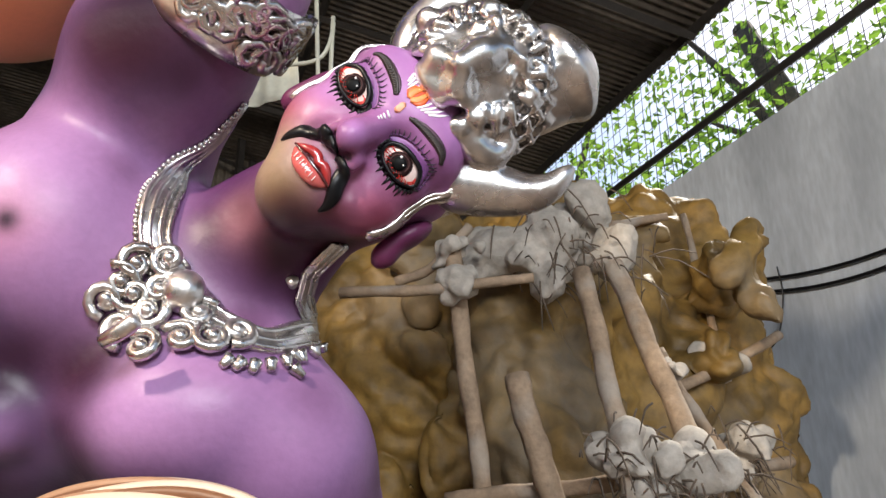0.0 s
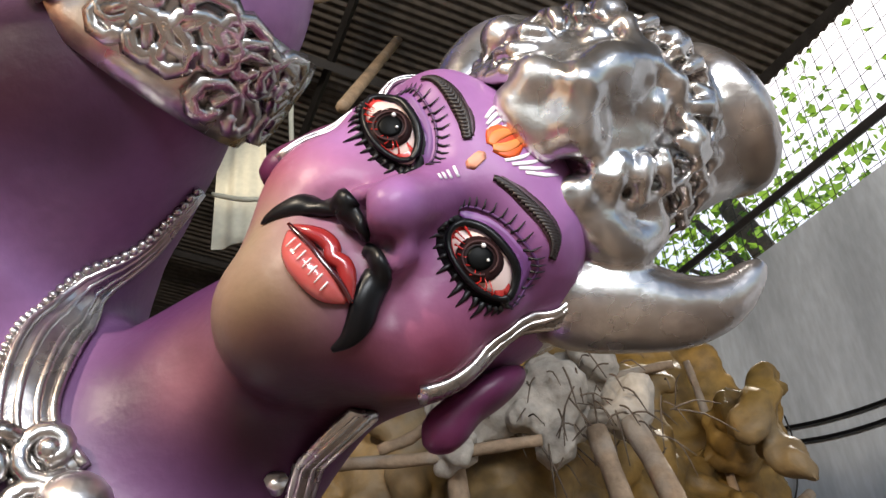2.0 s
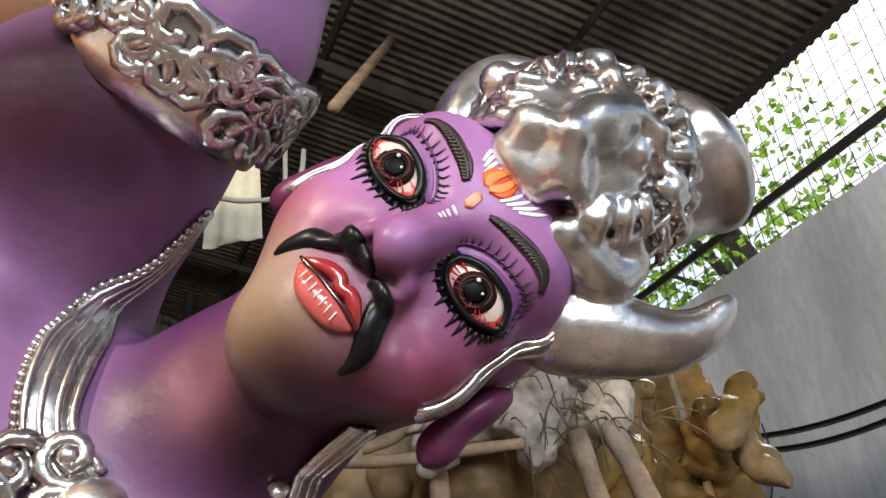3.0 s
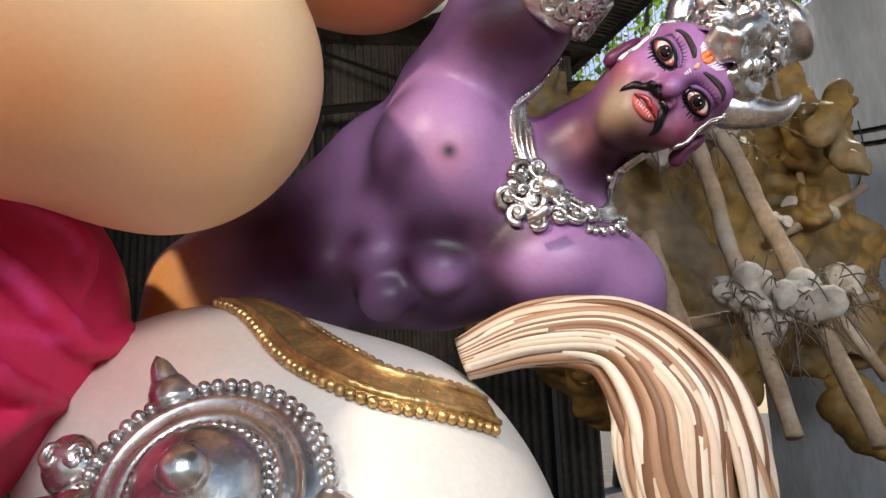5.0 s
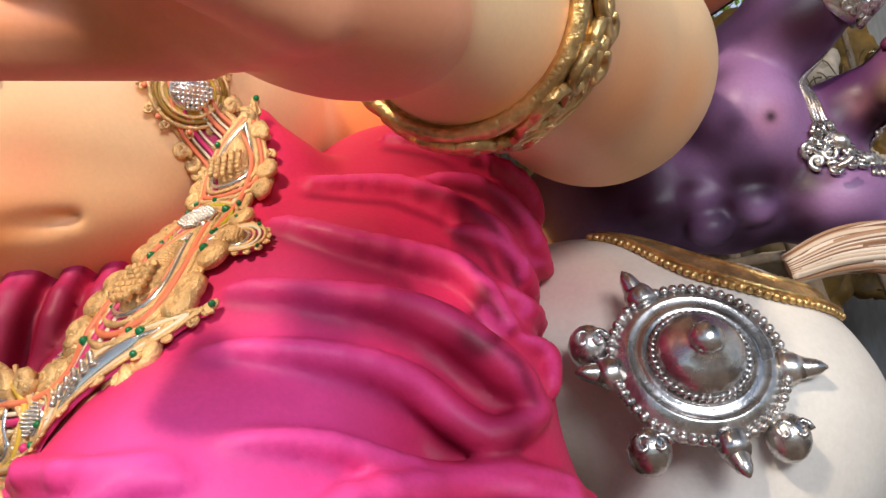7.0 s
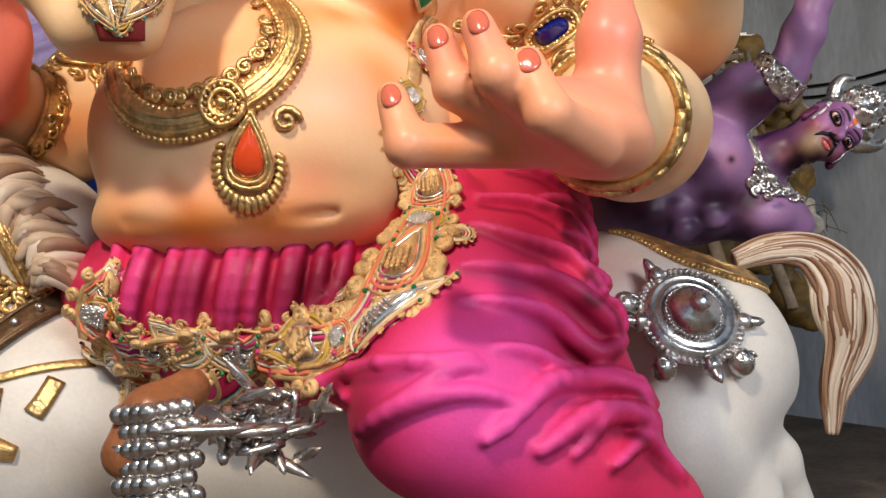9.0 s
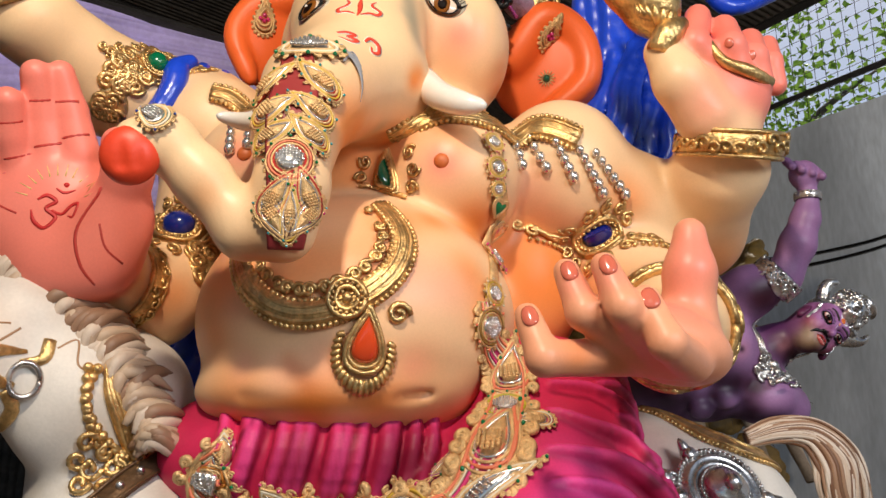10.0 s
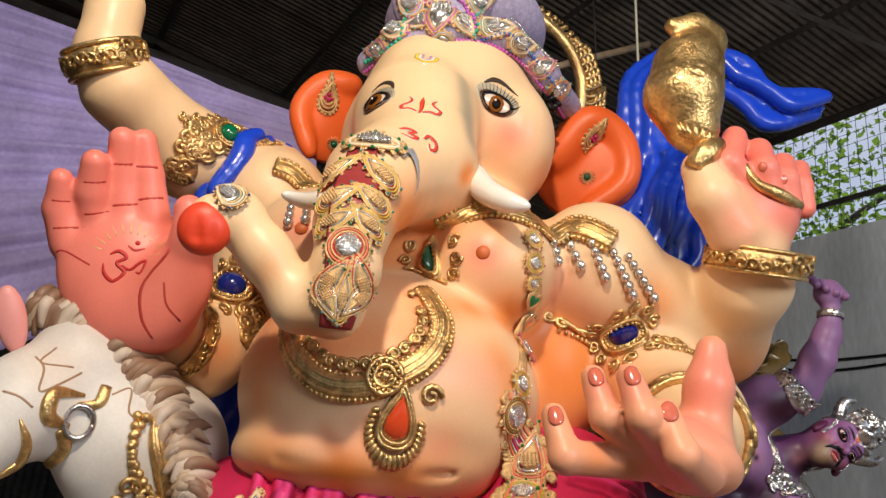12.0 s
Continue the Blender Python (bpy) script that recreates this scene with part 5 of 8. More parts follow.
        x, y = 0.038 * math.cos(a), 0.0195 * math.sin(a)
        long = 1.22 + 0.16 * math.sin(i * 2.4) + (0.16 if x * s > 0 else 0.0)
        p.cord(dm, [(x * 0.95, y * 0.95, 0.0028), (x * 1.08 + 0.001 * s, y * (long * 0.5 + 0.5), 0.0018), (x * 1.13 + 0.002 * s, y * long - 0.003, 0.0004)], M_MATTE, INK, lift=0.0006, sides=4)
    p.cord(dm, [(0.029 * s, 0.002, 0.0045), (0.036 * s, 0.0, 0.003), (0.043 * s, 0.004, 0.0006)], M_MATTE, INK, lift=0.0012, steps=3)
BR = (0.020, 0.013, 0.012)
for pts in (((-0.095, 0.034, 0.0015), (-0.077, 0.042, 0.0040), (-0.056, 0.044, 0.0060), (-0.035, 0.041, 0.0068), (-0.018, 0.033, 0.0045)), ((0.021, 0.033, 0.0040), (0.040, 0.041, 0.0062), (0.061, 0.046, 0.0065), (0.081, 0.045, 0.0052), (0.098, 0.035, 0.0018))):
    stroke(dm, e, hpath(*pts), M_MATTE, (0.07, 0.035, 0.05), lift=-0.0005, flat=0.12)
    C = glide(pts, 6)
    for i in range(len(C)):
        w, u, q = C[i]
        stroke(dm, e, hpath((w - 0.003, u - q * 0.9, 0.0022), (w + 0.001, u, 0.0022), (w + 0.006 * np.sign(w), u + q * 0.85, 0.0006)), M_MATTE, BR, steps=2, sides=4, lift=0.0006)
for pts in (((-0.003, -0.0755, 0.0045), (-0.016, -0.073, 0.0078), (-0.034, -0.072, 0.0095), (-0.053, -0.080, 0.0088), (-0.072, -0.100, 0.0066), (-0.090, -0.120, 0.0042), (-0.102, -0.134, 0.0012)), ((0.003, -0.0755, 0.0045), (0.016, -0.074, 0.0078), (0.032, -0.077, 0.0100), (0.045, -0.089, 0.0095), (0.056, -0.107, 0.0062), (0.060, -0.126, 0.0020))):
    stroke(dm, e, hpath(*pts), M_BLACK, lift=0.001, flat=0.6, sides=10)
LIP = (0.30, 0.022, 0.022)
stroke(dm, e, hpath((-0.045, -0.0985, 0.0016), (-0.024, -0.0865, 0.0055), (-0.011, -0.0835, 0.0060), (-0.003, -0.0855, 0.0055), (0.006, -0.0825, 0.0060), (0.017, -0.0845, 0.0052), (0.030, -0.0905, 0.0016)), M_GLOSS, LIP, lift=0.003, flat=0.8, sides=10)
stroke(dm, e, hpath((-0.042, -0.1005, 0.002), (-0.024, -0.1045, 0.0085), (-0.006, -0.1035, 0.0100), (0.012, -0.0995, 0.0085), (0.027, -0.0925, 0.002)), M_GLOSS, (0.52, 0.10, 0.09), lift=0.002, flat=0.75, sides=10)
stroke(dm, e, hpath((-0.044, -0.0990, 0.0012), (-0.020, -0.0945, 0.0020), (-0.004, -0.0935, 0.0022), (0.014, -0.0910, 0.0020), (0.030, -0.0905, 0.0012)), M_GLOSS, (0.05, 0.004, 0.004), lift=0.0062, flat=0.4)
for i in range(7):
    w = -0.026 + 0.006 * i
    stroke(dm, e, hpath((w, -0.1005 + 0.0004 * i, 0.0007), (w + 0.001, -0.1085 + 0.0006 * i, 0.0005)), M_MATTE, (0.85, 0.75, 0.75), lift=0.0098, steps=2, sides=4)
PAINT = (0.8, 0.76, 0.82)
for s in (-1, 1):
    for i in range(4):
        stroke(dm, e, hpath((s * (0.010 + 0.005 * i), 0.046 + 0.003 * i, 0.0014), (s * (0.013 + 0.0065 * i), 0.06 + 0.004 * i, 0.0018), (s * (0.013 + 0.008 * i), 0.072 + 0.006 * i, 0.0005)), M_MATTE, PAINT, flat=0.25, steps=3)
for i in range(4):
    stroke(dm, e, hpath((-0.006 + 0.004 * i * 0.2, 0.014 - 0.004 * i, 0.0012), (0.005 - 0.0008 * i, 0.013 - 0.004 * i, 0.0012)), M_MATTE, PAINT, flat=0.25, steps=2)
stroke(dm, e, hpath((-0.004, 0.026, 0.006), (0.0, 0.027, 0.0085), (0.004, 0.028, 0.006)), M_MATTE, (0.75, 0.32, 0.2), flat=0.2)
for i, (a, col) in enumerate(((-0.9, (0.75, 0.1, 0.01)), (-0.45, (0.8, 0.22, 0.05)), (0, (0.6, 0.05, 0.005)), (0.45, (0.8, 0.24, 0.06)), (0.9, (0.75, 0.1, 0.01)))):
    stroke(dm, e, hpath((-0.003 + 0.002 * math.sin(a), 0.044, 0.003), (-0.003 + 0.012 * math.sin(a), 0.054, 0.005), (-0.003 + 0.009 * math.sin(a), 0.064 + 0.010 * math.cos(a), 0.001)), M_MATTE, col, flat=0.2, lift=0.0005 * (i % 2))

# silver band round the face, ears, horns, lion mask, topknot
for s, pts in ((-1, ((-0.085, 0.112, 0.006), (-0.112, 0.085, 0.008), (-0.122, 0.045, 0.0085), (-0.118, 0.0, 0.0085), (-0.112, -0.040, 0.0085), (-0.105, -0.072, 0.009))), (1, ((0.085, 0.10, 0.009), (0.103, 0.075, 0.010), (0.114, 0.035, 0.011), (0.115, -0.005, 0.012), (0.108, -0.045, 0.013), (0.092, -0.078, 0.0145)))):
    stroke(dm, e, [hp(w, u, -0.036, q) for w, u, q in pts], M_SILVER, lift=0.001, flat=0.38, sides=10)
    for f in (-0.75, 0.75):
        stroke(dm, e, [hp(w * (1 + 0.07 * f), u, -0.036 - 0.5 * f * q, q * 0.2) for w, u, q in pts], M_SILVER, lift=0.004, flat=0.8, sides=6)
ear = Head()
for s in (-1, 1):
    ear.ball3((0.115 * s, -0.035, -0.085), (0.014, 0.042, 0.03), (0.11, 0.022, 0.07), k=0.02)
    ear.ball3((0.118 * s, -0.07, -0.075), (0.012, 0.016, 0.014), (0.12, 0.02, 0.06), k=0.02)
dm.skin(ear, 0.005, M_PURPLE)
cap = Head()
SIL = (0.7, 0.7, 0.7)
cap.ball3((0.0, 0.05, -0.115), (0.116, 0.115, 0.10), SIL, k=0.02)
# two curved horns
cap.limb(glide([hp(0.098, 0.058, -0.06, 0.036), hp(0.126, 0.090, -0.055, 0.029), hp(0.150, 0.118, -0.05, 0.021), hp(0.160, 0.150, -0.045, 0.0135), hp(0.153, 0.184, -0.04, 0.005)], 4), SIL, k=0.012)
cap.limb(glide([hp(-0.105, 0.105, -0.11, 0.030), hp(-0.132, 0.140, -0.115, 0.025), hp(-0.140, 0.175, -0.11, 0.018), hp(-0.122, 0.208, -0.10, 0.006)], 4), SIL, k=0.012)
# smooth flared cup behind the lion
cap.limb([hp(0.02, 0.15, -0.09, 0.060), hp(0.028, 0.21, -0.075, 0.058), hp(0.032, 0.238, -0.068, 0.060)], SIL, k=0.02)
cap.ball3((0.034, 0.252, -0.064), (0.070, 0.026, 0.062), SIL, k=0.015)
# lion: skull, brow, long nose, muzzle, chin
cap.ball3((-0.004, 0.158, -0.034), (0.070, 0.070, 0.050), SIL, k=0.02)
cap.limb([hp(-0.006, 0.170, 0.016, 0.020), hp(-0.005, 0.140, 0.030, 0.017), hp(-0.004, 0.116, 0.038, 0.015)], SIL, k=0.026)
cap.ball3((-0.003, 0.108, 0.044), (0.017, 0.011, 0.012), SIL, k=0.006)
for s in (-1, 1):
    cap.ball3((-0.006 + 0.020 * s, 0.096, 0.026), (0.021, 0.018, 0.017), SIL, k=0.014)
    cap.ball3((-0.006 + 0.040 * s, 0.126, 0.000), (0.022, 0.030, 0.018), SIL, k=0.026)
    cap.ball3((-0.007 + 0.033 * s, 0.160, 0.0185), (0.0125, 0.0085, 0.009), SIL, k=0.002)
    for f in (-1, 1):
        cap.limb([hp(-0.007 + 0.017 * s, 0.158, 0.024, 0.003), hp(-0.007 + 0.033 * s, 0.160 + 0.0105 * f, 0.022, 0.0034), hp(-0.007 + 0.049 * s, 0.157, 0.010, 0.003)], SIL, k=0.003)
    cap.limb([hp(-0.007 + 0.010 * s, 0.172, 0.032, 0.006), hp(-0.007 + 0.030 * s, 0.182, 0.025, 0.0065), hp(-0.007 + 0.054 * s, 0.174, 0.006, 0.004)], SIL, k=0.006)
    cap.groove([hp(-0.003 + 0.007 * s, 0.101, 0.056, 0.0035), hp(-0.003 + 0.014 * s, 0.106, 0.050, 0.003)], k=0.004)
    cap.groove([hp(-0.006, 0.080, 0.050, 0.003), hp(-0.006 + 0.022 * s, 0.074, 0.044, 0.0035), hp(-0.006 + 0.042 * s, 0.084, 0.028, 0.003)], k=0.005)
cap.groove([hp(-0.004, 0.100, 0.058, 0.0022), hp(-0.006, 0.082, 0.054, 0.0025)], k=0.004)
cap.ball3((-0.008, 0.073, 0.012), (0.032, 0.013, 0.016), SIL, k=0.016)
# mane: rows of bent tufts swept back from the face
random.seed(3)
for row, rad, nn, cnt in ((0, 0.066, 0.004, 24), (1, 0.078, -0.020, 28), (2, 0.086, -0.046, 28)):
    for i in range(cnt):
        a = 6.283 * (i + 0.5 * (row % 2)) / cnt
        w, u = -0.004 + rad * math.cos(a), 0.145 + rad * 1.02 * math.sin(a)
        if u < 0.088 and abs(w) < 0.055:
            continue
        q, sw = random.uniform(0.8, 1.25), random.choice((-0.7, 0.7))
        cap.limb([hp(w * 0.94, 0.145 + (u - 0.145) * 0.92, nn + 0.010, 0.0062 * q), hp(w + 0.007 * math.cos(a + sw), u + 0.007 * math.sin(a + sw), nn + 0.006, 0.0072 * q), hp(w + 0.017 * math.cos(a + sw * 0.5), u + 0.017 * math.sin(a + sw * 0.5), nn - 0.004, 0.0048 * q), hp(w + 0.020 * math.cos(a - sw), u + 0.020 * math.sin(a - sw), nn - 0.008, 0.002)], SIL, k=0.0035)
# round bosses and scrolls at the two ends of the brow
for w, u, nn, q in ((0.050, 0.080, -0.004, 0.0175), (-0.098, 0.126, -0.030, 0.0185), (-0.070, 0.118, -0.012, 0.014), (-0.088, 0.148, -0.03, 0.013), (-0.07, 0.165, -0.02, 0.012)):
    cap.ball3((w, u, nn), (q, q, q), SIL, k=0.004)
cap.limb(glide([hp(0.052, 0.084, -0.012, 0.017), hp(0.076, 0.088, -0.018, 0.019), hp(0.094, 0.104, -0.026, 0.016), hp(0.088, 0.128, -0.026, 0.012), hp(0.070, 0.122, -0.016, 0.009), hp(0.072, 0.106, -0.010, 0.007)], 4), SIL, k=0.004)
cap.groove([hp(0.050, 0.072, 0.012, 0.003), hp(0.051, 0.074, 0.014, 0.003)], k=0.002)
dm.skin(cap, 0.0034, M_SILVER)

# demon's necklace, armband and bracelet


def relief_band(b, clay, nodes, half, material, ridges=(-0.6, 0.0, 0.6), bead_at=(-1.0, 1.0), bead_r=0.4, lift=0.0, thick=0.35, curls=0, curl_side=-1, curl_r=0.5, steps=6):
    """An ornamental band on a skin: a base strip, raised ridges, beads on its edges and scrolls that stand out of one edge."""
    nodes = np.array([list(n) for n in nodes])
    nodes[:, :3] = clay.face(nodes)
    C = glide(nodes, steps)
    P, N = clay.snap(C[:, :3], lift)
    T = np.gradient(P, axis=0)
    T /= np.linalg.norm(T, axis=1, keepdims=True) + 1e-9
    S = np.cross(N, T)
    H = (C[:, 3] if C.shape[1] > 3 else np.full(len(C), half))
    b.tube(np.c_[P, H], material, sides=12, steps=1, flat=thick, up=N)
    for q in ridges:
        b.tube(np.c_[P + S * (H * q)[:, None] + N * (H * thick * 0.75)[:, None], H * 0.16], material, sides=6, steps=1)
    for q in bead_at:
        L, _ = along(P + S * (H * q)[:, None] + N * (H * thick * 0.25)[:, None], float(np.mean(H)) * bead_r * 1.9)
        for p in L:
            b.ball(p, [float(np.mean(H)) * bead_r] * 3, material, seg=8, rings=5)
    if curls:
        ii = np.linspace(1, len(P) - 2, curls).astype(int)
        for n, i in enumerate(ii):
            c0 = P[i] + S[i] * H[i] * curl_side * (1.0 + curl_r)
            sg = 1 if n % 2 else -1
            pts = []
            for a in np.linspace(0, 8.5, 16):
                rr = H[i] * curl_r * (1 - a / 11)
                pts.append((*(c0 + T[i] * sg * rr * math.cos(a) + S[i] * rr * math.sin(a) + N[i] * H[i] * 0.1), H[i] * 0.17))
            b.tube(pts, material, sides=6, steps=1)
            b.ball(c0 + N[i] * H[i] * 0.1, [H[i] * curl_r * 0.4] * 3, material)
    return P, N, T, S


e.front = (0.1, 0.14, 1.57)
nk = Build()
relief_band(nk, e, [(-0.187, 0.980, 2.099, 0.010), (-0.234, 0.960, 2.021, 0.016), (-0.271, 0.960, 1.962, 0.025), (-0.277, 0.970, 1.909, 0.022), (-0.255, 0.990, 1.873, 0.023)], 0.03, M_SILVER, ridges=(-0.75, -0.25, 0.3, 0.8), bead_at=(-1,), bead_r=0.22, lift=0.002)
relief_band(nk, e, [(-0.239, 0.990, 1.852, 0.022), (-0.191, 1.000, 1.813, 0.024), (-0.131, 1.000, 1.795, 0.023), (-0.084, 1.020, 1.817, 0.019), (-0.064, 1.060, 1.863, 0.013)], 0.03, M_SILVER, ridges=(-0.8, -0.2, 0.5), bead_at=(), lift=0.002)
P, T = along([(-0.184, 0.980, 1.769), (-0.145, 0.970, 1.760), (-0.105, 0.980, 1.771), (-0.075, 1.000, 1.794), (-0.058, 1.030, 1.833)], 0.016)
P, N = e.snap(e.face(P), 0.006)
for i, p in enumerate(P):
    nk.tube([(*(p + N[i] * 0.002), 0.009), (*(p - np.cross(N[i], T[i]) * 0.018), 0.005)], M_SILVER, sides=8, steps=3)
nkl = nk.object("silver_necklace", label="heavy silver-painted collar moulded on the purple neck", category="necklace")
pd = Build()
c0, n0 = e.snap(e.face([(-0.234, 0.970, 1.844)]), 0.01)
pd.ball(c0[0], (0.028, 0.024, 0.028), M_SILVER, seg=18, rings=10)
pdo = pd.object("pendant", nkl, label="scrolled silver pendant")
random.seed(8)
for px in ((-0.309, 0.970, 1.861), (-0.295, 0.970, 1.881), (-0.265, 0.960, 1.817), (-0.292, 0.960, 1.798), (-0.266, 0.960, 1.775), (-0.226, 0.960, 1.784), (-0.195, 0.970, 1.786), (-0.255, 0.970, 1.884), (-0.214, 0.970, 1.815), (-0.327, 0.980, 1.844), (-0.290, 0.970, 1.844), (-0.260, 0.970, 1.846), (-0.170, 0.970, 1.792)):
    q, nn = e.snap(e.face([px]), 0.008)
    B = frame_of(nn[0])
    sg = random.choice((-1, 1))
    a0 = random.uniform(0, 6)
    sc1 = Build().tube([(*(q[0] + B @ np.array((0.024 * (1 - a / 9) * math.cos(sg * a + a0), 0.024 * (1 - a / 9) * math.sin(sg * a + a0), 0.003))), 0.0075) for a in np.linspace(0, 7, 14)], M_SILVER, sides=7, steps=1)
    sc1.ball(q[0] + nn[0] * 0.004, (0.010, 0.010, 0.010), M_SILVER)
    sc1.object("scroll", pdo)
Build().tube([(-0.276, 0.955, 1.812, 0.010), (-0.296, 0.955, 1.797, 0.010), (-0.316, 0.960, 1.789, 0.008)], M_SILVER, sides=10).object("stem", pdo)


def cuff(name, c, axis, radius, width, material, label, category, lumps=40, seed=1, lump_r=0.2, rims=True, parent=None, group=""):
    """A ring round a limb, covered with moulded leaf scrolls, with a plain rim at each edge."""
    random.seed(seed)
    b = Build()
    w = width / 2
    prof = [(radius * 0.93, -w), (radius * 1.0, -w), (radius * 1.05, -w * 0.6), (radius * 1.07, 0), (radius * 1.05, w * 0.6), (radius, w), (radius * 0.93, w)]
    b.turned(c, axis, prof + [prof[0]], material, seg=48, caps=False)
    B = frame_of(axis)
    if rims:
        for z in (-w, w):
            b.tube([(*(np.array(c[:3]) + B @ np.array((radius * 1.02 * math.cos(a), radius * 1.02 * math.sin(a), z))), width * 0.1) for a in np.linspace(0, 6.2832, 41)], material, sides=6, steps=1)
    for i in range(lumps):
        a0, z0, sg = 6.2832 * i / lumps, random.uniform(-0.55, 0.55) * w, random.choice((-1, 1))
        s = width * lump_r
        pts = []
        for t in np.linspace(0, 6.5, 9):
            rr = s * (1 - t / 8)
            a, z = a0 + sg * rr * math.cos(t) / radius, z0 + rr * math.sin(t)
            R = radius * 1.07 + s * 0.15
            pts.append((*(np.array(c[:3]) + B @ np.array((R * math.cos(a), R * math.sin(a), z))), s * 0.28))
        b.tube(pts, material, sides=5, steps=1)
    return b.object(name, parent, label=label, category=category, group=group)


cuff("armband", (-0.238, 1.000, 2.277), np.array((-0.168, 0.950, 2.352)) - np.array((-0.277, 1.030, 2.246)), 0.102, 0.10, M_SILVER, "silver-painted armband with leaf relief on the purple arm", "armband", 70, 5, 0.27, rims=False)
cuff("bracelet", (-0.085, 0.900, 2.662), np.array((-0.087, 0.900, 2.756)) - np.array((-0.100, 0.900, 2.577)), 0.058, 0.03, M_SILVER, "thin silver bracelet on the raised purple wrist", "bracelet", 16, 6)

# ---------------------------------------------------------------- horse: tail, mane, harness
random.seed(12)
TAILC = ((0.6, 0.46, 0.35), (0.34, 0.19, 0.11), (0.68, 0.57, 0.47), (0.17, 0.075, 0.035))
core = glide([(-0.455, 1.020, 1.540, 0.036), (-0.319, 1.000, 1.578, 0.061), (-0.174, 0.980, 1.563, 0.076), (-0.084, 0.960, 1.457, 0.102), (-0.061, 0.960, 1.327, 0.109), (-0.045, 0.980, 1.189, 0.095), (-0.098, 1.000, 1.003, 0.065), (-0.116, 1.000, 0.836, 0.021)], 6)
for layer, count in ((0, 27), (1, 18)):
    for i in range(count):
        f = -1 + 2 * (i + 0.5) / count
        ph = random.uniform(0, 6)
        pts = []
        for j, (x, y, z, w) in enumerate(core):
            t = j / (len(core) - 1)
            tang = core[min(j + 1, len(core) - 1), :3] - core[max(j - 1, 0), :3]
            tang /= np.linalg.norm(tang)
            side = np.cross(tang, (0, -1, 0))
            side /= np.linalg.norm(side)
            ff = f + 0.24 * math.sin(9 * t + ph * 0.5 + 2 * f) * (0.25 + t)
            p = np.array((x, y, z)) + side * w * ff * 0.95 + np.array((0, -1, 0)) * w * (0.75 * math.sqrt(max(0, 1 - f * f)) + 0.1 * layer) * (1 if layer == 0 else 0.9)
            pts.append((*p, (0.0062 + 0.0085 * w / 0.1) * (1 - 0.3 * t) * (1 - 0.4 * layer)))
        hs.tube(pts, M_HORSE, TAILC[(i * 7 + layer) % 4], sides=7, steps=2)
hs.tube([(x, y, z, w * 0.8) for x, y, z, w in core], M_HORSE, (0.16, 0.07, 0.035), sides=12, steps=1)
MANEC = ((0.5, 0.36, 0.25), (0.62, 0.5, 0.4), (0.27, 0.15, 0.09))
inner = glide([(-3.678, 0.620, 2.110), (-3.522, 0.550, 2.103), (-3.342, 0.520, 2.007), (-3.197, 0.520, 1.871), (-3.061, 0.520, 1.716), (-2.975, 0.520, 1.540), (-2.959, 0.500, 1.584)], 8)
outer = glide([(-3.675, 0.660, 2.266), (-3.469, 0.660, 2.248), (-3.263, 0.660, 2.130), (-3.117, 0.680, 1.999), (-2.985, 0.680, 1.831), (-2.875, 0.660, 1.611), (-2.849, 0.620, 1.506)], 8)
for i in range(len(inner)):
    for q in range(3):
        a = inner[i] + np.array([random.gauss(0, 0.012) for _ in range(3)])
        j = min(len(outer) - 1, i + random.choice((0, 1, 2)))
        z = outer[j] + np.array([random.gauss(0, 0.022) for _ in range(3)])
        m1 = a * 0.65 + z * 0.35 + np.array((0.0, -0.055, 0.035))
        m2 = a * 0.25 + z * 0.75 + np.array((0.01, -0.04, 0.01))
        hs.tube([(*a, 0.012), (*m1, 0.026), (*m2, 0.022), (*(z + np.array((0.02, 0.02, -0.03))), 0.004)], M_HORSE, random.choice(MANEC), sides=7, steps=4)
hs.ball((-3.679, 0.450, 2.120), (0.055, 0.03, 0.13), M_SKIN, (0.75, 0.3, 0.27), rot=Euler((0.2, -0.35, 0.3)).to_matrix(), seg=16, rings=12)
for pts in ([(-3.546, 0.400, 1.987), (-3.507, 0.400, 1.949), (-3.507, 0.400, 1.867), (-3.444, 0.400, 1.894), (-3.365, 0.400, 1.944)], [(-3.475, 0.400, 2.026), (-3.522, 0.400, 1.968), (-3.399, 0.400, 1.961)], [(-3.239, 0.400, 1.875), (-3.173, 0.400, 1.902), (-3.167, 0.400, 1.821), (-3.121, 0.400, 1.795)], [(-3.611, 0.350, 1.849), (-3.550, 0.350, 1.836), (-3.493, 0.350, 1.802)]):
    stroke(hs, h, [(*p, 0.004) for p in pts], M_MATTE, (0.36, 0.2, 0.1), flat=0.2)
HT = Build()
stroke(HT, h, [(-3.371, 0.400, 1.749, 0.012), (-3.453, 0.400, 1.781, 0.029), (-3.447, 0.400, 1.863, 0.025), (-3.337, 0.400, 1.864, 0.006)], M_GOLD, lift=0.004, flat=0.5, sides=8)
stroke(HT, h, [(-3.360, 0.400, 1.831, 0.006), (-3.281, 0.400, 1.839, 0.021), (-3.265, 0.400, 1.903, 0.021)], M_GOLD, lift=0.004, flat=0.5, sides=8)
stroke(HT, h, [(-3.397, 0.400, 1.737, 0.018), (-3.362, 0.400, 1.671, 0.024), (-3.400, 0.400, 1.608, 0.020)], M_GOLD, lift=0.004, flat=0.5, sides=8)
stroke(HT, h, [(-3.527, 0.350, 1.759, 0.004), (-3.479, 0.350, 1.667, 0.020), (-3.498, 0.350, 1.588, 0.024), (-3.553, 0.350, 1.545, 0.012)], M_GOLD, lift=0.004, flat=0.5, sides=8)
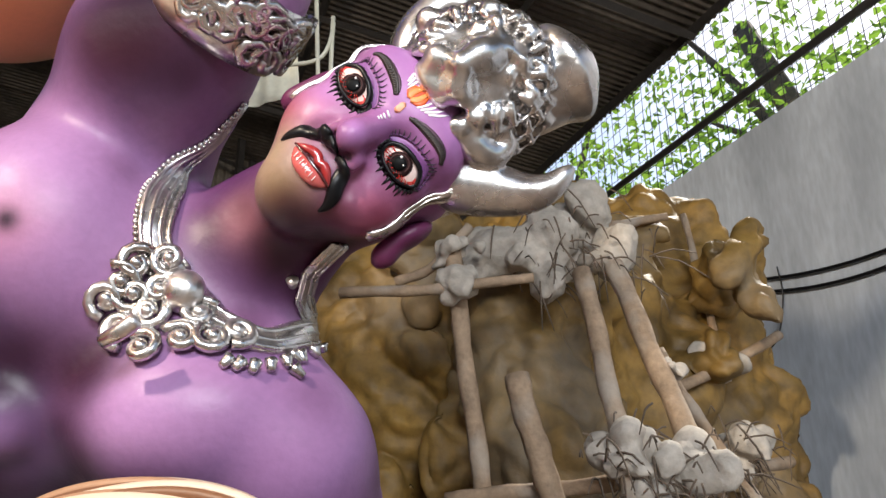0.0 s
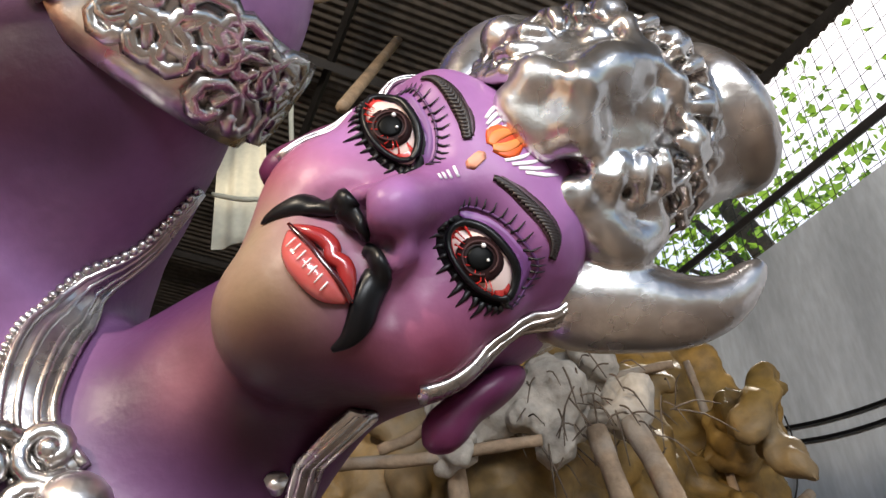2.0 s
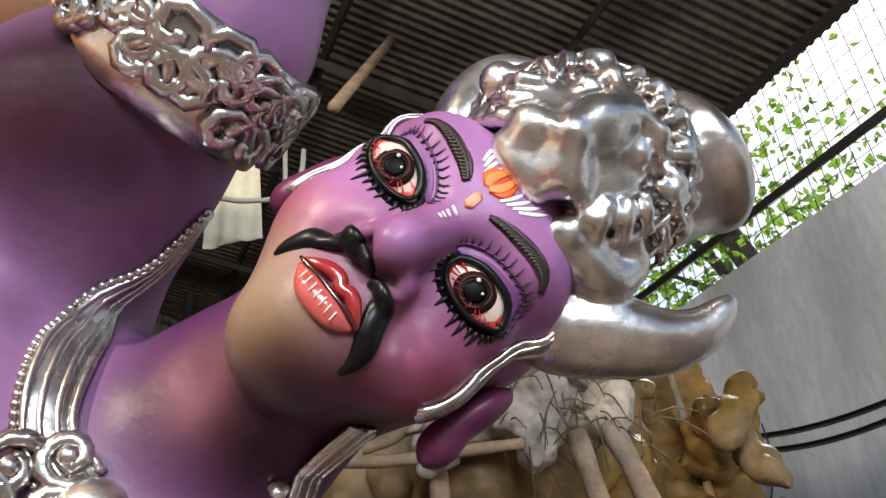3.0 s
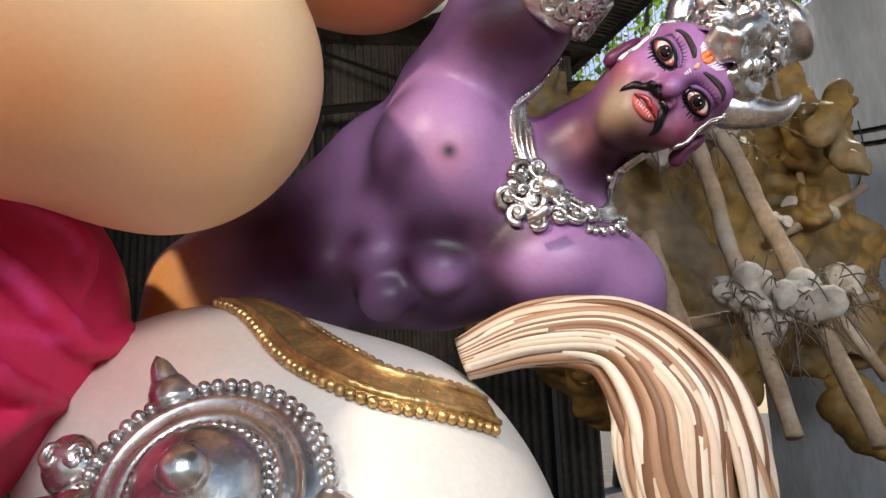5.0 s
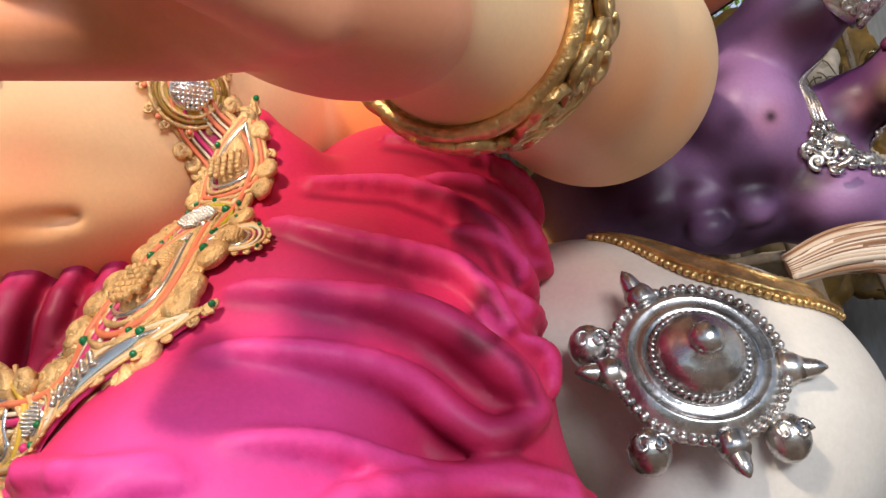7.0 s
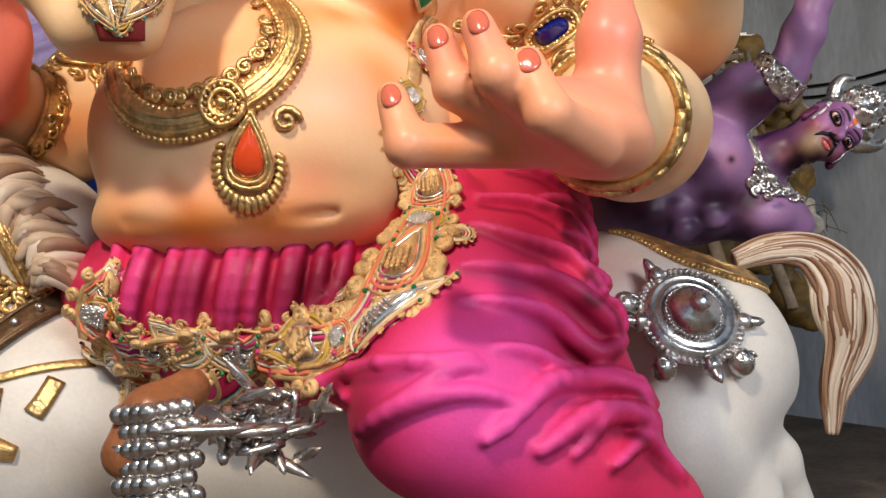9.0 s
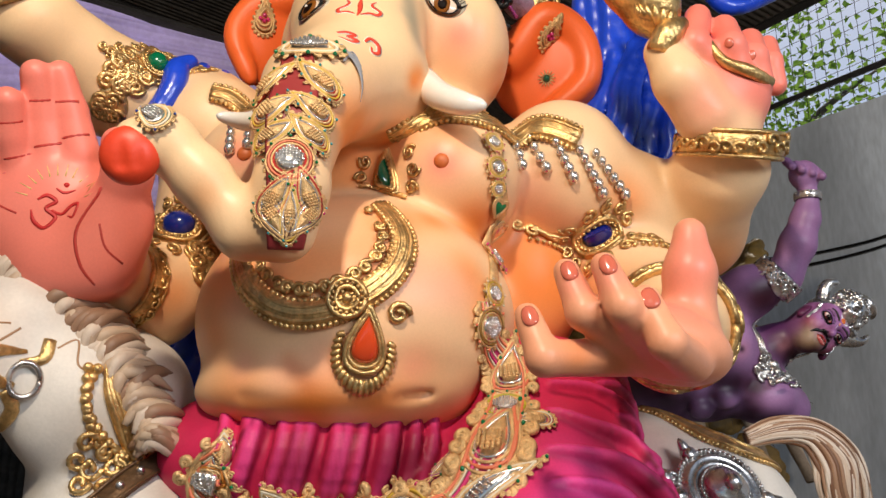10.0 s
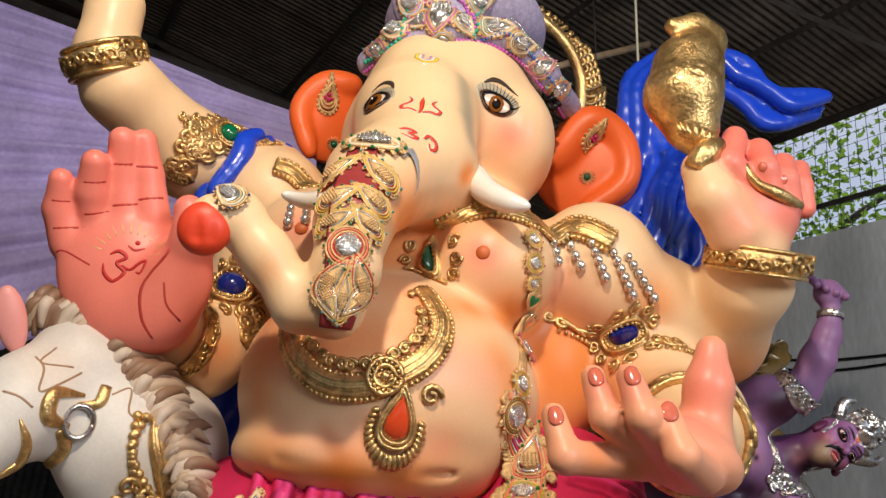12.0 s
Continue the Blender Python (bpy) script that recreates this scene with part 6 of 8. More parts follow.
stroke(HT, h, [(-3.458, 0.350, 1.621, 0.004), (-3.461, 0.350, 1.554, 0.018), (-3.512, 0.350, 1.493, 0.019)], M_GOLD, lift=0.004, flat=0.5, sides=8)
beads(HT, h, [(-3.114, 0.450, 1.820), (-3.136, 0.420, 1.744), (-3.125, 0.420, 1.645), (-3.072, 0.420, 1.533)], 0.034, 0.021, M_GOLD, lift=0.008)
harness = HT.object("bridle", label="raised gold scrolls and beads of the horse's bridle", category="bridle")
RB = Build()
rc, rn = h.snap(h.face([(-3.329, 0.380, 1.768)]), 0.012)
B = frame_of(rn[0])
RB.tube([(*(rc[0] + B @ np.array((0.048 * math.cos(a), 0.058 * math.sin(a), 0.0))), 0.011) for a in np.linspace(0, 6.2832, 25)], M_SILVER, sides=8, steps=1)
RB.object("bridle_ring", harness, label="silver ring")
stroke_b = Build()
relief_band(stroke_b, h, [(-3.099, 0.500, 1.826, 0.021), (-3.056, 0.480, 1.735, 0.055), (-3.002, 0.480, 1.618, 0.058), (-2.940, 0.480, 1.504, 0.054)], 0.05, M_GOLD, ridges=(-0.8, -0.3, 0.2, 0.7), bead_at=(), lift=0.01)
stroke_b.object("crest_plate", harness, label="ribbed bronze-gold plate")
# breast collar: dark bronze strip with silver studs
bc = Build()
BRN = mat("dark_bronze_paint", (0.16, 0.09, 0.045), rough=0.4, metal=0.6, var=0.35, scale=12, bump=0.4)
relief_band(bc, h, [(-3.236, 0.400, 1.236, 0.046), (-3.096, 0.420, 1.325, 0.047), (-2.986, 0.440, 1.419, 0.047), (-2.896, 0.480, 1.498, 0.041)], 0.05, BRN, ridges=(-0.85, 0.85), bead_at=(), lift=0.015)
beads(bc, h, [(-3.170, 0.400, 1.277), (-3.029, 0.420, 1.376), (-2.906, 0.460, 1.480)], 0.085, 0.016, M_SILVER, lift=0.035)
bco = bc.object("breast_collar", label="dark bronze breast strap with silver studs on the horse", category="harness")
sc = Build()
random.seed(5)
for px in ((-3.121, 0.420, 1.567), (-3.059, 0.420, 1.530), (-3.101, 0.420, 1.477), (-3.023, 0.420, 1.466), (-3.121, 0.410, 1.424), (-3.047, 0.420, 1.413), (-3.141, 0.410, 1.514), (-3.002, 0.430, 1.510)):
    q, nn = h.snap(h.face([px]), 0.012)
    B = frame_of(nn[0])
    sg = random.choice((-1, 1))
    Build().tube([(*(q[0] + B @ np.array((0.04 * (1 - a / 9) * math.cos(sg * a), 0.04 * (1 - a / 9) * math.sin(sg * a), 0.004))), 0.011) for a in np.linspace(0, 7, 14)], M_GOLD, sides=6, steps=1).object("scroll", bco, label="gold scroll relief")
beads(sc, h, [(-3.152, 0.450, 1.828), (-3.140, 0.420, 1.695), (-3.088, 0.420, 1.603), (-3.006, 0.440, 1.510)], 0.036, 0.019, M_GOLD, lift=0.01)
tagged(sc.object("bead_row", bco, label="row of gold beads"), kind="stuff")
gs = Build()
stroke(gs, h, [(-3.200, 0.400, 1.183, 0.018), (-3.034, 0.400, 1.246, 0.016), (-2.905, 0.420, 1.274, 0.016), (-2.777, 0.460, 1.281, 0.015)], M_GOLD, lift=0.006, flat=0.3)
stroke(gs, h, [(-2.862, 0.400, 1.239, 0.029), (-2.888, 0.380, 1.182, 0.030), (-2.918, 0.380, 1.136, 0.032)], M_GOLD, lift=0.006, flat=0.25)
stroke(gs, h, [(-3.033, 0.380, 1.222, 0.028), (-3.039, 0.360, 1.147, 0.030), (-3.054, 0.360, 1.080, 0.031)], M_GOLD, lift=0.006, flat=0.25)
stroke(gs, h, [(-3.136, 0.340, 1.104, 0.034), (-3.036, 0.340, 1.058, 0.038), (-2.953, 0.340, 1.029, 0.024)], M_GOLD, lift=0.008, flat=0.4)
gs.object("gold_strap", label="flat gold straps with hanging tabs on the white flank", category="harness")
# gold crupper band with beaded edges
h.front = (-0.46, -0.64, 1.44)
cr = Build()
relief_band(cr, h, [(-0.937, 1.050, 1.697, 0.038), (-0.826, 0.980, 1.633, 0.053), (-0.706, 0.900, 1.550, 0.056), (-0.591, 0.840, 1.493, 0.053), (-0.487, 0.840, 1.463, 0.050), (-0.379, 0.900, 1.459, 0.048)], 0.055, M_GOLD, ridges=(-0.62, 0.62), bead_at=(-0.95, 0.95), bead_r=0.2, lift=0.004, thick=0.3)
cr.object("crupper_band", label="gold-painted rump band with beaded edges", category="harness")
# turned silver boss with feet
AX = np.array((0.076, -0.87, 0.48))
SC = np.array((-0.782, 0.519, 1.393)) - AX / np.linalg.norm(AX) * 0.118
bs = Build()
bs.turned(SC, AX, [(0.175, -0.03), (0.182, 0.0), (0.178, 0.012), (0.160, 0.020), (0.150, 0.034), (0.142, 0.034), (0.132, 0.026), (0.122, 0.036), (0.112, 0.036), (0.104, 0.030), (0.098, 0.034)], M_SILVER, seg=64)
bso = bs.object("silver_boss", label="turned silver-painted boss with a domed centre on the rump", category="ornament")
BB = frame_of(AX)
for nm, rr, hh, cnt, br in (("bead_ring", 0.180, 0.012, 54, 0.011), ("inner_rope", 0.103, 0.036, 44, 0.008)):
    b = Build()
    for i in range(cnt):
        a = 6.2832 * i / cnt
        p = SC + BB @ np.array((rr * math.cos(a), rr * math.sin(a), hh))
        if nm == "inner_rope":
            q = SC + BB @ np.array((rr * 0.93 * math.cos(a + 0.16), rr * 0.93 * math.sin(a + 0.16), hh + 0.005))
            b.tube([(*p, br * 0.8), (*q, br * 0.8)], M_SILVER, sides=6, steps=2)
        else:
            b.ball(p, (br,) * 3, M_SILVER)
    tagged(b.object(nm, bso), kind="stuff")
Build().turned(SC, AX, [(0.098, 0.03), (0.094, 0.05), (0.082, 0.072), (0.062, 0.090), (0.038, 0.100), (0.036, 0.104)] + [(0.036 * math.cos(a), 0.104 + 0.034 * math.sin(a)) for a in np.linspace(0.2, 1.56, 7)], M_SILVER, seg=48).object("dome", bso, label="polished silver dome with a knob")
for i, (px, spike) in enumerate((((-1.028, 0.620, 1.406), 0), ((-0.932, 0.560, 1.141), 0), ((-0.647, 0.600, 1.158), 0), ((-1.079, 0.620, 1.310), 1), ((-0.753, 0.560, 1.090), 1), ((-0.581, 0.640, 1.297), 1), ((-0.906, 0.700, 1.535), 1))):
    b = Build()
    out = np.array(px) - SC
    out -= AX * out.dot(AX) / AX.dot(AX)
    out /= np.linalg.norm(out)
    nn = [AX / np.linalg.norm(AX)]
    st_p = SC + out * 0.165
    q = [SC + out * 0.225 - nn[0] * 0.012]
    if spike:
        b.tube([(*st_p, 0.034), (*(st_p + out * 0.03), 0.036), (*(st_p + out * 0.034), 0.028), (*(st_p + out * 0.075 + nn[0] * 0.015), 0.017), (*(st_p + out * 0.095 + nn[0] * 0.02), 0.003)], M_SILVER, sides=12, steps=3)
        b.object("spike", bso)
    else:
        b.ball(q[0], (0.045, 0.04, 0.05), M_SILVER, seg=14, rings=9)
        Bq = frame_of(nn[0])
        for s in (-1, 1):
            b.tube([(*(q[0] + Bq @ np.array((s * 0.018 + 0.02 * (1 - a / 9) * math.cos(s * a), 0.025 * (1 - a / 9) * math.sin(a), 0.036))), 0.006) for a in np.linspace(0, 7, 12)], M_SILVER, sides=5, steps=1)
        b.object("foot", bso)

# ---------------------------------------------------------------- the elephant-headed statue's face and marks
M_THREAD = mat("gold_thread", (0.8, 0.52, 0.24), rough=0.42, metal=0.4, var=0.3, scale=30, bump=0.5, bscale=220)
M_PEARL = mat("silver_bead", (0.75, 0.72, 0.68), rough=0.2, metal=0.85, var=0.1)
GOLDC, CORAL, FUCHSIA, IVORY, EMER, TEAL = (0.6, 0.38, 0.05), (0.75, 0.2, 0.1), (0.6, 0.03, 0.16), (0.75, 0.66, 0.5), (0.0, 0.16, 0.05), (0.02, 0.3, 0.33)


random.seed(31)
# eyes
for c, s, w in (((-1.885, 0.570, 3.367), 1, 0.085), ((-2.442, 0.680, 3.358), -1, 0.062)):
    p = Patch(g, c, up=(0.10, 0, 1))
    hgt = 0.048
    alm = [(w * math.cos(a), hgt * (math.sin(a) if math.sin(a) > 0 else 0.75 * math.sin(a)) - 0.2 * hgt * s * math.cos(a)) for a in np.linspace(0, 6.2832, 29)[:-1]]
    p.pad(st, [(q[0] * 1.45, q[1] * 1.7 + 0.012) for q in alm], M_MATTE, (0.45, 0.38, 0.28), lift=0.0012, dome=0.002)
    p.pad(st, [(q[0] * 1.2, q[1] * 1.3) for q in alm], M_MATTE, (0.12, 0.05, 0.02), lift=0.002, dome=0.008)
    p.pad(st, alm, M_GLOSS, (0.78, 0.62, 0.5), lift=0.006, dome=0.012)
    p.pad(st, oval(0.041, 0.041), M_EYE, (0.22, 0.075, 0.012), lift=0.016, dome=0.004)
    p.pad(st, oval(0.024, 0.024), M_EYE, (0.01, 0.004, 0.002), lift=0.0195, dome=0.003)
    # pale dot: the eye's glint, put in as colour
    p.dots(st, [(-0.012, 0.014)], 0.006, M_GLOSS, (0.95, 0.9, 0.85), lift=0.021)
    p.cord(st, [(x, y, 0.0075 if y > 0 else 0.004) for x, y in alm + [alm[0]]], M_BLACK, lift=0.012)
    p.cord(st, [(s * w, 0.0, 0.008), (s * w * 1.25, -0.004, 0.005), (s * w * 1.5, 0.012, 0.001)], M_BLACK, lift=0.006, steps=3)
    for i in range(14):
        a = 0.25 + 2.6 * i / 13
        x, y = w * 1.08 * math.cos(a), hgt * 1.25 * math.sin(a)
        p.cord(st, [(x, y, 0.0022), (x * 1.16, y * 1.3 + 0.006, 0.0014), (x * 1.28, y * 1.5 + 0.016, 0.0005)], M_BLACK, lift=0.004, sides=4)
    p.cord(st, [(-s * w * 0.95, 0.085, 0.005), (-s * w * 0.4, 0.12, 0.013), (s * w * 0.4, 0.125, 0.012), (s * w * 1.2, 0.085, 0.003)], M_MATTE, (0.05, 0.03, 0.018), lift=0.001, flat=0.15, steps=5)
# forehead marks in red, yellow and white
VERM, YEL, OFFW = (0.72, 0.06, 0.03), (0.8, 0.6, 0.04), (0.85, 0.8, 0.7)
p = Patch(g, (-2.238, 0.500, 3.281), up=(0.09, 0, 1))
for s in (-1, 1):
    p.cord(st, [(0.012 * s, -0.05, 0.007), (0.045 * s, -0.03, 0.012), (0.075 * s, -0.03, 0.013), (0.085 * s, 0.0, 0.012), (0.055 * s, 0.02, 0.011), (0.045 * s, 0.045, 0.009), (0.062 * s, 0.075, 0.003)], M_MATTE, OFFW, flat=0.15, steps=4, lift=0.0)
    p.cord(st, [(0.012 * s, -0.05, 0.004), (0.045 * s, -0.03, 0.008), (0.075 * s, -0.03, 0.009), (0.085 * s, 0.0, 0.008), (0.055 * s, 0.02, 0.007), (0.045 * s, 0.045, 0.006), (0.062 * s, 0.075, 0.001)], M_MATTE, VERM, flat=0.2, steps=4, lift=0.0012)
p.cord(st, [(0, -0.065, 0.003), (0.004, -0.02, 0.009), (0, 0.03, 0.011), (0, 0.075, 0.002)], M_MATTE, VERM, flat=0.2, steps=4, lift=0.0014)
p2 = Patch(g, (-2.235, 0.450, 3.110), up=(0.09, 0, 1))
for pts in (((-0.085, 0.022, 0.006), (-0.05, 0.035, 0.008), (-0.015, 0.02, 0.008), (-0.045, 0.0, 0.007), (-0.01, -0.012, 0.008), (-0.04, -0.034, 0.007), (-0.085, -0.02, 0.003)), ((0.02, 0.0, 0.005), (0.045, 0.03, 0.008), (0.08, 0.01, 0.009), (0.08, -0.03, 0.008), (0.05, -0.04, 0.006), (0.045, -0.015, 0.004))):
    p2.cord(st, [(x, y, r * 1.8) for x, y, r in pts], M_MATTE, OFFW, flat=0.12, steps=5, lift=0.0)
    p2.cord(st, [(x, y, r * 1.15) for x, y, r in pts], M_MATTE, VERM, flat=0.2, steps=5, lift=0.0012)
p3 = Patch(g, (-2.231, 0.620, 3.593), up=(0.09, 0, 1))
for off, col, r in ((0.045, YEL, 0.009), (0.03, OFFW, 0.007), (0.015, (0.5, 0.3, 0.5), 0.006)):
    p3.cord(st, [(-off, 0.06, r), (-off * 0.95, 0.0, r), (0, -off * 0.9, r), (off * 0.95, 0.0, r), (off * 1.1, 0.06, r)], M_MATTE, col, flat=0.2, steps=5, lift=0.0008)
p3.dots(st, [(0, -0.068)], 0.010, M_MATTE, OFFW, lift=-0.004)
# tusks, nostril, toenail-like finger nails, palm mark
st.tube([(-1.973, 0.520, 2.980, 0.065), (-1.920, 0.380, 2.858, 0.057), (-1.845, 0.280, 2.785, 0.046), (-1.783, 0.240, 2.764, 0.025), (-1.769, 0.240, 2.764, 0.007)], M_GLOSS, (0.82, 0.79, 0.72), sides=16, steps=5)
st.tube([(-2.549, 0.420, 2.760, 0.047), (-2.640, 0.320, 2.695, 0.036), (-2.717, 0.260, 2.685, 0.020), (-2.738, 0.250, 2.687, 0.004)], M_GLOSS, (0.82, 0.79, 0.72), sides=14, steps=5)
nz = Clay()
nz.ell((-2.920, -0.100, 2.400), (0.088, 0.05, 0.092), (0.75, 0.06, 0.02), rot=(10, 10, 10), k=0.02)
for q in ((-2.933, -0.155, 2.354), (-2.880, -0.155, 2.358)):
    nz.groove([(*np.array(q), 0.026), (*(np.array(q) + np.array((0.0, -0.005, 0.06))), 0.010)], k=0.012)
st.skin(nz, 0.007, M_SKIN)
NAILC = (0.64, 0.15, 0.09)
for q, w in (((-1.783, -0.386, 1.884), .038), ((-1.676, -0.412, 2.004), .038), ((-1.594, -0.489, 2.006), .038), ((-1.496, -0.518, 1.913), .038), ((-0.755, 0.280, 3.100), .026), ((-0.653, 0.300, 3.062), .026), ((-0.924, 0.320, 3.181), .02)):
    Patch(g, q).pad(st, oval(w * 0.72, w * 0.85, 16), M_GLOSS, NAILC, lift=0.002, dome=0.004)
pm = Patch(g, (-3.306, 0.450, 2.379), up=(0.09, 0, 1))
OMC = (0.55, 0.02, 0.02)
for pts in (((-0.075, 0.03, 0.004), (-0.045, 0.05, 0.008), (-0.01, 0.03, 0.008), (-0.04, 0.0, 0.007), (0.0, -0.03, 0.009), (-0.03, -0.075, 0.008), (-0.075, -0.05, 0.008), (-0.09, -0.01, 0.003)), ((-0.02, -0.005, 0.005), (0.02, -0.015, 0.007), (0.05, 0.02, 0.008), (0.085, 0.02, 0.008), (0.08, -0.03, 0.006), (0.05, -0.025, 0.003)), ((-0.02, 0.08, 0.003), (0.01, 0.068, 0.006), (0.045, 0.085, 0.003))):
    pm.cord(st, pts, M_MATTE, OMC, flat=0.2, steps=5, lift=0.001)
pm.dots(st, [(0.012, 0.10)], 0.011, M_MATTE, OMC, lift=-0.003)
for i in range(13):
    a = 0.2 + 2.75 * i / 12
    pm.cord(st, [(0.115 * math.cos(a), 0.02 + 0.115 * math.sin(a), 0.003), (0.165 * math.cos(a), 0.02 + 0.165 * math.sin(a), 0.001)], M_MATTE, (0.8, 0.55, 0.2), flat=0.2, lift=0.0005)
for pts in ([(-3.148, 0.400, 2.455, 0.007), (-3.215, 0.400, 2.309, 0.007), (-3.199, 0.400, 2.177, 0.006), (-3.154, 0.450, 2.104, 0.004)], [(-3.143, 0.400, 2.318, 0.004), (-3.115, 0.400, 2.231, 0.004), (-3.051, 0.400, 2.173, 0.004)], [(-3.628, 0.500, 2.399, 0.004), (-3.549, 0.450, 2.406, 0.004), (-3.432, 0.420, 2.355, 0.004)], [(-3.632, 0.420, 2.597, 0.004), (-3.551, 0.420, 2.601, 0.004)], [(-3.525, 0.400, 2.683, 0.004), (-3.440, 0.400, 2.695, 0.004)], [(-3.436, 0.400, 2.774, 0.005), (-3.349, 0.400, 2.782, 0.005)], [(-3.350, 0.420, 2.783, 0.005), (-3.261, 0.420, 2.788, 0.005)], [(-3.611, 0.450, 2.492, 0.004), (-3.498, 0.450, 2.514, 0.004)], [(-3.509, 0.450, 2.565, 0.004), (-3.416, 0.450, 2.590, 0.005)], [(-3.411, 0.450, 2.615, 0.005), (-3.315, 0.450, 2.635, 0.005)], [(-3.319, 0.450, 2.652, 0.005), (-3.223, 0.450, 2.672, 0.005)]):
    stroke(st, g, pts, M_MATTE, (0.5, 0.04, 0.03), flat=0.2)
for q in ((-1.917, 0.380, 2.592), (-2.680, 0.600, 2.672)):
    Patch(g, q).pad(st, oval(0.03, 0.03, 18), M_MATTE, (0.55, 0.13, 0.03), lift=0.001, dome=0.012)
# hair behind the cheek
for i in range(9):
    q = np.array((-1.549, 0.950, 3.674)) + np.array((0.03 * math.sin(i * 2), 0.02 * i, -0.035 * i))
    st.tube([(*(q + 0.035 * np.array((math.cos(a), 0.4 * math.sin(2 * a), math.sin(a))) * (1 - a / 12)), 0.016) for a in np.linspace(0, 7, 10)], M_BLACK, sides=6, steps=1)

# blue scarf of the statue, cast with it
bl = Clay()


def strands(A, B, n, r, seed, k=0.014):
    """Rope-like folds that run side by side between two curves."""
    random.seed(seed)
    a, b = glide(A, 5), glide(B, 5)
    for i in range(n):
        f = i / (n - 1)
        w = random.uniform(0, 6)
        pts = []
        for j in range(len(a)):
            q = a[j] * (1 - f) + b[j] * f
            q = q + np.array((0.018 * math.sin(j * 0.8 + w), 0.045 * math.cos(3.14 * 2.2 * f + w * 0.2) - 0.03 * math.sin(3.14 * f), 0.018 * math.cos(j * 0.7 + w)))
            pts.append((*q, r * (0.66 + 0.3 * math.sin(3.14 * (j + 1) / (len(a) + 1)))))
        bl.limb(pts, BLUE, k=k)
        # navy below each strand puts the groove's shade into the colour
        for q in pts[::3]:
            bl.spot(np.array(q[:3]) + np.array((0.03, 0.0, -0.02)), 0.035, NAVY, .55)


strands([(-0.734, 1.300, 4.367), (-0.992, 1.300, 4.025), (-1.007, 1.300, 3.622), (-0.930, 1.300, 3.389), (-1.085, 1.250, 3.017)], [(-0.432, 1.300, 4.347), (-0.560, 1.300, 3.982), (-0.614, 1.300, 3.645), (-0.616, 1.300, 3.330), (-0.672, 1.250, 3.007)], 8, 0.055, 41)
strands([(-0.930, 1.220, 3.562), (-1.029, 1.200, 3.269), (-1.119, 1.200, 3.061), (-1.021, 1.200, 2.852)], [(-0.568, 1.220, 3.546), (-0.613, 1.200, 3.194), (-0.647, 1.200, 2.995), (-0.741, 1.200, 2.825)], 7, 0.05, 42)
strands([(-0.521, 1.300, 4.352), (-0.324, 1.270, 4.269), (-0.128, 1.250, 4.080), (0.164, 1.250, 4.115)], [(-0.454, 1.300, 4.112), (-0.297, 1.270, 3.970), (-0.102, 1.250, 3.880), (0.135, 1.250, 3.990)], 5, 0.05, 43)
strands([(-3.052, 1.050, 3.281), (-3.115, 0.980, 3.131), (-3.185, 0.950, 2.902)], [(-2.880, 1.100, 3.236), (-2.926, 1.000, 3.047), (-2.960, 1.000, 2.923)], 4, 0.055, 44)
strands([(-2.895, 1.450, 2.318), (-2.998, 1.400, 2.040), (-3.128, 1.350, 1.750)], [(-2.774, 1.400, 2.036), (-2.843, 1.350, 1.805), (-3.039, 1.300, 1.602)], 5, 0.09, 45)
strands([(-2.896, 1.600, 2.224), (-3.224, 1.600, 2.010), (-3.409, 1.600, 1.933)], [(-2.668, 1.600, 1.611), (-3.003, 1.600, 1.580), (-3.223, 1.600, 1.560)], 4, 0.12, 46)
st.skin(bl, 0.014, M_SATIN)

# ---------------------------------------------------------------- gold mouldings on the statue
nb = Build()
relief_band(nb, g, [(-2.640, 0.350, 2.233, 0.032), (-2.598, 0.250, 2.090, 0.044), (-2.500, 0.180, 1.992, 0.049), (-2.381, 0.140, 1.966, 0.050), (-2.247, 0.140, 2.006, 0.050), (-2.120, 0.200, 2.110, 0.049), (-2.076, 0.280, 2.252, 0.046), (-2.156, 0.340, 2.391, 0.036)], 0.07, M_GOLD, ridges=(-0.55, -0.1, 0.35), bead_at=(-0.95, 0.8), bead_r=0.24, lift=0.008, thick=0.45, curls=17, curl_side=1, curl_r=0.5)
neck = nb.object("gold_necklace", label="broad gold moulded necklace with scrolled lower edge on the belly", category="necklace")
pn = Build()
pp = Patch(g, (-2.203, 0.140, 1.878), up=(0.1, 0, 1))
pp.pad(pn, drop(0.085, 0.115), M_GOLD, (0.5, 0.5, 0.5), lift=0.012, dome=0.02)
for s, r in ((1.0, 0.010), (0.82, 0.008)):
    pp.cord(pn, closed(drop(0.085, 0.115, s=s), r), M_GOLD, lift=0.024)
for i in range(22):
    a = -3.6 + 3.9 * i / 21 + 0.0
    x, y = 0.078 * math.cos(a), -0.03 + 0.105 * math.sin(a)
    pp.cord(pn, [(x, y, 0.011), (x * 1.2, y * 1.12 - 0.008, 0.013), (x * 1.38, y * 1.22 - 0.012, 0.005)], M_GOLD, lift=0.012, steps=2)
for s in (-1, 1):
    pp.cord(pn, spiral(0.10 * s, 0.10, 0.042, sg=s, th=0.011), M_GOLD, lift=0.012)
pco = pn.object("pendant", neck, label="drop-shaped gold pendant")
gm = Build()
pp.pad(gm, drop(0.056, 0.078), M_GLOSS, (0.72, 0.07, 0.015), lift=0.032, dome=0.02)
gm.object("gem", pco, label="glossy orange-red drop gem")
rz = Build()
pr = Patch(g, (-2.264, 0.140, 2.012))
for r, th in ((0.058, 0.011), (0.036, 0.009)):
    pr.cord(rz, closed(oval(r, r), th), M_GOLD, lift=0.036)
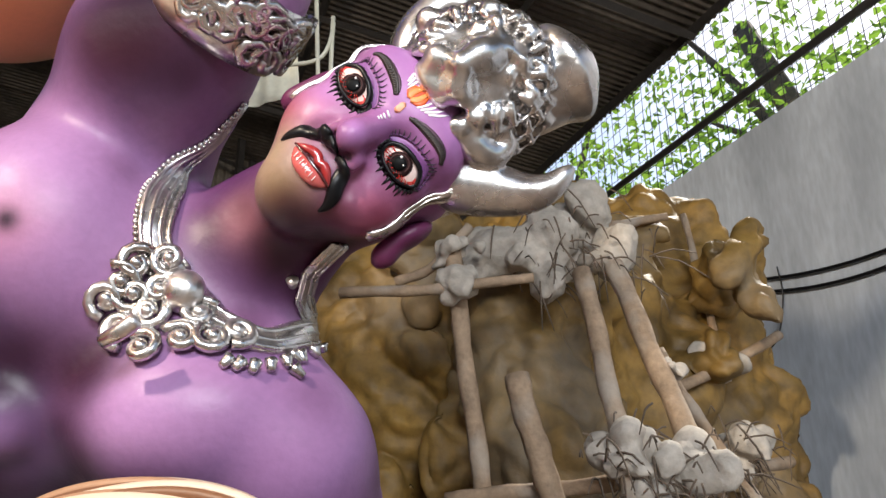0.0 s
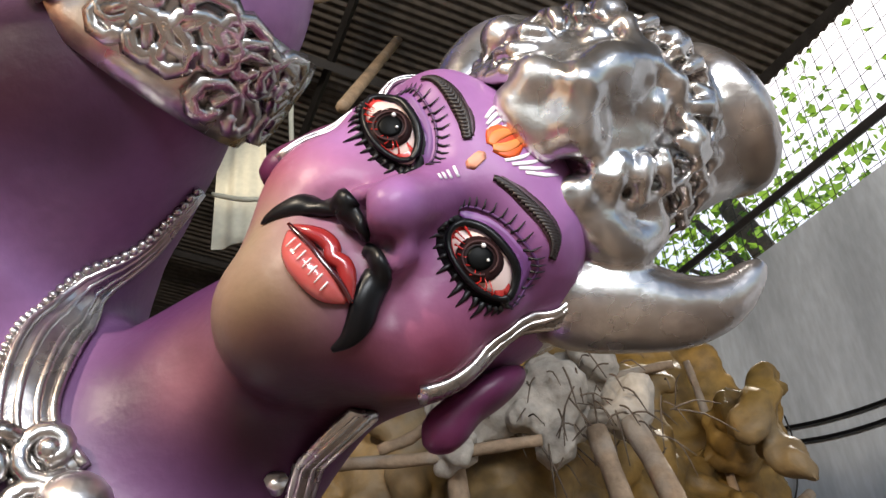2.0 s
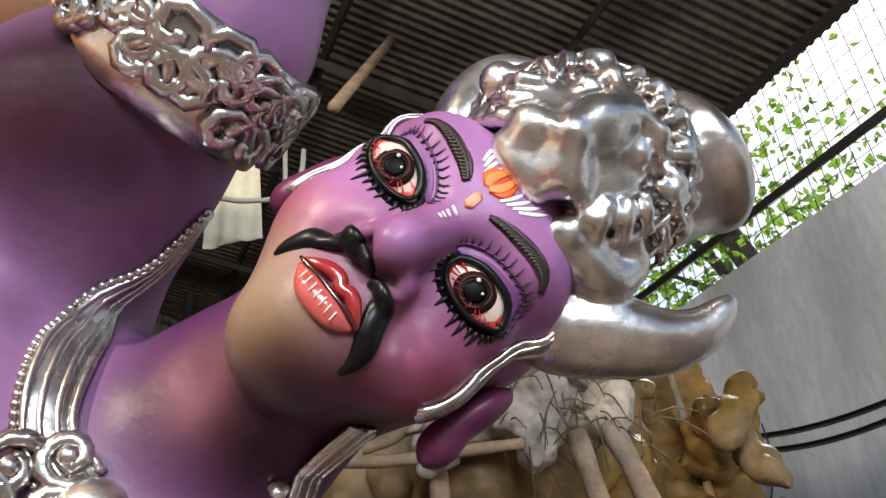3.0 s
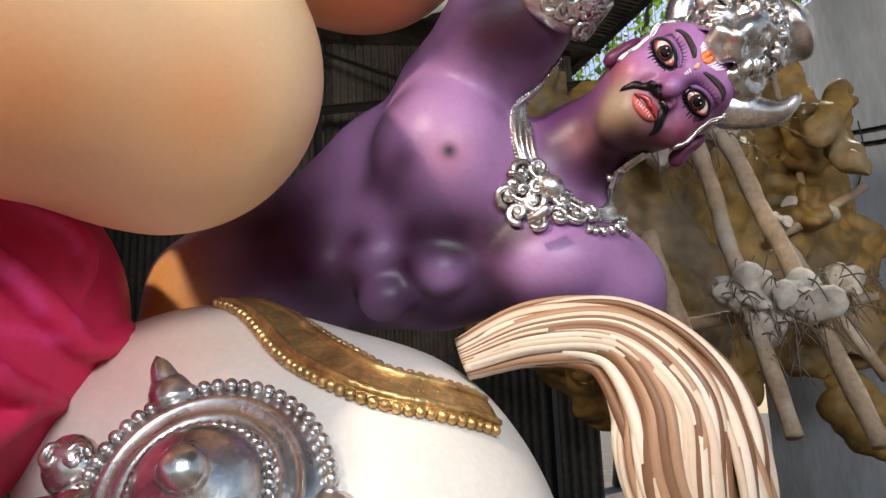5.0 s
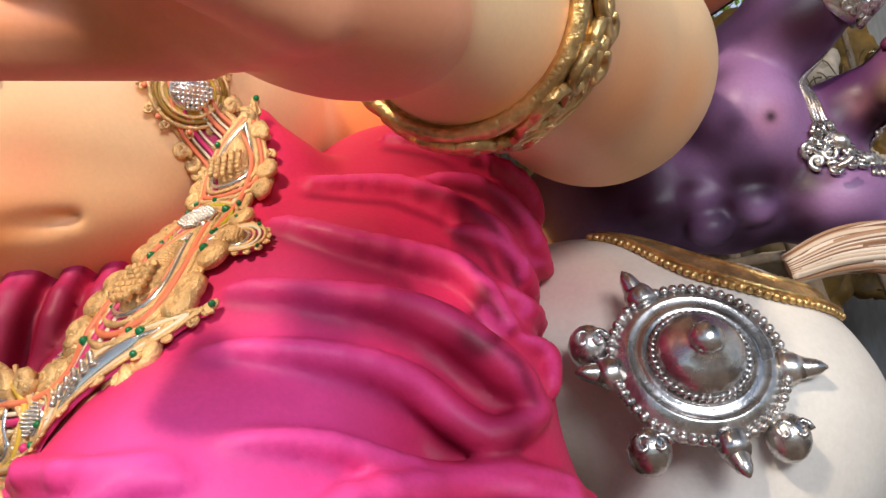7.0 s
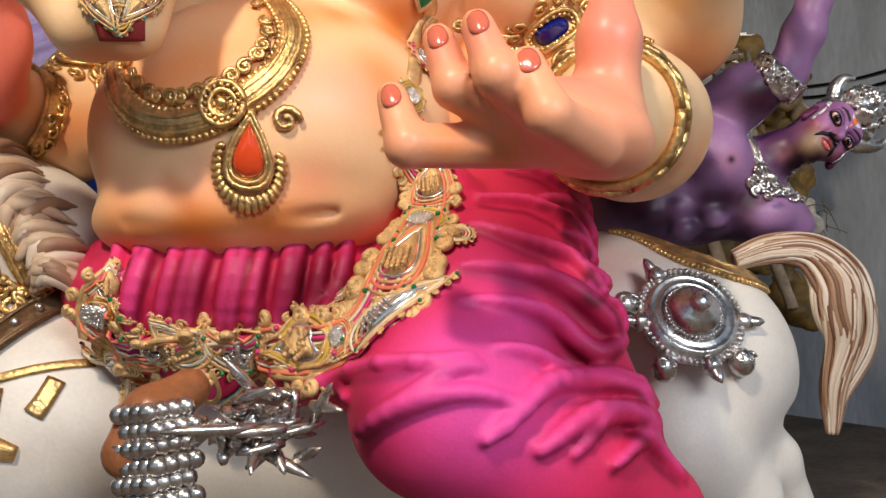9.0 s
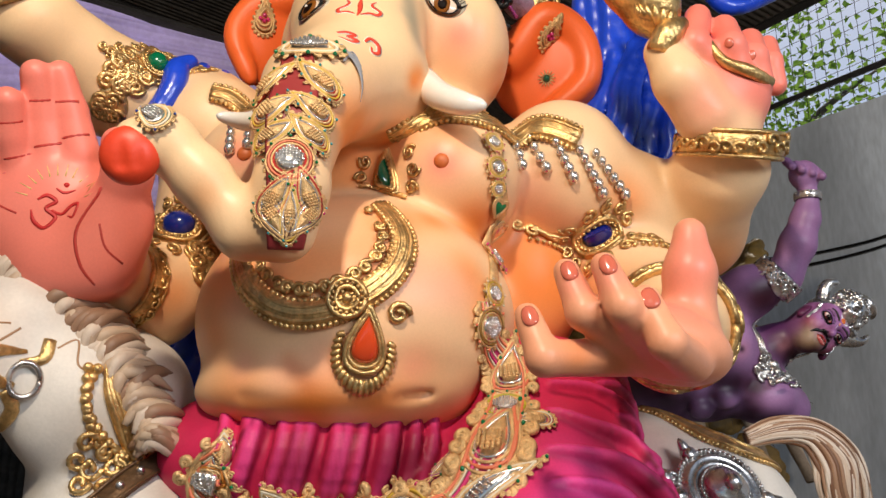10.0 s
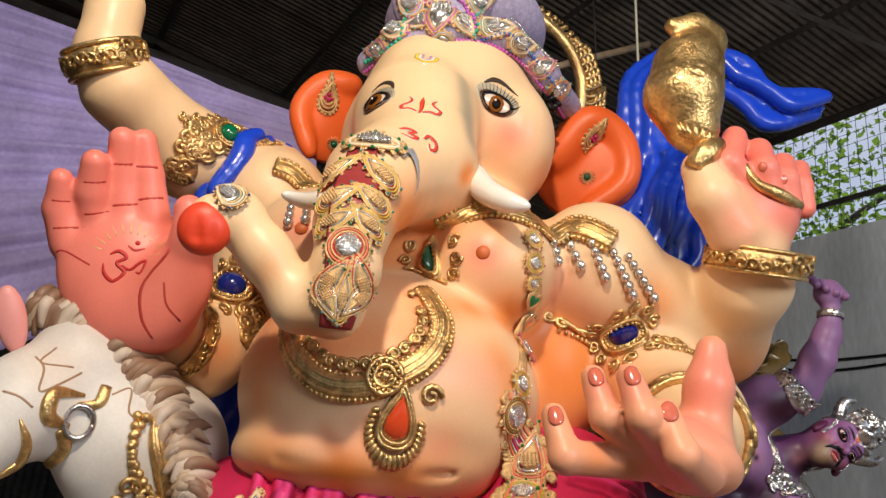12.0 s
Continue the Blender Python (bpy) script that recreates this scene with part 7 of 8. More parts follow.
pr.dots(rz, oval(0.047, 0.047, 16), 0.008, M_GOLD, lift=0.04)
pr.dots(rz, [(0, 0)], 0.02, M_GOLD, lift=0.036)
rz.object("rosette", neck)

sh = Build()
relief_band(sh, g, [(-2.115, 0.500, 2.734, 0.034), (-1.942, 0.550, 2.820, 0.039), (-1.705, 0.600, 2.843, 0.050), (-1.497, 0.600, 2.825, 0.056), (-1.300, 0.600, 2.784, 0.051)], 0.045, M_GOLD, ridges=(-0.6, 0.0, 0.6), bead_at=(-1, 1), bead_r=0.25, lift=0.006)
relief_band(sh, g, [(-1.962, 0.620, 2.885, 0.020), (-1.802, 0.650, 2.902, 0.026), (-1.669, 0.660, 2.896, 0.023)], 0.03, M_GOLD, ridges=(-0.5, 0.5), bead_at=(), lift=0.02, curls=6, curl_r=0.6)
sp2 = Build()
relief_band(sp2, g, [(-2.878, 0.900, 3.057, 0.043), (-2.774, 0.850, 3.007, 0.048), (-2.648, 0.800, 2.975, 0.047)], 0.04, M_GOLD, ridges=(-0.6, 0.0, 0.6), bead_at=(-1, 1), bead_r=0.25, lift=0.01)
sp2.object("shoulder_plate", label="gold moulded plate on the shoulder of the raised arm", category="collar")
sho = sh.object("shoulder_collar", label="gold moulded collar over the chest and shoulders", category="collar")
for x0, y0, x1, y1, n in (((-1.610, 0.500, 2.750), 0, (-1.592, 0.450, 2.611), 0, 4), ((-1.535, 0.500, 2.747), 0, (-1.482, 0.450, 2.607), 0, 4), ((-1.426, 0.500, 2.731), 0, (-1.374, 0.460, 2.574), 0, 5), ((-1.325, 0.520, 2.709), 0, (-1.260, 0.460, 2.514), 0, 6), ((-1.251, 0.550, 2.709), 0, (-1.152, 0.500, 2.521), 0, 6), ((-2.729, 0.600, 2.777), 0, (-2.728, 0.580, 2.679), 0, 4), ((-2.663, 0.600, 2.773), 0, (-2.664, 0.580, 2.701), 0, 3)):
    b = Build()
    P, _ = g.snap(g.face([np.array(x0) * (1 - i / (n - 1)) + np.array(x1) * (i / (n - 1)) for i in range(n)]), 0.012)
    for i, q in enumerate(P):
        r = 0.017 + 0.008 * i / n
        Build().ball(q, (r, r, r * 1.15), M_PEARL, seg=14, rings=9).object("bead", sho, label="round silver bead")


def jewel(c, size, gem_colour, label, up=(0, 0, 1), gem="round", wings=2, seed=1):
    """A gold plate with a beaded ring, leaf scrolls and one domed gem."""
    random.seed(seed)
    p = Patch(g, c, up=up)
    b = Build()
    o = oval(size * 0.8, size * 0.8) if gem == "round" else drop(size * 0.62, size * 0.95)
    p.pad(b, [(1.15 * x, 1.15 * y) for x, y in o], M_GOLD, (0.5, 0.5, 0.5), lift=0.006, dome=0.012)
    p.cord(b, closed(o, size * 0.08), M_GOLD, lift=0.018)
    p.dots(b, [(0.82 * x, 0.82 * y) for x, y in o], size * 0.07, M_GOLD, lift=0.02)
    for i in range(12):
        a = 6.2832 * i / 12
        if gem != "round" and math.sin(a) > 0.75:
            continue
        p.cord(b, spiral(1.2 * size * math.cos(a), 1.2 * size * math.sin(a), size * 0.26, sg=1 if i % 2 else -1, a0=a, th=size * 0.07), M_GOLD, lift=0.01)
    for s in ((-1, 1) if wings == 2 else ()):
        for j in range(4):
            p.cord(b, spiral(s * size * (1.55 + 0.42 * j), -size * 0.12 * j + size * 0.25 * (j % 2), size * (0.34 - 0.04 * j), sg=s * (1 if j % 2 else -1), th=size * 0.09), M_GOLD, lift=0.01)
        p.dots(b, [(s * size * (1.3 + 0.2 * j), -size * (0.55 - 0.0 * j)) for j in range(7)], size * 0.09, M_GOLD, lift=0.01)
    ob = b.object("arm_jewel", label=label, category="jewel", group="gold jewels on the statue")
    m = Build()
    p.pad(m, oval(size * 0.52, size * 0.52) if gem == "round" else drop(size * 0.36, size * 0.6), M_GLOSS, gem_colour, lift=0.02, dome=size * 0.35)
    m.object("gem", ob, label="domed glossy gem")
    return ob


jewel((-1.285, 0.460, 2.333), 0.125, (0.004, 0.012, 0.16), "gold arm ornament with a dark blue domed gem", up=(0.12, 0, 1))
jewel((-3.019, 1.120, 2.506), 0.13, (0.006, 0.02, 0.22), "gold arm ornament with a dark blue domed gem", up=(0.0, 0, 1), seed=2)
jewel((-2.118, 0.370, 2.520), 0.115, (0.0, 0.07, 0.028), "gold scrolled brooch with a long green gem", gem="drop", wings=0, seed=3)
jewel((-3.128, 0.950, 3.213), 0.09, (0.0, 0.14, 0.055), "gold arm ornament with an oval green gem", seed=4)
for c in ((-2.892, 1.050, 2.312), (-3.274, 0.950, 3.139), (-3.309, 0.950, 3.000), (-3.206, 0.950, 3.165)):
    p = Patch(g, c)
    b = Build()
    for i in range(7):
        x, y = random.uniform(-0.06, 0.06), random.uniform(-0.08, 0.08)
        p.cord(b, spiral(x, y, 0.04, sg=random.choice((-1, 1)), th=0.012), M_GOLD, lift=0.01)
    p.pad(b, oval(0.07, 0.09), M_GOLD, (0.5, 0.5, 0.5), lift=0.003, dome=0.01)
    b.object("leaf_moulding", label="gold leaf moulding on the upper arm", category="jewel", group="gold jewels on the statue")

# bangles round the wrists
cuff("bangle", (-0.675, 0.500, 2.750), np.array((-0.695, 0.480, 2.852)) - np.array((-0.699, 0.550, 2.661)), 0.205, 0.10, M_GOLD, "wide gold bangle with leaf relief below the raised fist", "bangle", 30, 21, 0.3, group="bangles of the statue")
cuff("bangle", (-3.654, 0.650, 3.356), np.array((-3.664, 0.630, 3.453)) - np.array((-3.587, 0.720, 3.270)), 0.165, 0.12, M_GOLD, "wide gold bangle with rope rims on the raised wrist", "bangle", 26, 22, 0.3, group="bangles of the statue")
cuff("bangle", (-1.172, 0.090, 1.924), np.array((-1.279, -0.200, 1.882)) - np.array((-1.160, 0.120, 1.929)), 0.190, 0.14, M_GOLD, "wide gold bangle with deep flower relief on the offering arm", "bangle", 46, 23, 0.3, group="bangles of the statue")
cuff("bangle", (-3.147, 0.800, 2.170), np.array((-3.065, 0.950, 2.143)) - np.array((-3.222, 0.660, 2.206)), 0.175, 0.08, M_GOLD, "gold bangle below the blessing palm", "bangle", 26, 24, 0.3, group="bangles of the statue")

# ---------------------------------------------------------------- sewn brocade trims


def paisley(clay, c, w, h, turn, cols, parent, name="paisley", up=(0, 0, 1), bend=0.5, lift=0.014, fringe=True, bead=M_THREAD, label="", grow=1.35):
    """A sewn motif: felt base, rows of cord, a bead-filled heart and small gems round it."""
    w, h = w * grow, h * grow
    p = Patch(clay, c, up=up, turn=turn)
    b = Build()
    p.pad(b, drop(w * 1.08, h * 1.05, bend), M_MATTE, cols[0], lift=lift, dome=0.004)
    r = max(0.0035, w * 0.065)
    for s, m, col in ((1.06, M_THREAD, GOLDC), (0.92, M_MATTE, cols[1]), (0.78, M_THREAD, GOLDC), (0.64, M_PEARL, IVORY)):
        p.cord(b, closed(drop(w, h, bend, s=s), r), m, col, lift=lift + 0.005)
    p.pad(b, drop(w * 0.56, h * 0.58, bend), bead, cols[2], lift=lift + 0.004, dome=w * 0.22)
    grid = [(x, y) for x in np.arange(-0.42, 0.43, 0.14) * w for y in np.arange(-0.7, 0.1, 0.14) * h * 0.7 if (x / (0.42 * w)) ** 2 + ((y + 0.22 * h) / (0.3 * h)) ** 2 < 1]
    p.dots(b, grid, w * 0.075, bead, cols[2], lift=lift + 0.006 + w * 0.17)
    if fringe:
        o = drop(w * 1.22, h * 1.14, bend, n=20)
        for i, (x, y) in enumerate(o):
            p.cord(b, spiral(x, y, w * 0.13, sg=1 if i % 2 else -1, a0=i, th=r * 0.8), M_THREAD, GOLDC, lift=lift + 0.002)
        p.dots(b, o[::4], w * 0.08, M_GLOSS, cols[3], lift=lift + 0.008)
    return b.object(name, parent, label=label)


def medallion(clay, c, w, h, cols, parent, turn=0, lift=0.014, name="medallion", rays=18, label="", up=(0, 0, 1)):
    w, h = w * 1.2, h * 1.2
    p = Patch(clay, c, up=up, turn=turn)
    b = Build()
    r = max(0.0035, w * 0.06)
    p.pad(b, oval(w * 1.1, h * 1.1), M_MATTE, cols[0], lift=lift, dome=0.004)
    for s, m, col in ((1.08, M_THREAD, GOLDC), (0.92, M_MATTE, cols[1]), (0.76, M_THREAD, GOLDC)):
        p.cord(b, closed(oval(w, h, s=s), r), m, col, lift=lift + 0.005)
    p.pad(b, oval(w * 0.62, h * 0.62), M_PEARL, IVORY, lift=lift + 0.004, dome=w * 0.2)
    p.dots(b, [(x * w, y * h) for x in np.arange(-0.5, 0.51, 0.125) for y in np.arange(-0.5, 0.51, 0.125) if x * x + y * y < 0.28], w * 0.07, M_PEARL, IVORY, lift=lift + 0.004 + w * 0.15)
    for i in range(rays):
        a = 6.2832 * i / rays
        p.cord(b, spiral(1.24 * w * math.cos(a), 1.24 * h * math.sin(a), w * 0.14, sg=1 if i % 2 else -1, a0=a, th=r * 0.8), M_THREAD, GOLDC, lift=lift + 0.002)
    p.dots(b, oval(w * 1.2, h * 1.2, 8), w * 0.08, M_GLOSS, cols[2], lift=lift + 0.008)
    return b.object(name, parent, label=label)


both = Clay()
both.forms = g.forms + d.forms + h.forms
both.front = (-1.98, -2.2, 1.47)
tr = Build()
TRIM = [(-1.764, 0.380, 2.051, 0.048), (-1.752, 0.400, 1.920, 0.050), (-1.682, 0.395, 1.800, 0.060), (-1.702, 0.355, 1.668, 0.068), (-1.768, 0.270, 1.550, 0.088), (-1.835, 0.185, 1.425, 0.088), (-1.935, 0.190, 1.325, 0.075), (-2.080, 0.250, 1.300, 0.082), (-2.274, 0.200, 1.321, 0.075), (-2.476, 0.300, 1.321, 0.070), (-2.637, 0.400, 1.320, 0.065), (-2.756, 0.500, 1.429, 0.068), (-2.707, 0.550, 1.550, 0.050)]
TRIM = np.array(TRIM)
TRIM[:, :3] = both.face(TRIM)
C = glide(TRIM, 6)
P, N = both.snap(C[:, :3], 0.004)
tr.tube(np.c_[P, C[:, 3] * 0.95], M_MATTE, FUCHSIA, sides=10, steps=1, flat=0.05, up=N)
W4 = np.c_[both.face(glide(TRIM, 4)[:, :3]), glide(TRIM, 4)[:, 3]]
relief_band(tr, both, W4, 0.08, M_THREAD, ridges=(-0.95, -0.72, 0.72, 0.95), bead_at=(), thick=0.03, lift=0.001, curls=34, curl_side=1, curl_r=0.3, steps=1)
relief_band(tr, both, W4, 0.08, M_THREAD, ridges=(-0.4, 0.4), bead_at=(), thick=0.03, lift=0.001, curls=34, curl_side=-1, curl_r=0.3, steps=1)
T = np.gradient(P, axis=0)
T /= np.linalg.norm(T, axis=1, keepdims=True) + 1e-9
S = np.cross(N, T)
for q, col, r in ((-0.82, CORAL, 0.09), (-0.6, IVORY, 0.06), (-0.42, FUCHSIA, 0.10), (-0.22, IVORY, 0.06), (0.22, IVORY, 0.06), (0.42, CORAL, 0.10), (0.6, IVORY, 0.06), (0.82, CORAL, 0.09)):
    tr.tube(np.c_[P + S * (C[:, 3] * q)[:, None] + N * 0.010, C[:, 3] * r], M_MATTE, col, sides=6, steps=1)
trim = tr.object("embroidered_waist_trim", label="sewn pink and gold brocade belt with beads round the lap", category="trim")
paisley(both, (-1.679, 0.400, 1.810), .062, .088, 8, (CORAL, CORAL, GOLDC, EMER), trim, label="gold bead paisley with coral cord")
medallion(both, (-1.704, 0.370, 1.669), .060, .045, (GOLDC, (0.5, 0.45, 0.02), EMER), trim)
paisley(both, (-1.768, 0.280, 1.567), .085, .105, 0, (FUCHSIA, CORAL, GOLDC, EMER), trim, label="large gold bead paisley with coral cord")
paisley(both, (-1.800, 0.165, 1.410), .06, .13, -38, (FUCHSIA, IVORY, IVORY, EMER), trim, bead=M_PEARL, label="long silver-corded paisley")
paisley(both, (-1.622, 0.330, 1.615), .035, .05, 100, (FUCHSIA, IVORY, (0.7, 0.3, 0.2), EMER), trim)
paisley(both, (-1.915, 0.240, 1.466), .04, .075, 150, (FUCHSIA, (0.3, 0.05, 0.2), IVORY, EMER), trim)
medallion(both, (-1.961, 0.240, 1.332), .038, .042, (CORAL, CORAL, IVORY), trim)
paisley(both, (-2.080, 0.255, 1.305), .088, .09, 120, (GOLDC, GOLDC, (0.1, 0.03, 0.2), FUCHSIA), trim, label="purple-hearted paisley in gold thread")
medallion(both, (-2.269, 0.200, 1.321), .082, .058, (CORAL, IVORY, EMER), trim, label="oval silver bead medallion")
for s, col in ((-1, FUCHSIA), (0, TEAL), (1, FUCHSIA)):
    q = np.array((-2.277, 0.120, 1.206)) + np.array((0.065 * s, 0, 0.02 * abs(s)))
    p = Patch(both, q)
    b = Build()
    o = drop(0.03, 0.085 - 0.02 * abs(s))
    p.pad(b, o, M_MATTE, col, lift=0.012, dome=0.004)
    for sc_ in (1.1, 0.85):
        p.cord(b, closed([(x * sc_, y * sc_) for x, y in o], 0.006), M_THREAD, GOLDC, lift=0.016)
    b.object("hanging_petal", trim)
paisley(both, (-2.467, 0.300, 1.338), .065, .08, 70, (GOLDC, IVORY, (0.15, 0.04, 0.2), FUCHSIA), trim)
paisley(both, (-2.686, 0.420, 1.288), .05, .085, 95, (GOLDC, IVORY, IVORY, EMER), trim, bead=M_PEARL)
paisley(both, (-2.626, 0.360, 1.226), .042, .07, 160, (GOLDC, IVORY, (0.2, 0.1, 0.3), EMER), trim)
paisley(both, (-2.562, 0.380, 1.336), .04, .07, 60, (GOLDC, IVORY, IVORY, EMER), trim, bead=M_PEARL)
medallion(both, (-2.756, 0.500, 1.434), .075, .052, ((0.6, 0.25, 0.03), (0.6, 0.2, 0.02), EMER), trim)
paisley(both, (-2.731, 0.550, 1.532), .045, .05, 20, (FUCHSIA, IVORY, CORAL, FUCHSIA), trim)

# hanging chain of hearts from the collar to the belt
ch = Build()
stroke(ch, g, [(-1.687, 0.500, 2.779, 0.039), (-1.684, 0.500, 2.601, 0.036), (-1.687, 0.470, 2.372, 0.033), (-1.717, 0.420, 2.173, 0.032), (-1.751, 0.380, 2.031, 0.031)], M_THREAD, lift=0.004, flat=0.2)
cho = ch.object("hanging_trim", label="gold thread strip with heart-shaped bead motifs down the side", category="trim")
for c, s, col in (((-1.687, 0.470, 2.444), .042, EMER), ((-1.691, 0.460, 2.346), .058, IVORY)):
    p = Patch(g, c)
    o = [(s * 0.95 * math.sin(t) ** 3, s * (0.8 * math.cos(t) - 0.32 * math.cos(2 * t) - 0.12 * math.cos(3 * t))) for t in np.linspace(0, 6.2832, 30)[:-1]]
    b = Build()
    p.pad(b, o, M_PEARL if col is IVORY else M_MATTE, col, lift=0.012, dome=0.014)
    for q in (1.05, 0.85):
        p.cord(b, closed([(x * q, y * q) for x, y in o], 0.006), M_THREAD, GOLDC, lift=0.018)
    b.object("heart", cho, label="beaded heart motif")
for c, w, cols in (((-1.696, 0.500, 2.713), .034, (GOLDC, GOLDC, FUCHSIA)), ((-1.685, 0.500, 2.613), .036, ((0.6, 0.4, 0.02), GOLDC, FUCHSIA)), ((-1.689, 0.480, 2.520), .026, (GOLDC, GOLDC, EMER)), ((-1.705, 0.440, 2.228), .05, ((0.5, 0.2, 0.02), FUCHSIA, FUCHSIA)), ((-1.732, 0.400, 2.079), .042, (GOLDC, GOLDC, IVORY)), ((-1.753, 0.370, 1.954), .06, (GOLDC, (0.3, 0.16, 0.03), CORAL))):
    medallion(g, c, w, w * 0.9, cols, cho, rays=12)

# trunk cover: overlapping leaf motifs on a dark base
tc = Build()
TC = np.array([(-2.452, 0.100, 2.854, 0.064), (-2.449, -0.040, 2.642, 0.092), (-2.451, -0.120, 2.466, 0.087), (-2.447, -0.150, 2.319, 0.077), (-2.448, -0.140, 2.188, 0.073), (-2.455, -0.080, 2.125, 0.063)])
TC[:, :3] = g.face(TC)
C = glide(TC, 6)
P, N = g.snap(C[:, :3], 0.003)
tc.tube(np.c_[P, C[:, 3] * 0.85], M_MATTE, (0.3, 0.03, 0.03), sides=12, steps=1, flat=0.06, up=N)
tco = tc.object("trunk_trim", label="brocade strip of beaded leaf motifs down the trunk", category="trim")
DK, COPPER = (0.12, 0.05, 0.02), (0.6, 0.4, 0.24)
medallion(g, (-2.413, 0.140, 2.902), .085, .03, (IVORY, IVORY, EMER), tco, rays=14)
for c, w, hh, t, cols in (((-2.517, 0.000, 2.703), .05, .075, -40, (BLOOD, GOLDC, GOLDC, EMER)), ((-2.380, 0.000, 2.716), .05, .075, 40, (BLOOD, GOLDC, GOLDC, TEAL)), ((-2.504, -0.080, 2.576), .045, .065, -50, (BLOOD, GOLDC, COPPER, EMER)), ((-2.393, -0.080, 2.581), .045, .065, 50, (BLOOD, GOLDC, COPPER, TEAL)), ((-2.494, -0.120, 2.476), .042, .06, -50, (BLOOD, GOLDC, COPPER, EMER)),
                          ((-2.401, -0.120, 2.481), .042, .06, 50, (BLOOD, GOLDC, COPPER, TEAL)), ((-2.478, -0.150, 2.277), .038, .065, -30, (DK, BLOOD, DK, EMER)), ((-2.398, -0.150, 2.283), .038, .065, 30, (DK, BLOOD, DK, FUCHSIA)), ((-2.484, -0.130, 2.205), .036, .06, -150, (DK, DK, DK, TEAL)), ((-2.403, -0.130, 2.207), .036, .06, 150, (DK, DK, DK, TEAL)), ((-2.444, -0.150, 2.224), .026, .07, 0, (BLOOD, GOLDC, DK, EMER))):
    paisley(g, c, w, hh, t, cols, tco, name="leaf_motif", bend=0.2, bead=M_PEARL if cols[2] is IVORY else M_THREAD)
medallion(g, (-2.446, -0.150, 2.381), .055, .06, (BLOOD, CORAL, EMER), tco, rays=14)
for i in range(9):
    q = Patch(g, (-2.321, 0.120, 2.882))
    b = Build()
    q.cord(b, [(0.02, 0.01 * i - 0.04, 0.005), (0.06 + 0.005 * i, 0.02 - 0.012 * i, 0.004), (0.10 + 0.006 * i, -0.03 - 0.02 * i, 0.001)], M_MATTE, (0.3, 0.3, 0.32), lift=0.01, steps=4)
    b.object("feather", tco, label="grey feather strand")
paisley(g, (-2.880, -0.080, 2.534), .045, .05, 60, (TEAL, IVORY, IVORY, (0.02, 0.05, 0.25)), tco, bead=M_PEARL)

# crown
cw = Clay()
cw.front = g.front
CRB = (0.42, 0.36, 0.52)
cw.ell((-1.995, 1.250, 4.165), (0.46, 0.50, 0.26), CRB, k=0.08)
cw.limb([(-2.493, 0.920, 3.696, 0.069), (-2.364, 0.760, 3.740, 0.072), (-2.154, 0.680, 3.799, 0.083), (-1.850, 0.740, 3.845, 0.079), (-1.603, 0.900, 3.771, 0.076), (-1.395, 1.150, 3.736, 0.075)], CRB, k=0.05)
cw.ell((-2.191, 0.800, 4.045), (0.24, 0.12, 0.26), CRB, k=0.06)
cr_b = Build().skin(cw, 0.014, mat("crown_cloth", attr=True, rough=0.6, var=0.25, scale=40, bump=0.4, bscale=160))
crown = cr_b.object("crown", label="violet cloth crown sewn with silver, green and pink beadwork", category="crown")
for pts, r, m, col in (([(-2.526, 0.900, 3.604), (-2.372, 0.720, 3.660), (-2.150, 0.650, 3.717), (-1.851, 0.700, 3.748), (-1.607, 0.860, 3.665), (-1.421, 1.100, 3.637)], 0.011, M_GLOSS, (0.55, 0.1, 0.4)), ([(-2.521, 0.900, 3.680), (-2.366, 0.720, 3.731), (-2.339, 0.700, 3.851), (-2.296, 0.720, 4.003)], 0.012, M_GLOSS, (0.02, 0.4, 0.25)), ([(-2.013, 0.680, 3.791), (-1.980, 0.700, 3.947), (-2.045, 0.720, 4.082)], 0.012, M_GLOSS, (0.02, 0.4, 0.25)), ([(-2.328, 0.680, 3.738), (-2.301, 0.680, 3.876), (-2.185, 0.700, 4.009), (-2.052, 0.700, 3.950), (-2.007, 0.680, 3.825)], 0.010, M_GLOSS, (0.6, 0.12, 0.5)),
                       ([(-1.967, 0.700, 3.786), (-1.823, 0.740, 3.869), (-1.645, 0.860, 3.807), (-1.500, 1.000, 3.743)], 0.011, M_GLOSS, (0.05, 0.12, 0.4)), ([(-1.912, 0.750, 3.926), (-1.716, 0.850, 3.958), (-1.506, 1.000, 3.879)], 0.011, M_PEARL, IVORY)):
    b = Build()
    beads(b, cw, pts, r * 2.0, r, m, col, lift=0.006)
    tagged(b.object("beading", crown), kind="stuff")
TQ, PK, SV = (0.05, 0.35, 0.4), (0.5, 0.12, 0.35), (0.6, 0.6, 0.65)
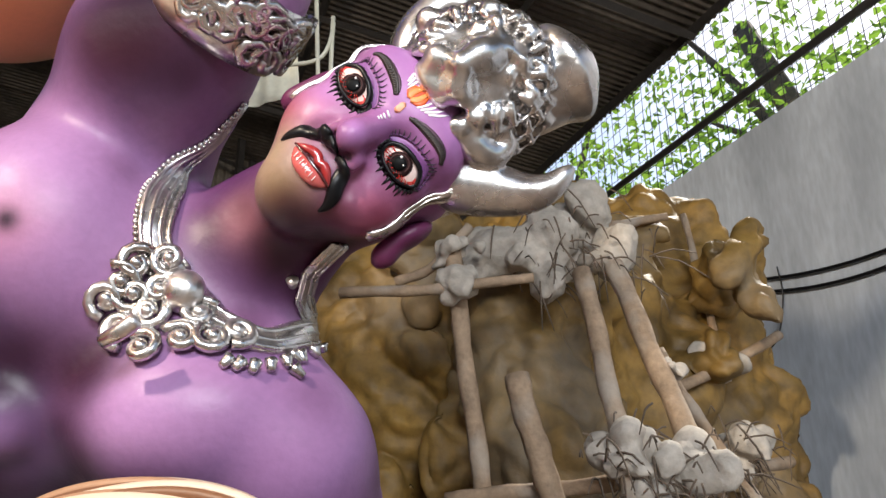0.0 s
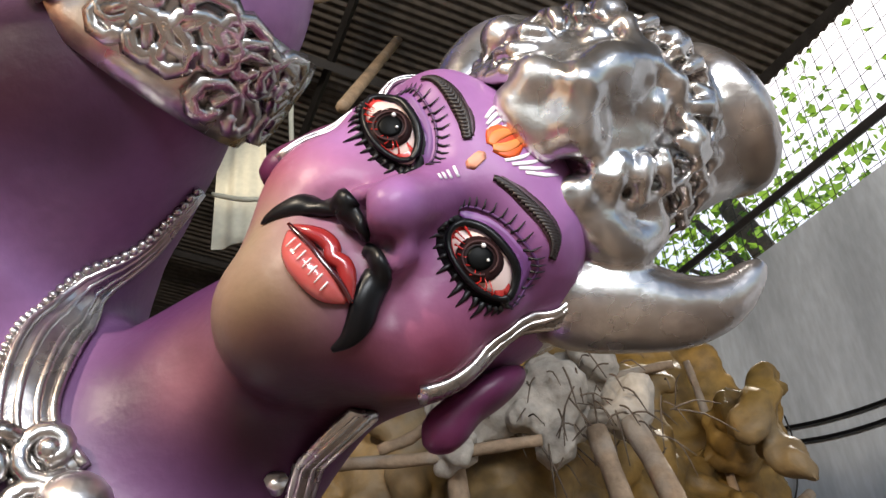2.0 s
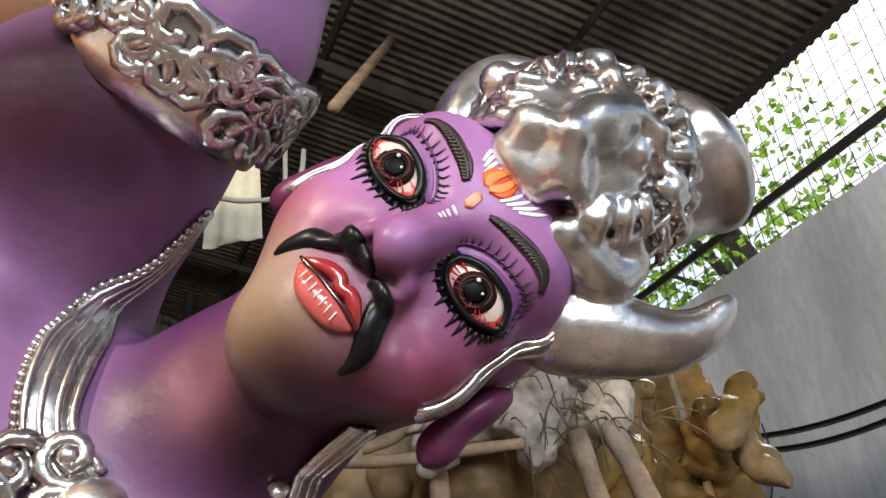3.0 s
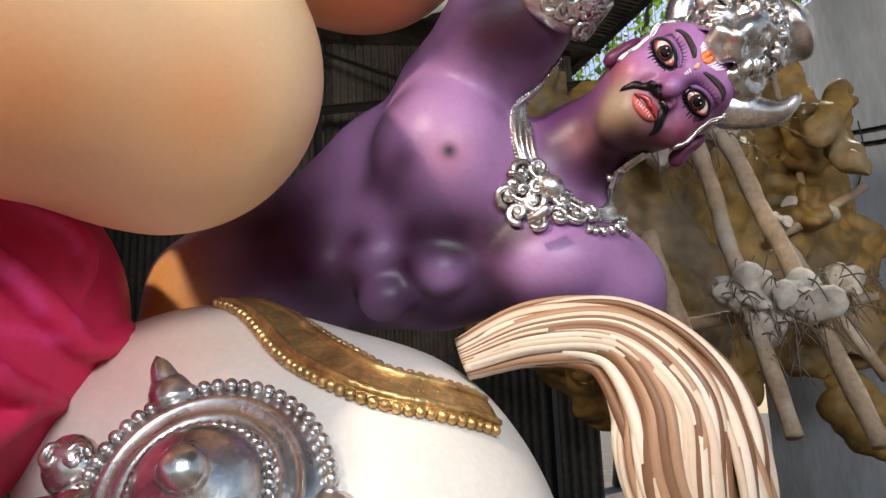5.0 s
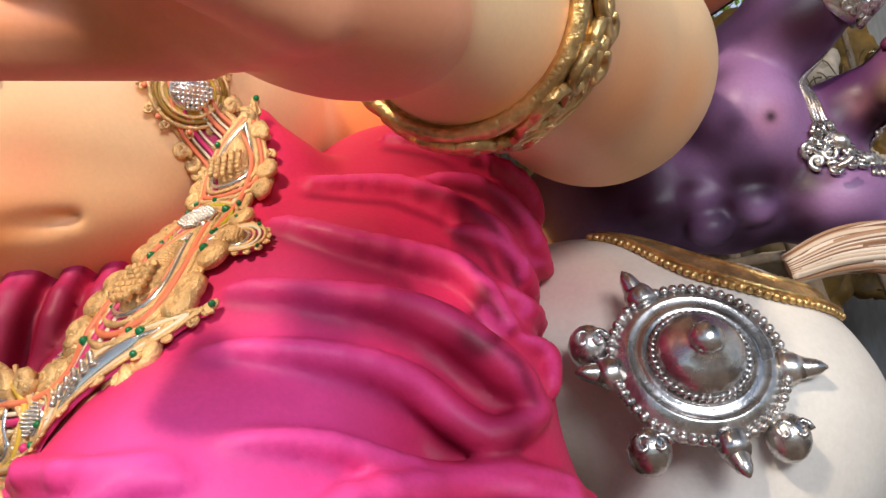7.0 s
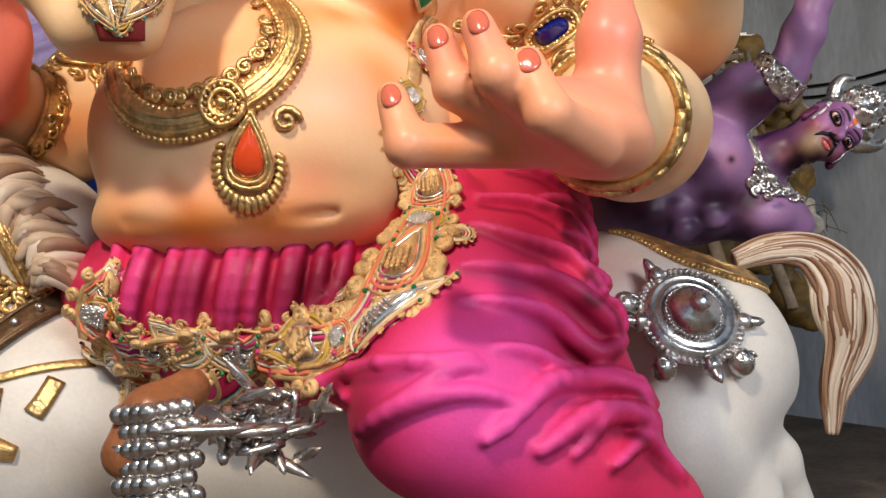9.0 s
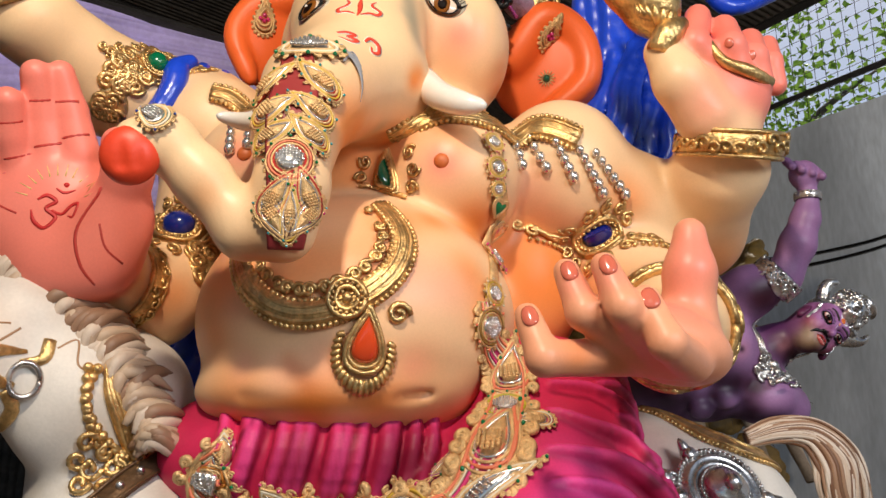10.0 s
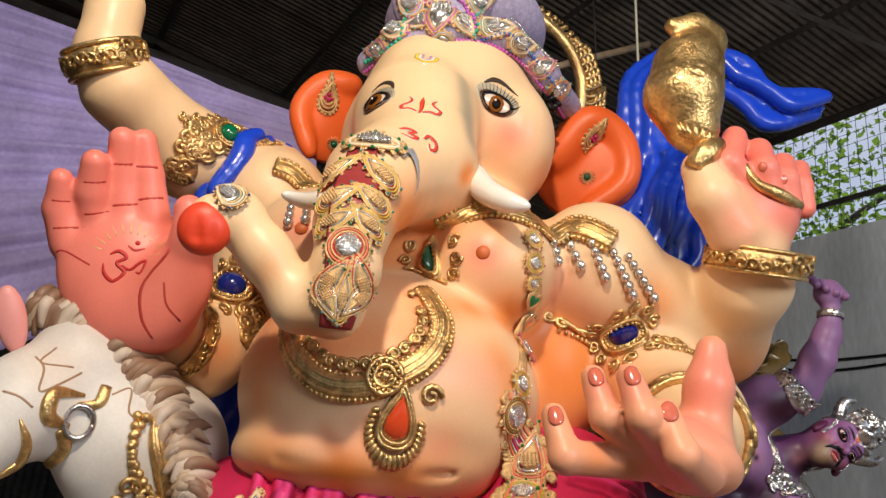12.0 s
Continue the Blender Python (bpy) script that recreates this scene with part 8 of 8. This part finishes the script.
for c, w, hh, t, cols in (((-2.177, 0.660, 3.869), .085, .10, 180, (SV, PK, IVORY, PK)), ((-2.281, 0.680, 3.816), .05, .06, 120, (SV, IVORY, IVORY, TQ)), ((-2.055, 0.680, 3.855), .05, .06, -120, (SV, IVORY, IVORY, TQ)), ((-2.414, 0.740, 3.800), .06, .075, 60, (TQ, IVORY, (0.05, 0.1, 0.4), PK)), ((-2.471, 0.840, 3.723), .05, .06, 80, (SV, PK, IVORY, TQ)), ((-1.883, 0.740, 3.908), .055, .07, -70, (TQ, IVORY, (0.05, 0.1, 0.4), PK)),
                          ((-1.737, 0.800, 3.872), .055, .07, -60, ((0.1, 0.15, 0.45), IVORY, IVORY, TQ)), ((-1.606, 0.900, 3.821), .05, .065, -40, (SV, PK, IVORY, PK)), ((-1.480, 1.020, 3.774), .06, .07, -30, (PK, CORAL, IVORY, TQ)), ((-2.349, 0.740, 3.975), .06, .07, 40, (TQ, SV, (0.02, 0.3, 0.2), PK)), ((-1.980, 0.740, 4.041), .06, .07, -40, (TQ, SV, (0.02, 0.3, 0.2), PK))):
    paisley(cw, c, w, hh, t, cols, crown, bend=0.3, bead=M_PEARL, lift=0.006)
medallion(cw, (-2.156, 0.640, 3.710), .04, .04, ((0.02, 0.4, 0.2), SV, SV), crown, rays=12, label="green gem medallion")
hl = Build()
C = glide([(-1.750, 1.200, 4.441), (-1.531, 1.250, 4.360), (-1.341, 1.300, 4.233), (-1.233, 1.350, 4.052), (-1.210, 1.400, 3.839)], 5)
for i, q in enumerate(C):
    for j in range(3):
        hl.tube([(*(q + np.array((0.035 * math.cos(a) * (1 - a / 9) + 0.03 * j, 0.02 * j, 0.035 * math.sin(a) * (1 - a / 9) + 0.03 * (j - 1)))), 0.014) for a in np.linspace(i, i + 6, 9)], M_GOLD, sides=6, steps=1)
hl.tube([(*(q + np.array((-0.04, 0.0, -0.01))), 0.035) for q in C], M_GOLD, sides=8, steps=2)
hl.object("halo_rim", crown, label="gold scalloped rim behind the crown")

# ear ornaments
ears.front = g.front
for c, w in (((-1.254, 1.100, 3.561), .085), ((-2.707, 1.300, 3.678), .085)):
    o = Build()
    p = Patch(ears, c)
    p.pad(o, drop(w * 0.75, w * 1.1), M_MATTE, (0.45, 0.12, 0.03), lift=0.004, dome=0.006)
    for s in (1.1, 0.85, 0.6):
        p.cord(o, closed(drop(w * 0.75, w * 1.1, s=s), 0.007), M_THREAD, GOLDC, lift=0.01)
    p.dots(o, drop(w * 0.95, w * 1.32, n=22), 0.011, M_THREAD, GOLDC, lift=0.004)
    p.dots(o, [(0, 0), (0, -0.03), (0.02, -0.02), (-0.02, -0.02)], 0.012, M_GLOSS, FUCHSIA, lift=0.012)
    o.object("ear_brooch", label="gold thread drop brooch with pink beads on the orange ear", category="brooch", group="ear brooches")
for c in ((-1.283, 1.100, 3.308), (-2.638, 1.300, 3.389)):
    o = Build()
    p = Patch(ears, c)
    for i in range(14):
        a = 6.2832 * i / 14
        p.cord(o, [(0.02 * math.cos(a), 0.02 * math.sin(a), 0.005), (0.045 * math.cos(a), 0.045 * math.sin(a), 0.002)], M_THREAD, GOLDC, lift=0.006)
    p.dots(o, [(0, 0)], 0.02, M_GLOSS, (0.0, 0.1, 0.05), lift=0.004)
    o.object("ear_stud", label="small green stud with gold rays on the orange ear", category="stud", group="ear studs")

# golden shell in the raised hand
sn = Clay()
sn.front = g.front
GC = (0.5, 0.5, 0.5)
sn.limb([(-0.955, 0.420, 3.205, 0.056), (-1.007, 0.420, 3.318, 0.112), (-1.046, 0.420, 3.469, 0.170), (-1.015, 0.440, 3.633, 0.153), (-0.931, 0.460, 3.787, 0.097), (-0.987, 0.440, 3.852, 0.059), (-1.101, 0.420, 3.831, 0.037)], GC, k=0.05)
for i in range(9):
    z = i / 8
    q = np.array((-1.150, 0.270, 3.250)) * (1 - z) + np.array((-1.059, 0.300, 3.616)) * z
    sn.groove([(*(q + np.array((-0.13, 0.06, 0.01))), 0.006), (*(q + np.array((-0.04, -0.06, 0.02))), 0.008), (*(q + np.array((0.05, -0.04, 0.0))), 0.004)], k=0.015)
sn.groove([(-1.239, 0.340, 3.538, 0.020), (-1.265, 0.320, 3.381, 0.025), (-1.200, 0.300, 3.230, 0.024), (-1.078, 0.320, 3.158, 0.015)], k=0.03)
sb = Build().skin(sn, 0.008, M_GOLD)
sho2 = sb.object("conch_shell", label="gold-painted conch shell held up in the fist", category="shell")
lf = Build()
for i in range(7):
    a = np.array((-1.049, 0.300, 3.154))
    q, nn = sn.snap([a + np.array((0.03 * (i - 3), 0, 0.0))], 0.004)
    t, _ = sn.snap([a + np.array((0.045 * (i - 3), 0, 0.11 - 0.008 * abs(i - 3)))], 0.004)
    lf.tube([(*q[0], 0.012), (*((q[0] + t[0]) / 2 + nn[0] * 0.012), 0.018), (*t[0], 0.005)], M_GOLD, sides=7, steps=3, flat=0.6)
lf.tube([(-1.027, 0.360, 3.081, 0.049), (-0.979, 0.340, 3.160, 0.059), (-0.904, 0.360, 3.222, 0.030)], M_GOLD, sides=10)
lf.tube([(-0.818, 0.330, 3.126, 0.017), (-0.767, 0.310, 3.032, 0.022), (-0.672, 0.300, 2.989, 0.029), (-0.548, 0.360, 2.976, 0.025)], M_GOLD, sides=8)
lf.object("handle", sho2, label="gold leaf-shaped handle")

# brown shoe and silver feathered anklets below the belt
ft = Clay()
ft.limb([(-2.376, 0.120, 1.218, 0.058), (-2.455, 0.050, 1.160, 0.072), (-2.508, 0.020, 1.070, 0.067)], (0.32, 0.12, 0.05), k=0.05)
fo = Build().skin(ft, 0.01, mat("brown_gloss_paint", (0.3, 0.11, 0.045), rough=0.3, var=0.25, scale=14, bump=0.15)).object("brown_boot", label="brown painted boot under the belt", category="boot")
sp = Build()
for i in range(6):
    for j in range(7):
        q = np.array((-2.509, -0.040, 1.125)) * (1 - j / 6) + np.array((-2.352, -0.020, 1.137)) * (j / 6) + np.array((0.02 * (i % 2), -0.02 + 0.012 * abs(j - 3), -0.045 * i + 0.05))
        Build().ball(q, (0.03, 0.022, 0.026), M_SILVER, seg=8, rings=6).object("scale", fo, label="silver scale")
sp = Build()
random.seed(77)
for i in range(60):
    q = np.array((-2.174, 0.000, 1.126)) + np.array((random.gauss(0, 0.06), random.gauss(0, 0.025), random.gauss(0, 0.055)))
    v = np.array([random.gauss(0, 0.03) for _ in range(3)])
    sp.tube([(*q, 0.014), (*(q + v), 0.016), (*(q + v * 1.8), 0.003)], M_SILVER, sides=6, steps=2)
sp.object("silver_tuft", label="rough silver-painted foliage lump below the belt", category="ornament")

st.object("elephant_headed_statue", label="cream and peach painted elephant-headed seated statue, pink drapery", category="statue")
hs.object("horse_statue", label="cream white painted horse statue under the rider", category="statue")
dm.object("demon_statue", label="purple painted moustached demon statue with one arm raised", category="statue")
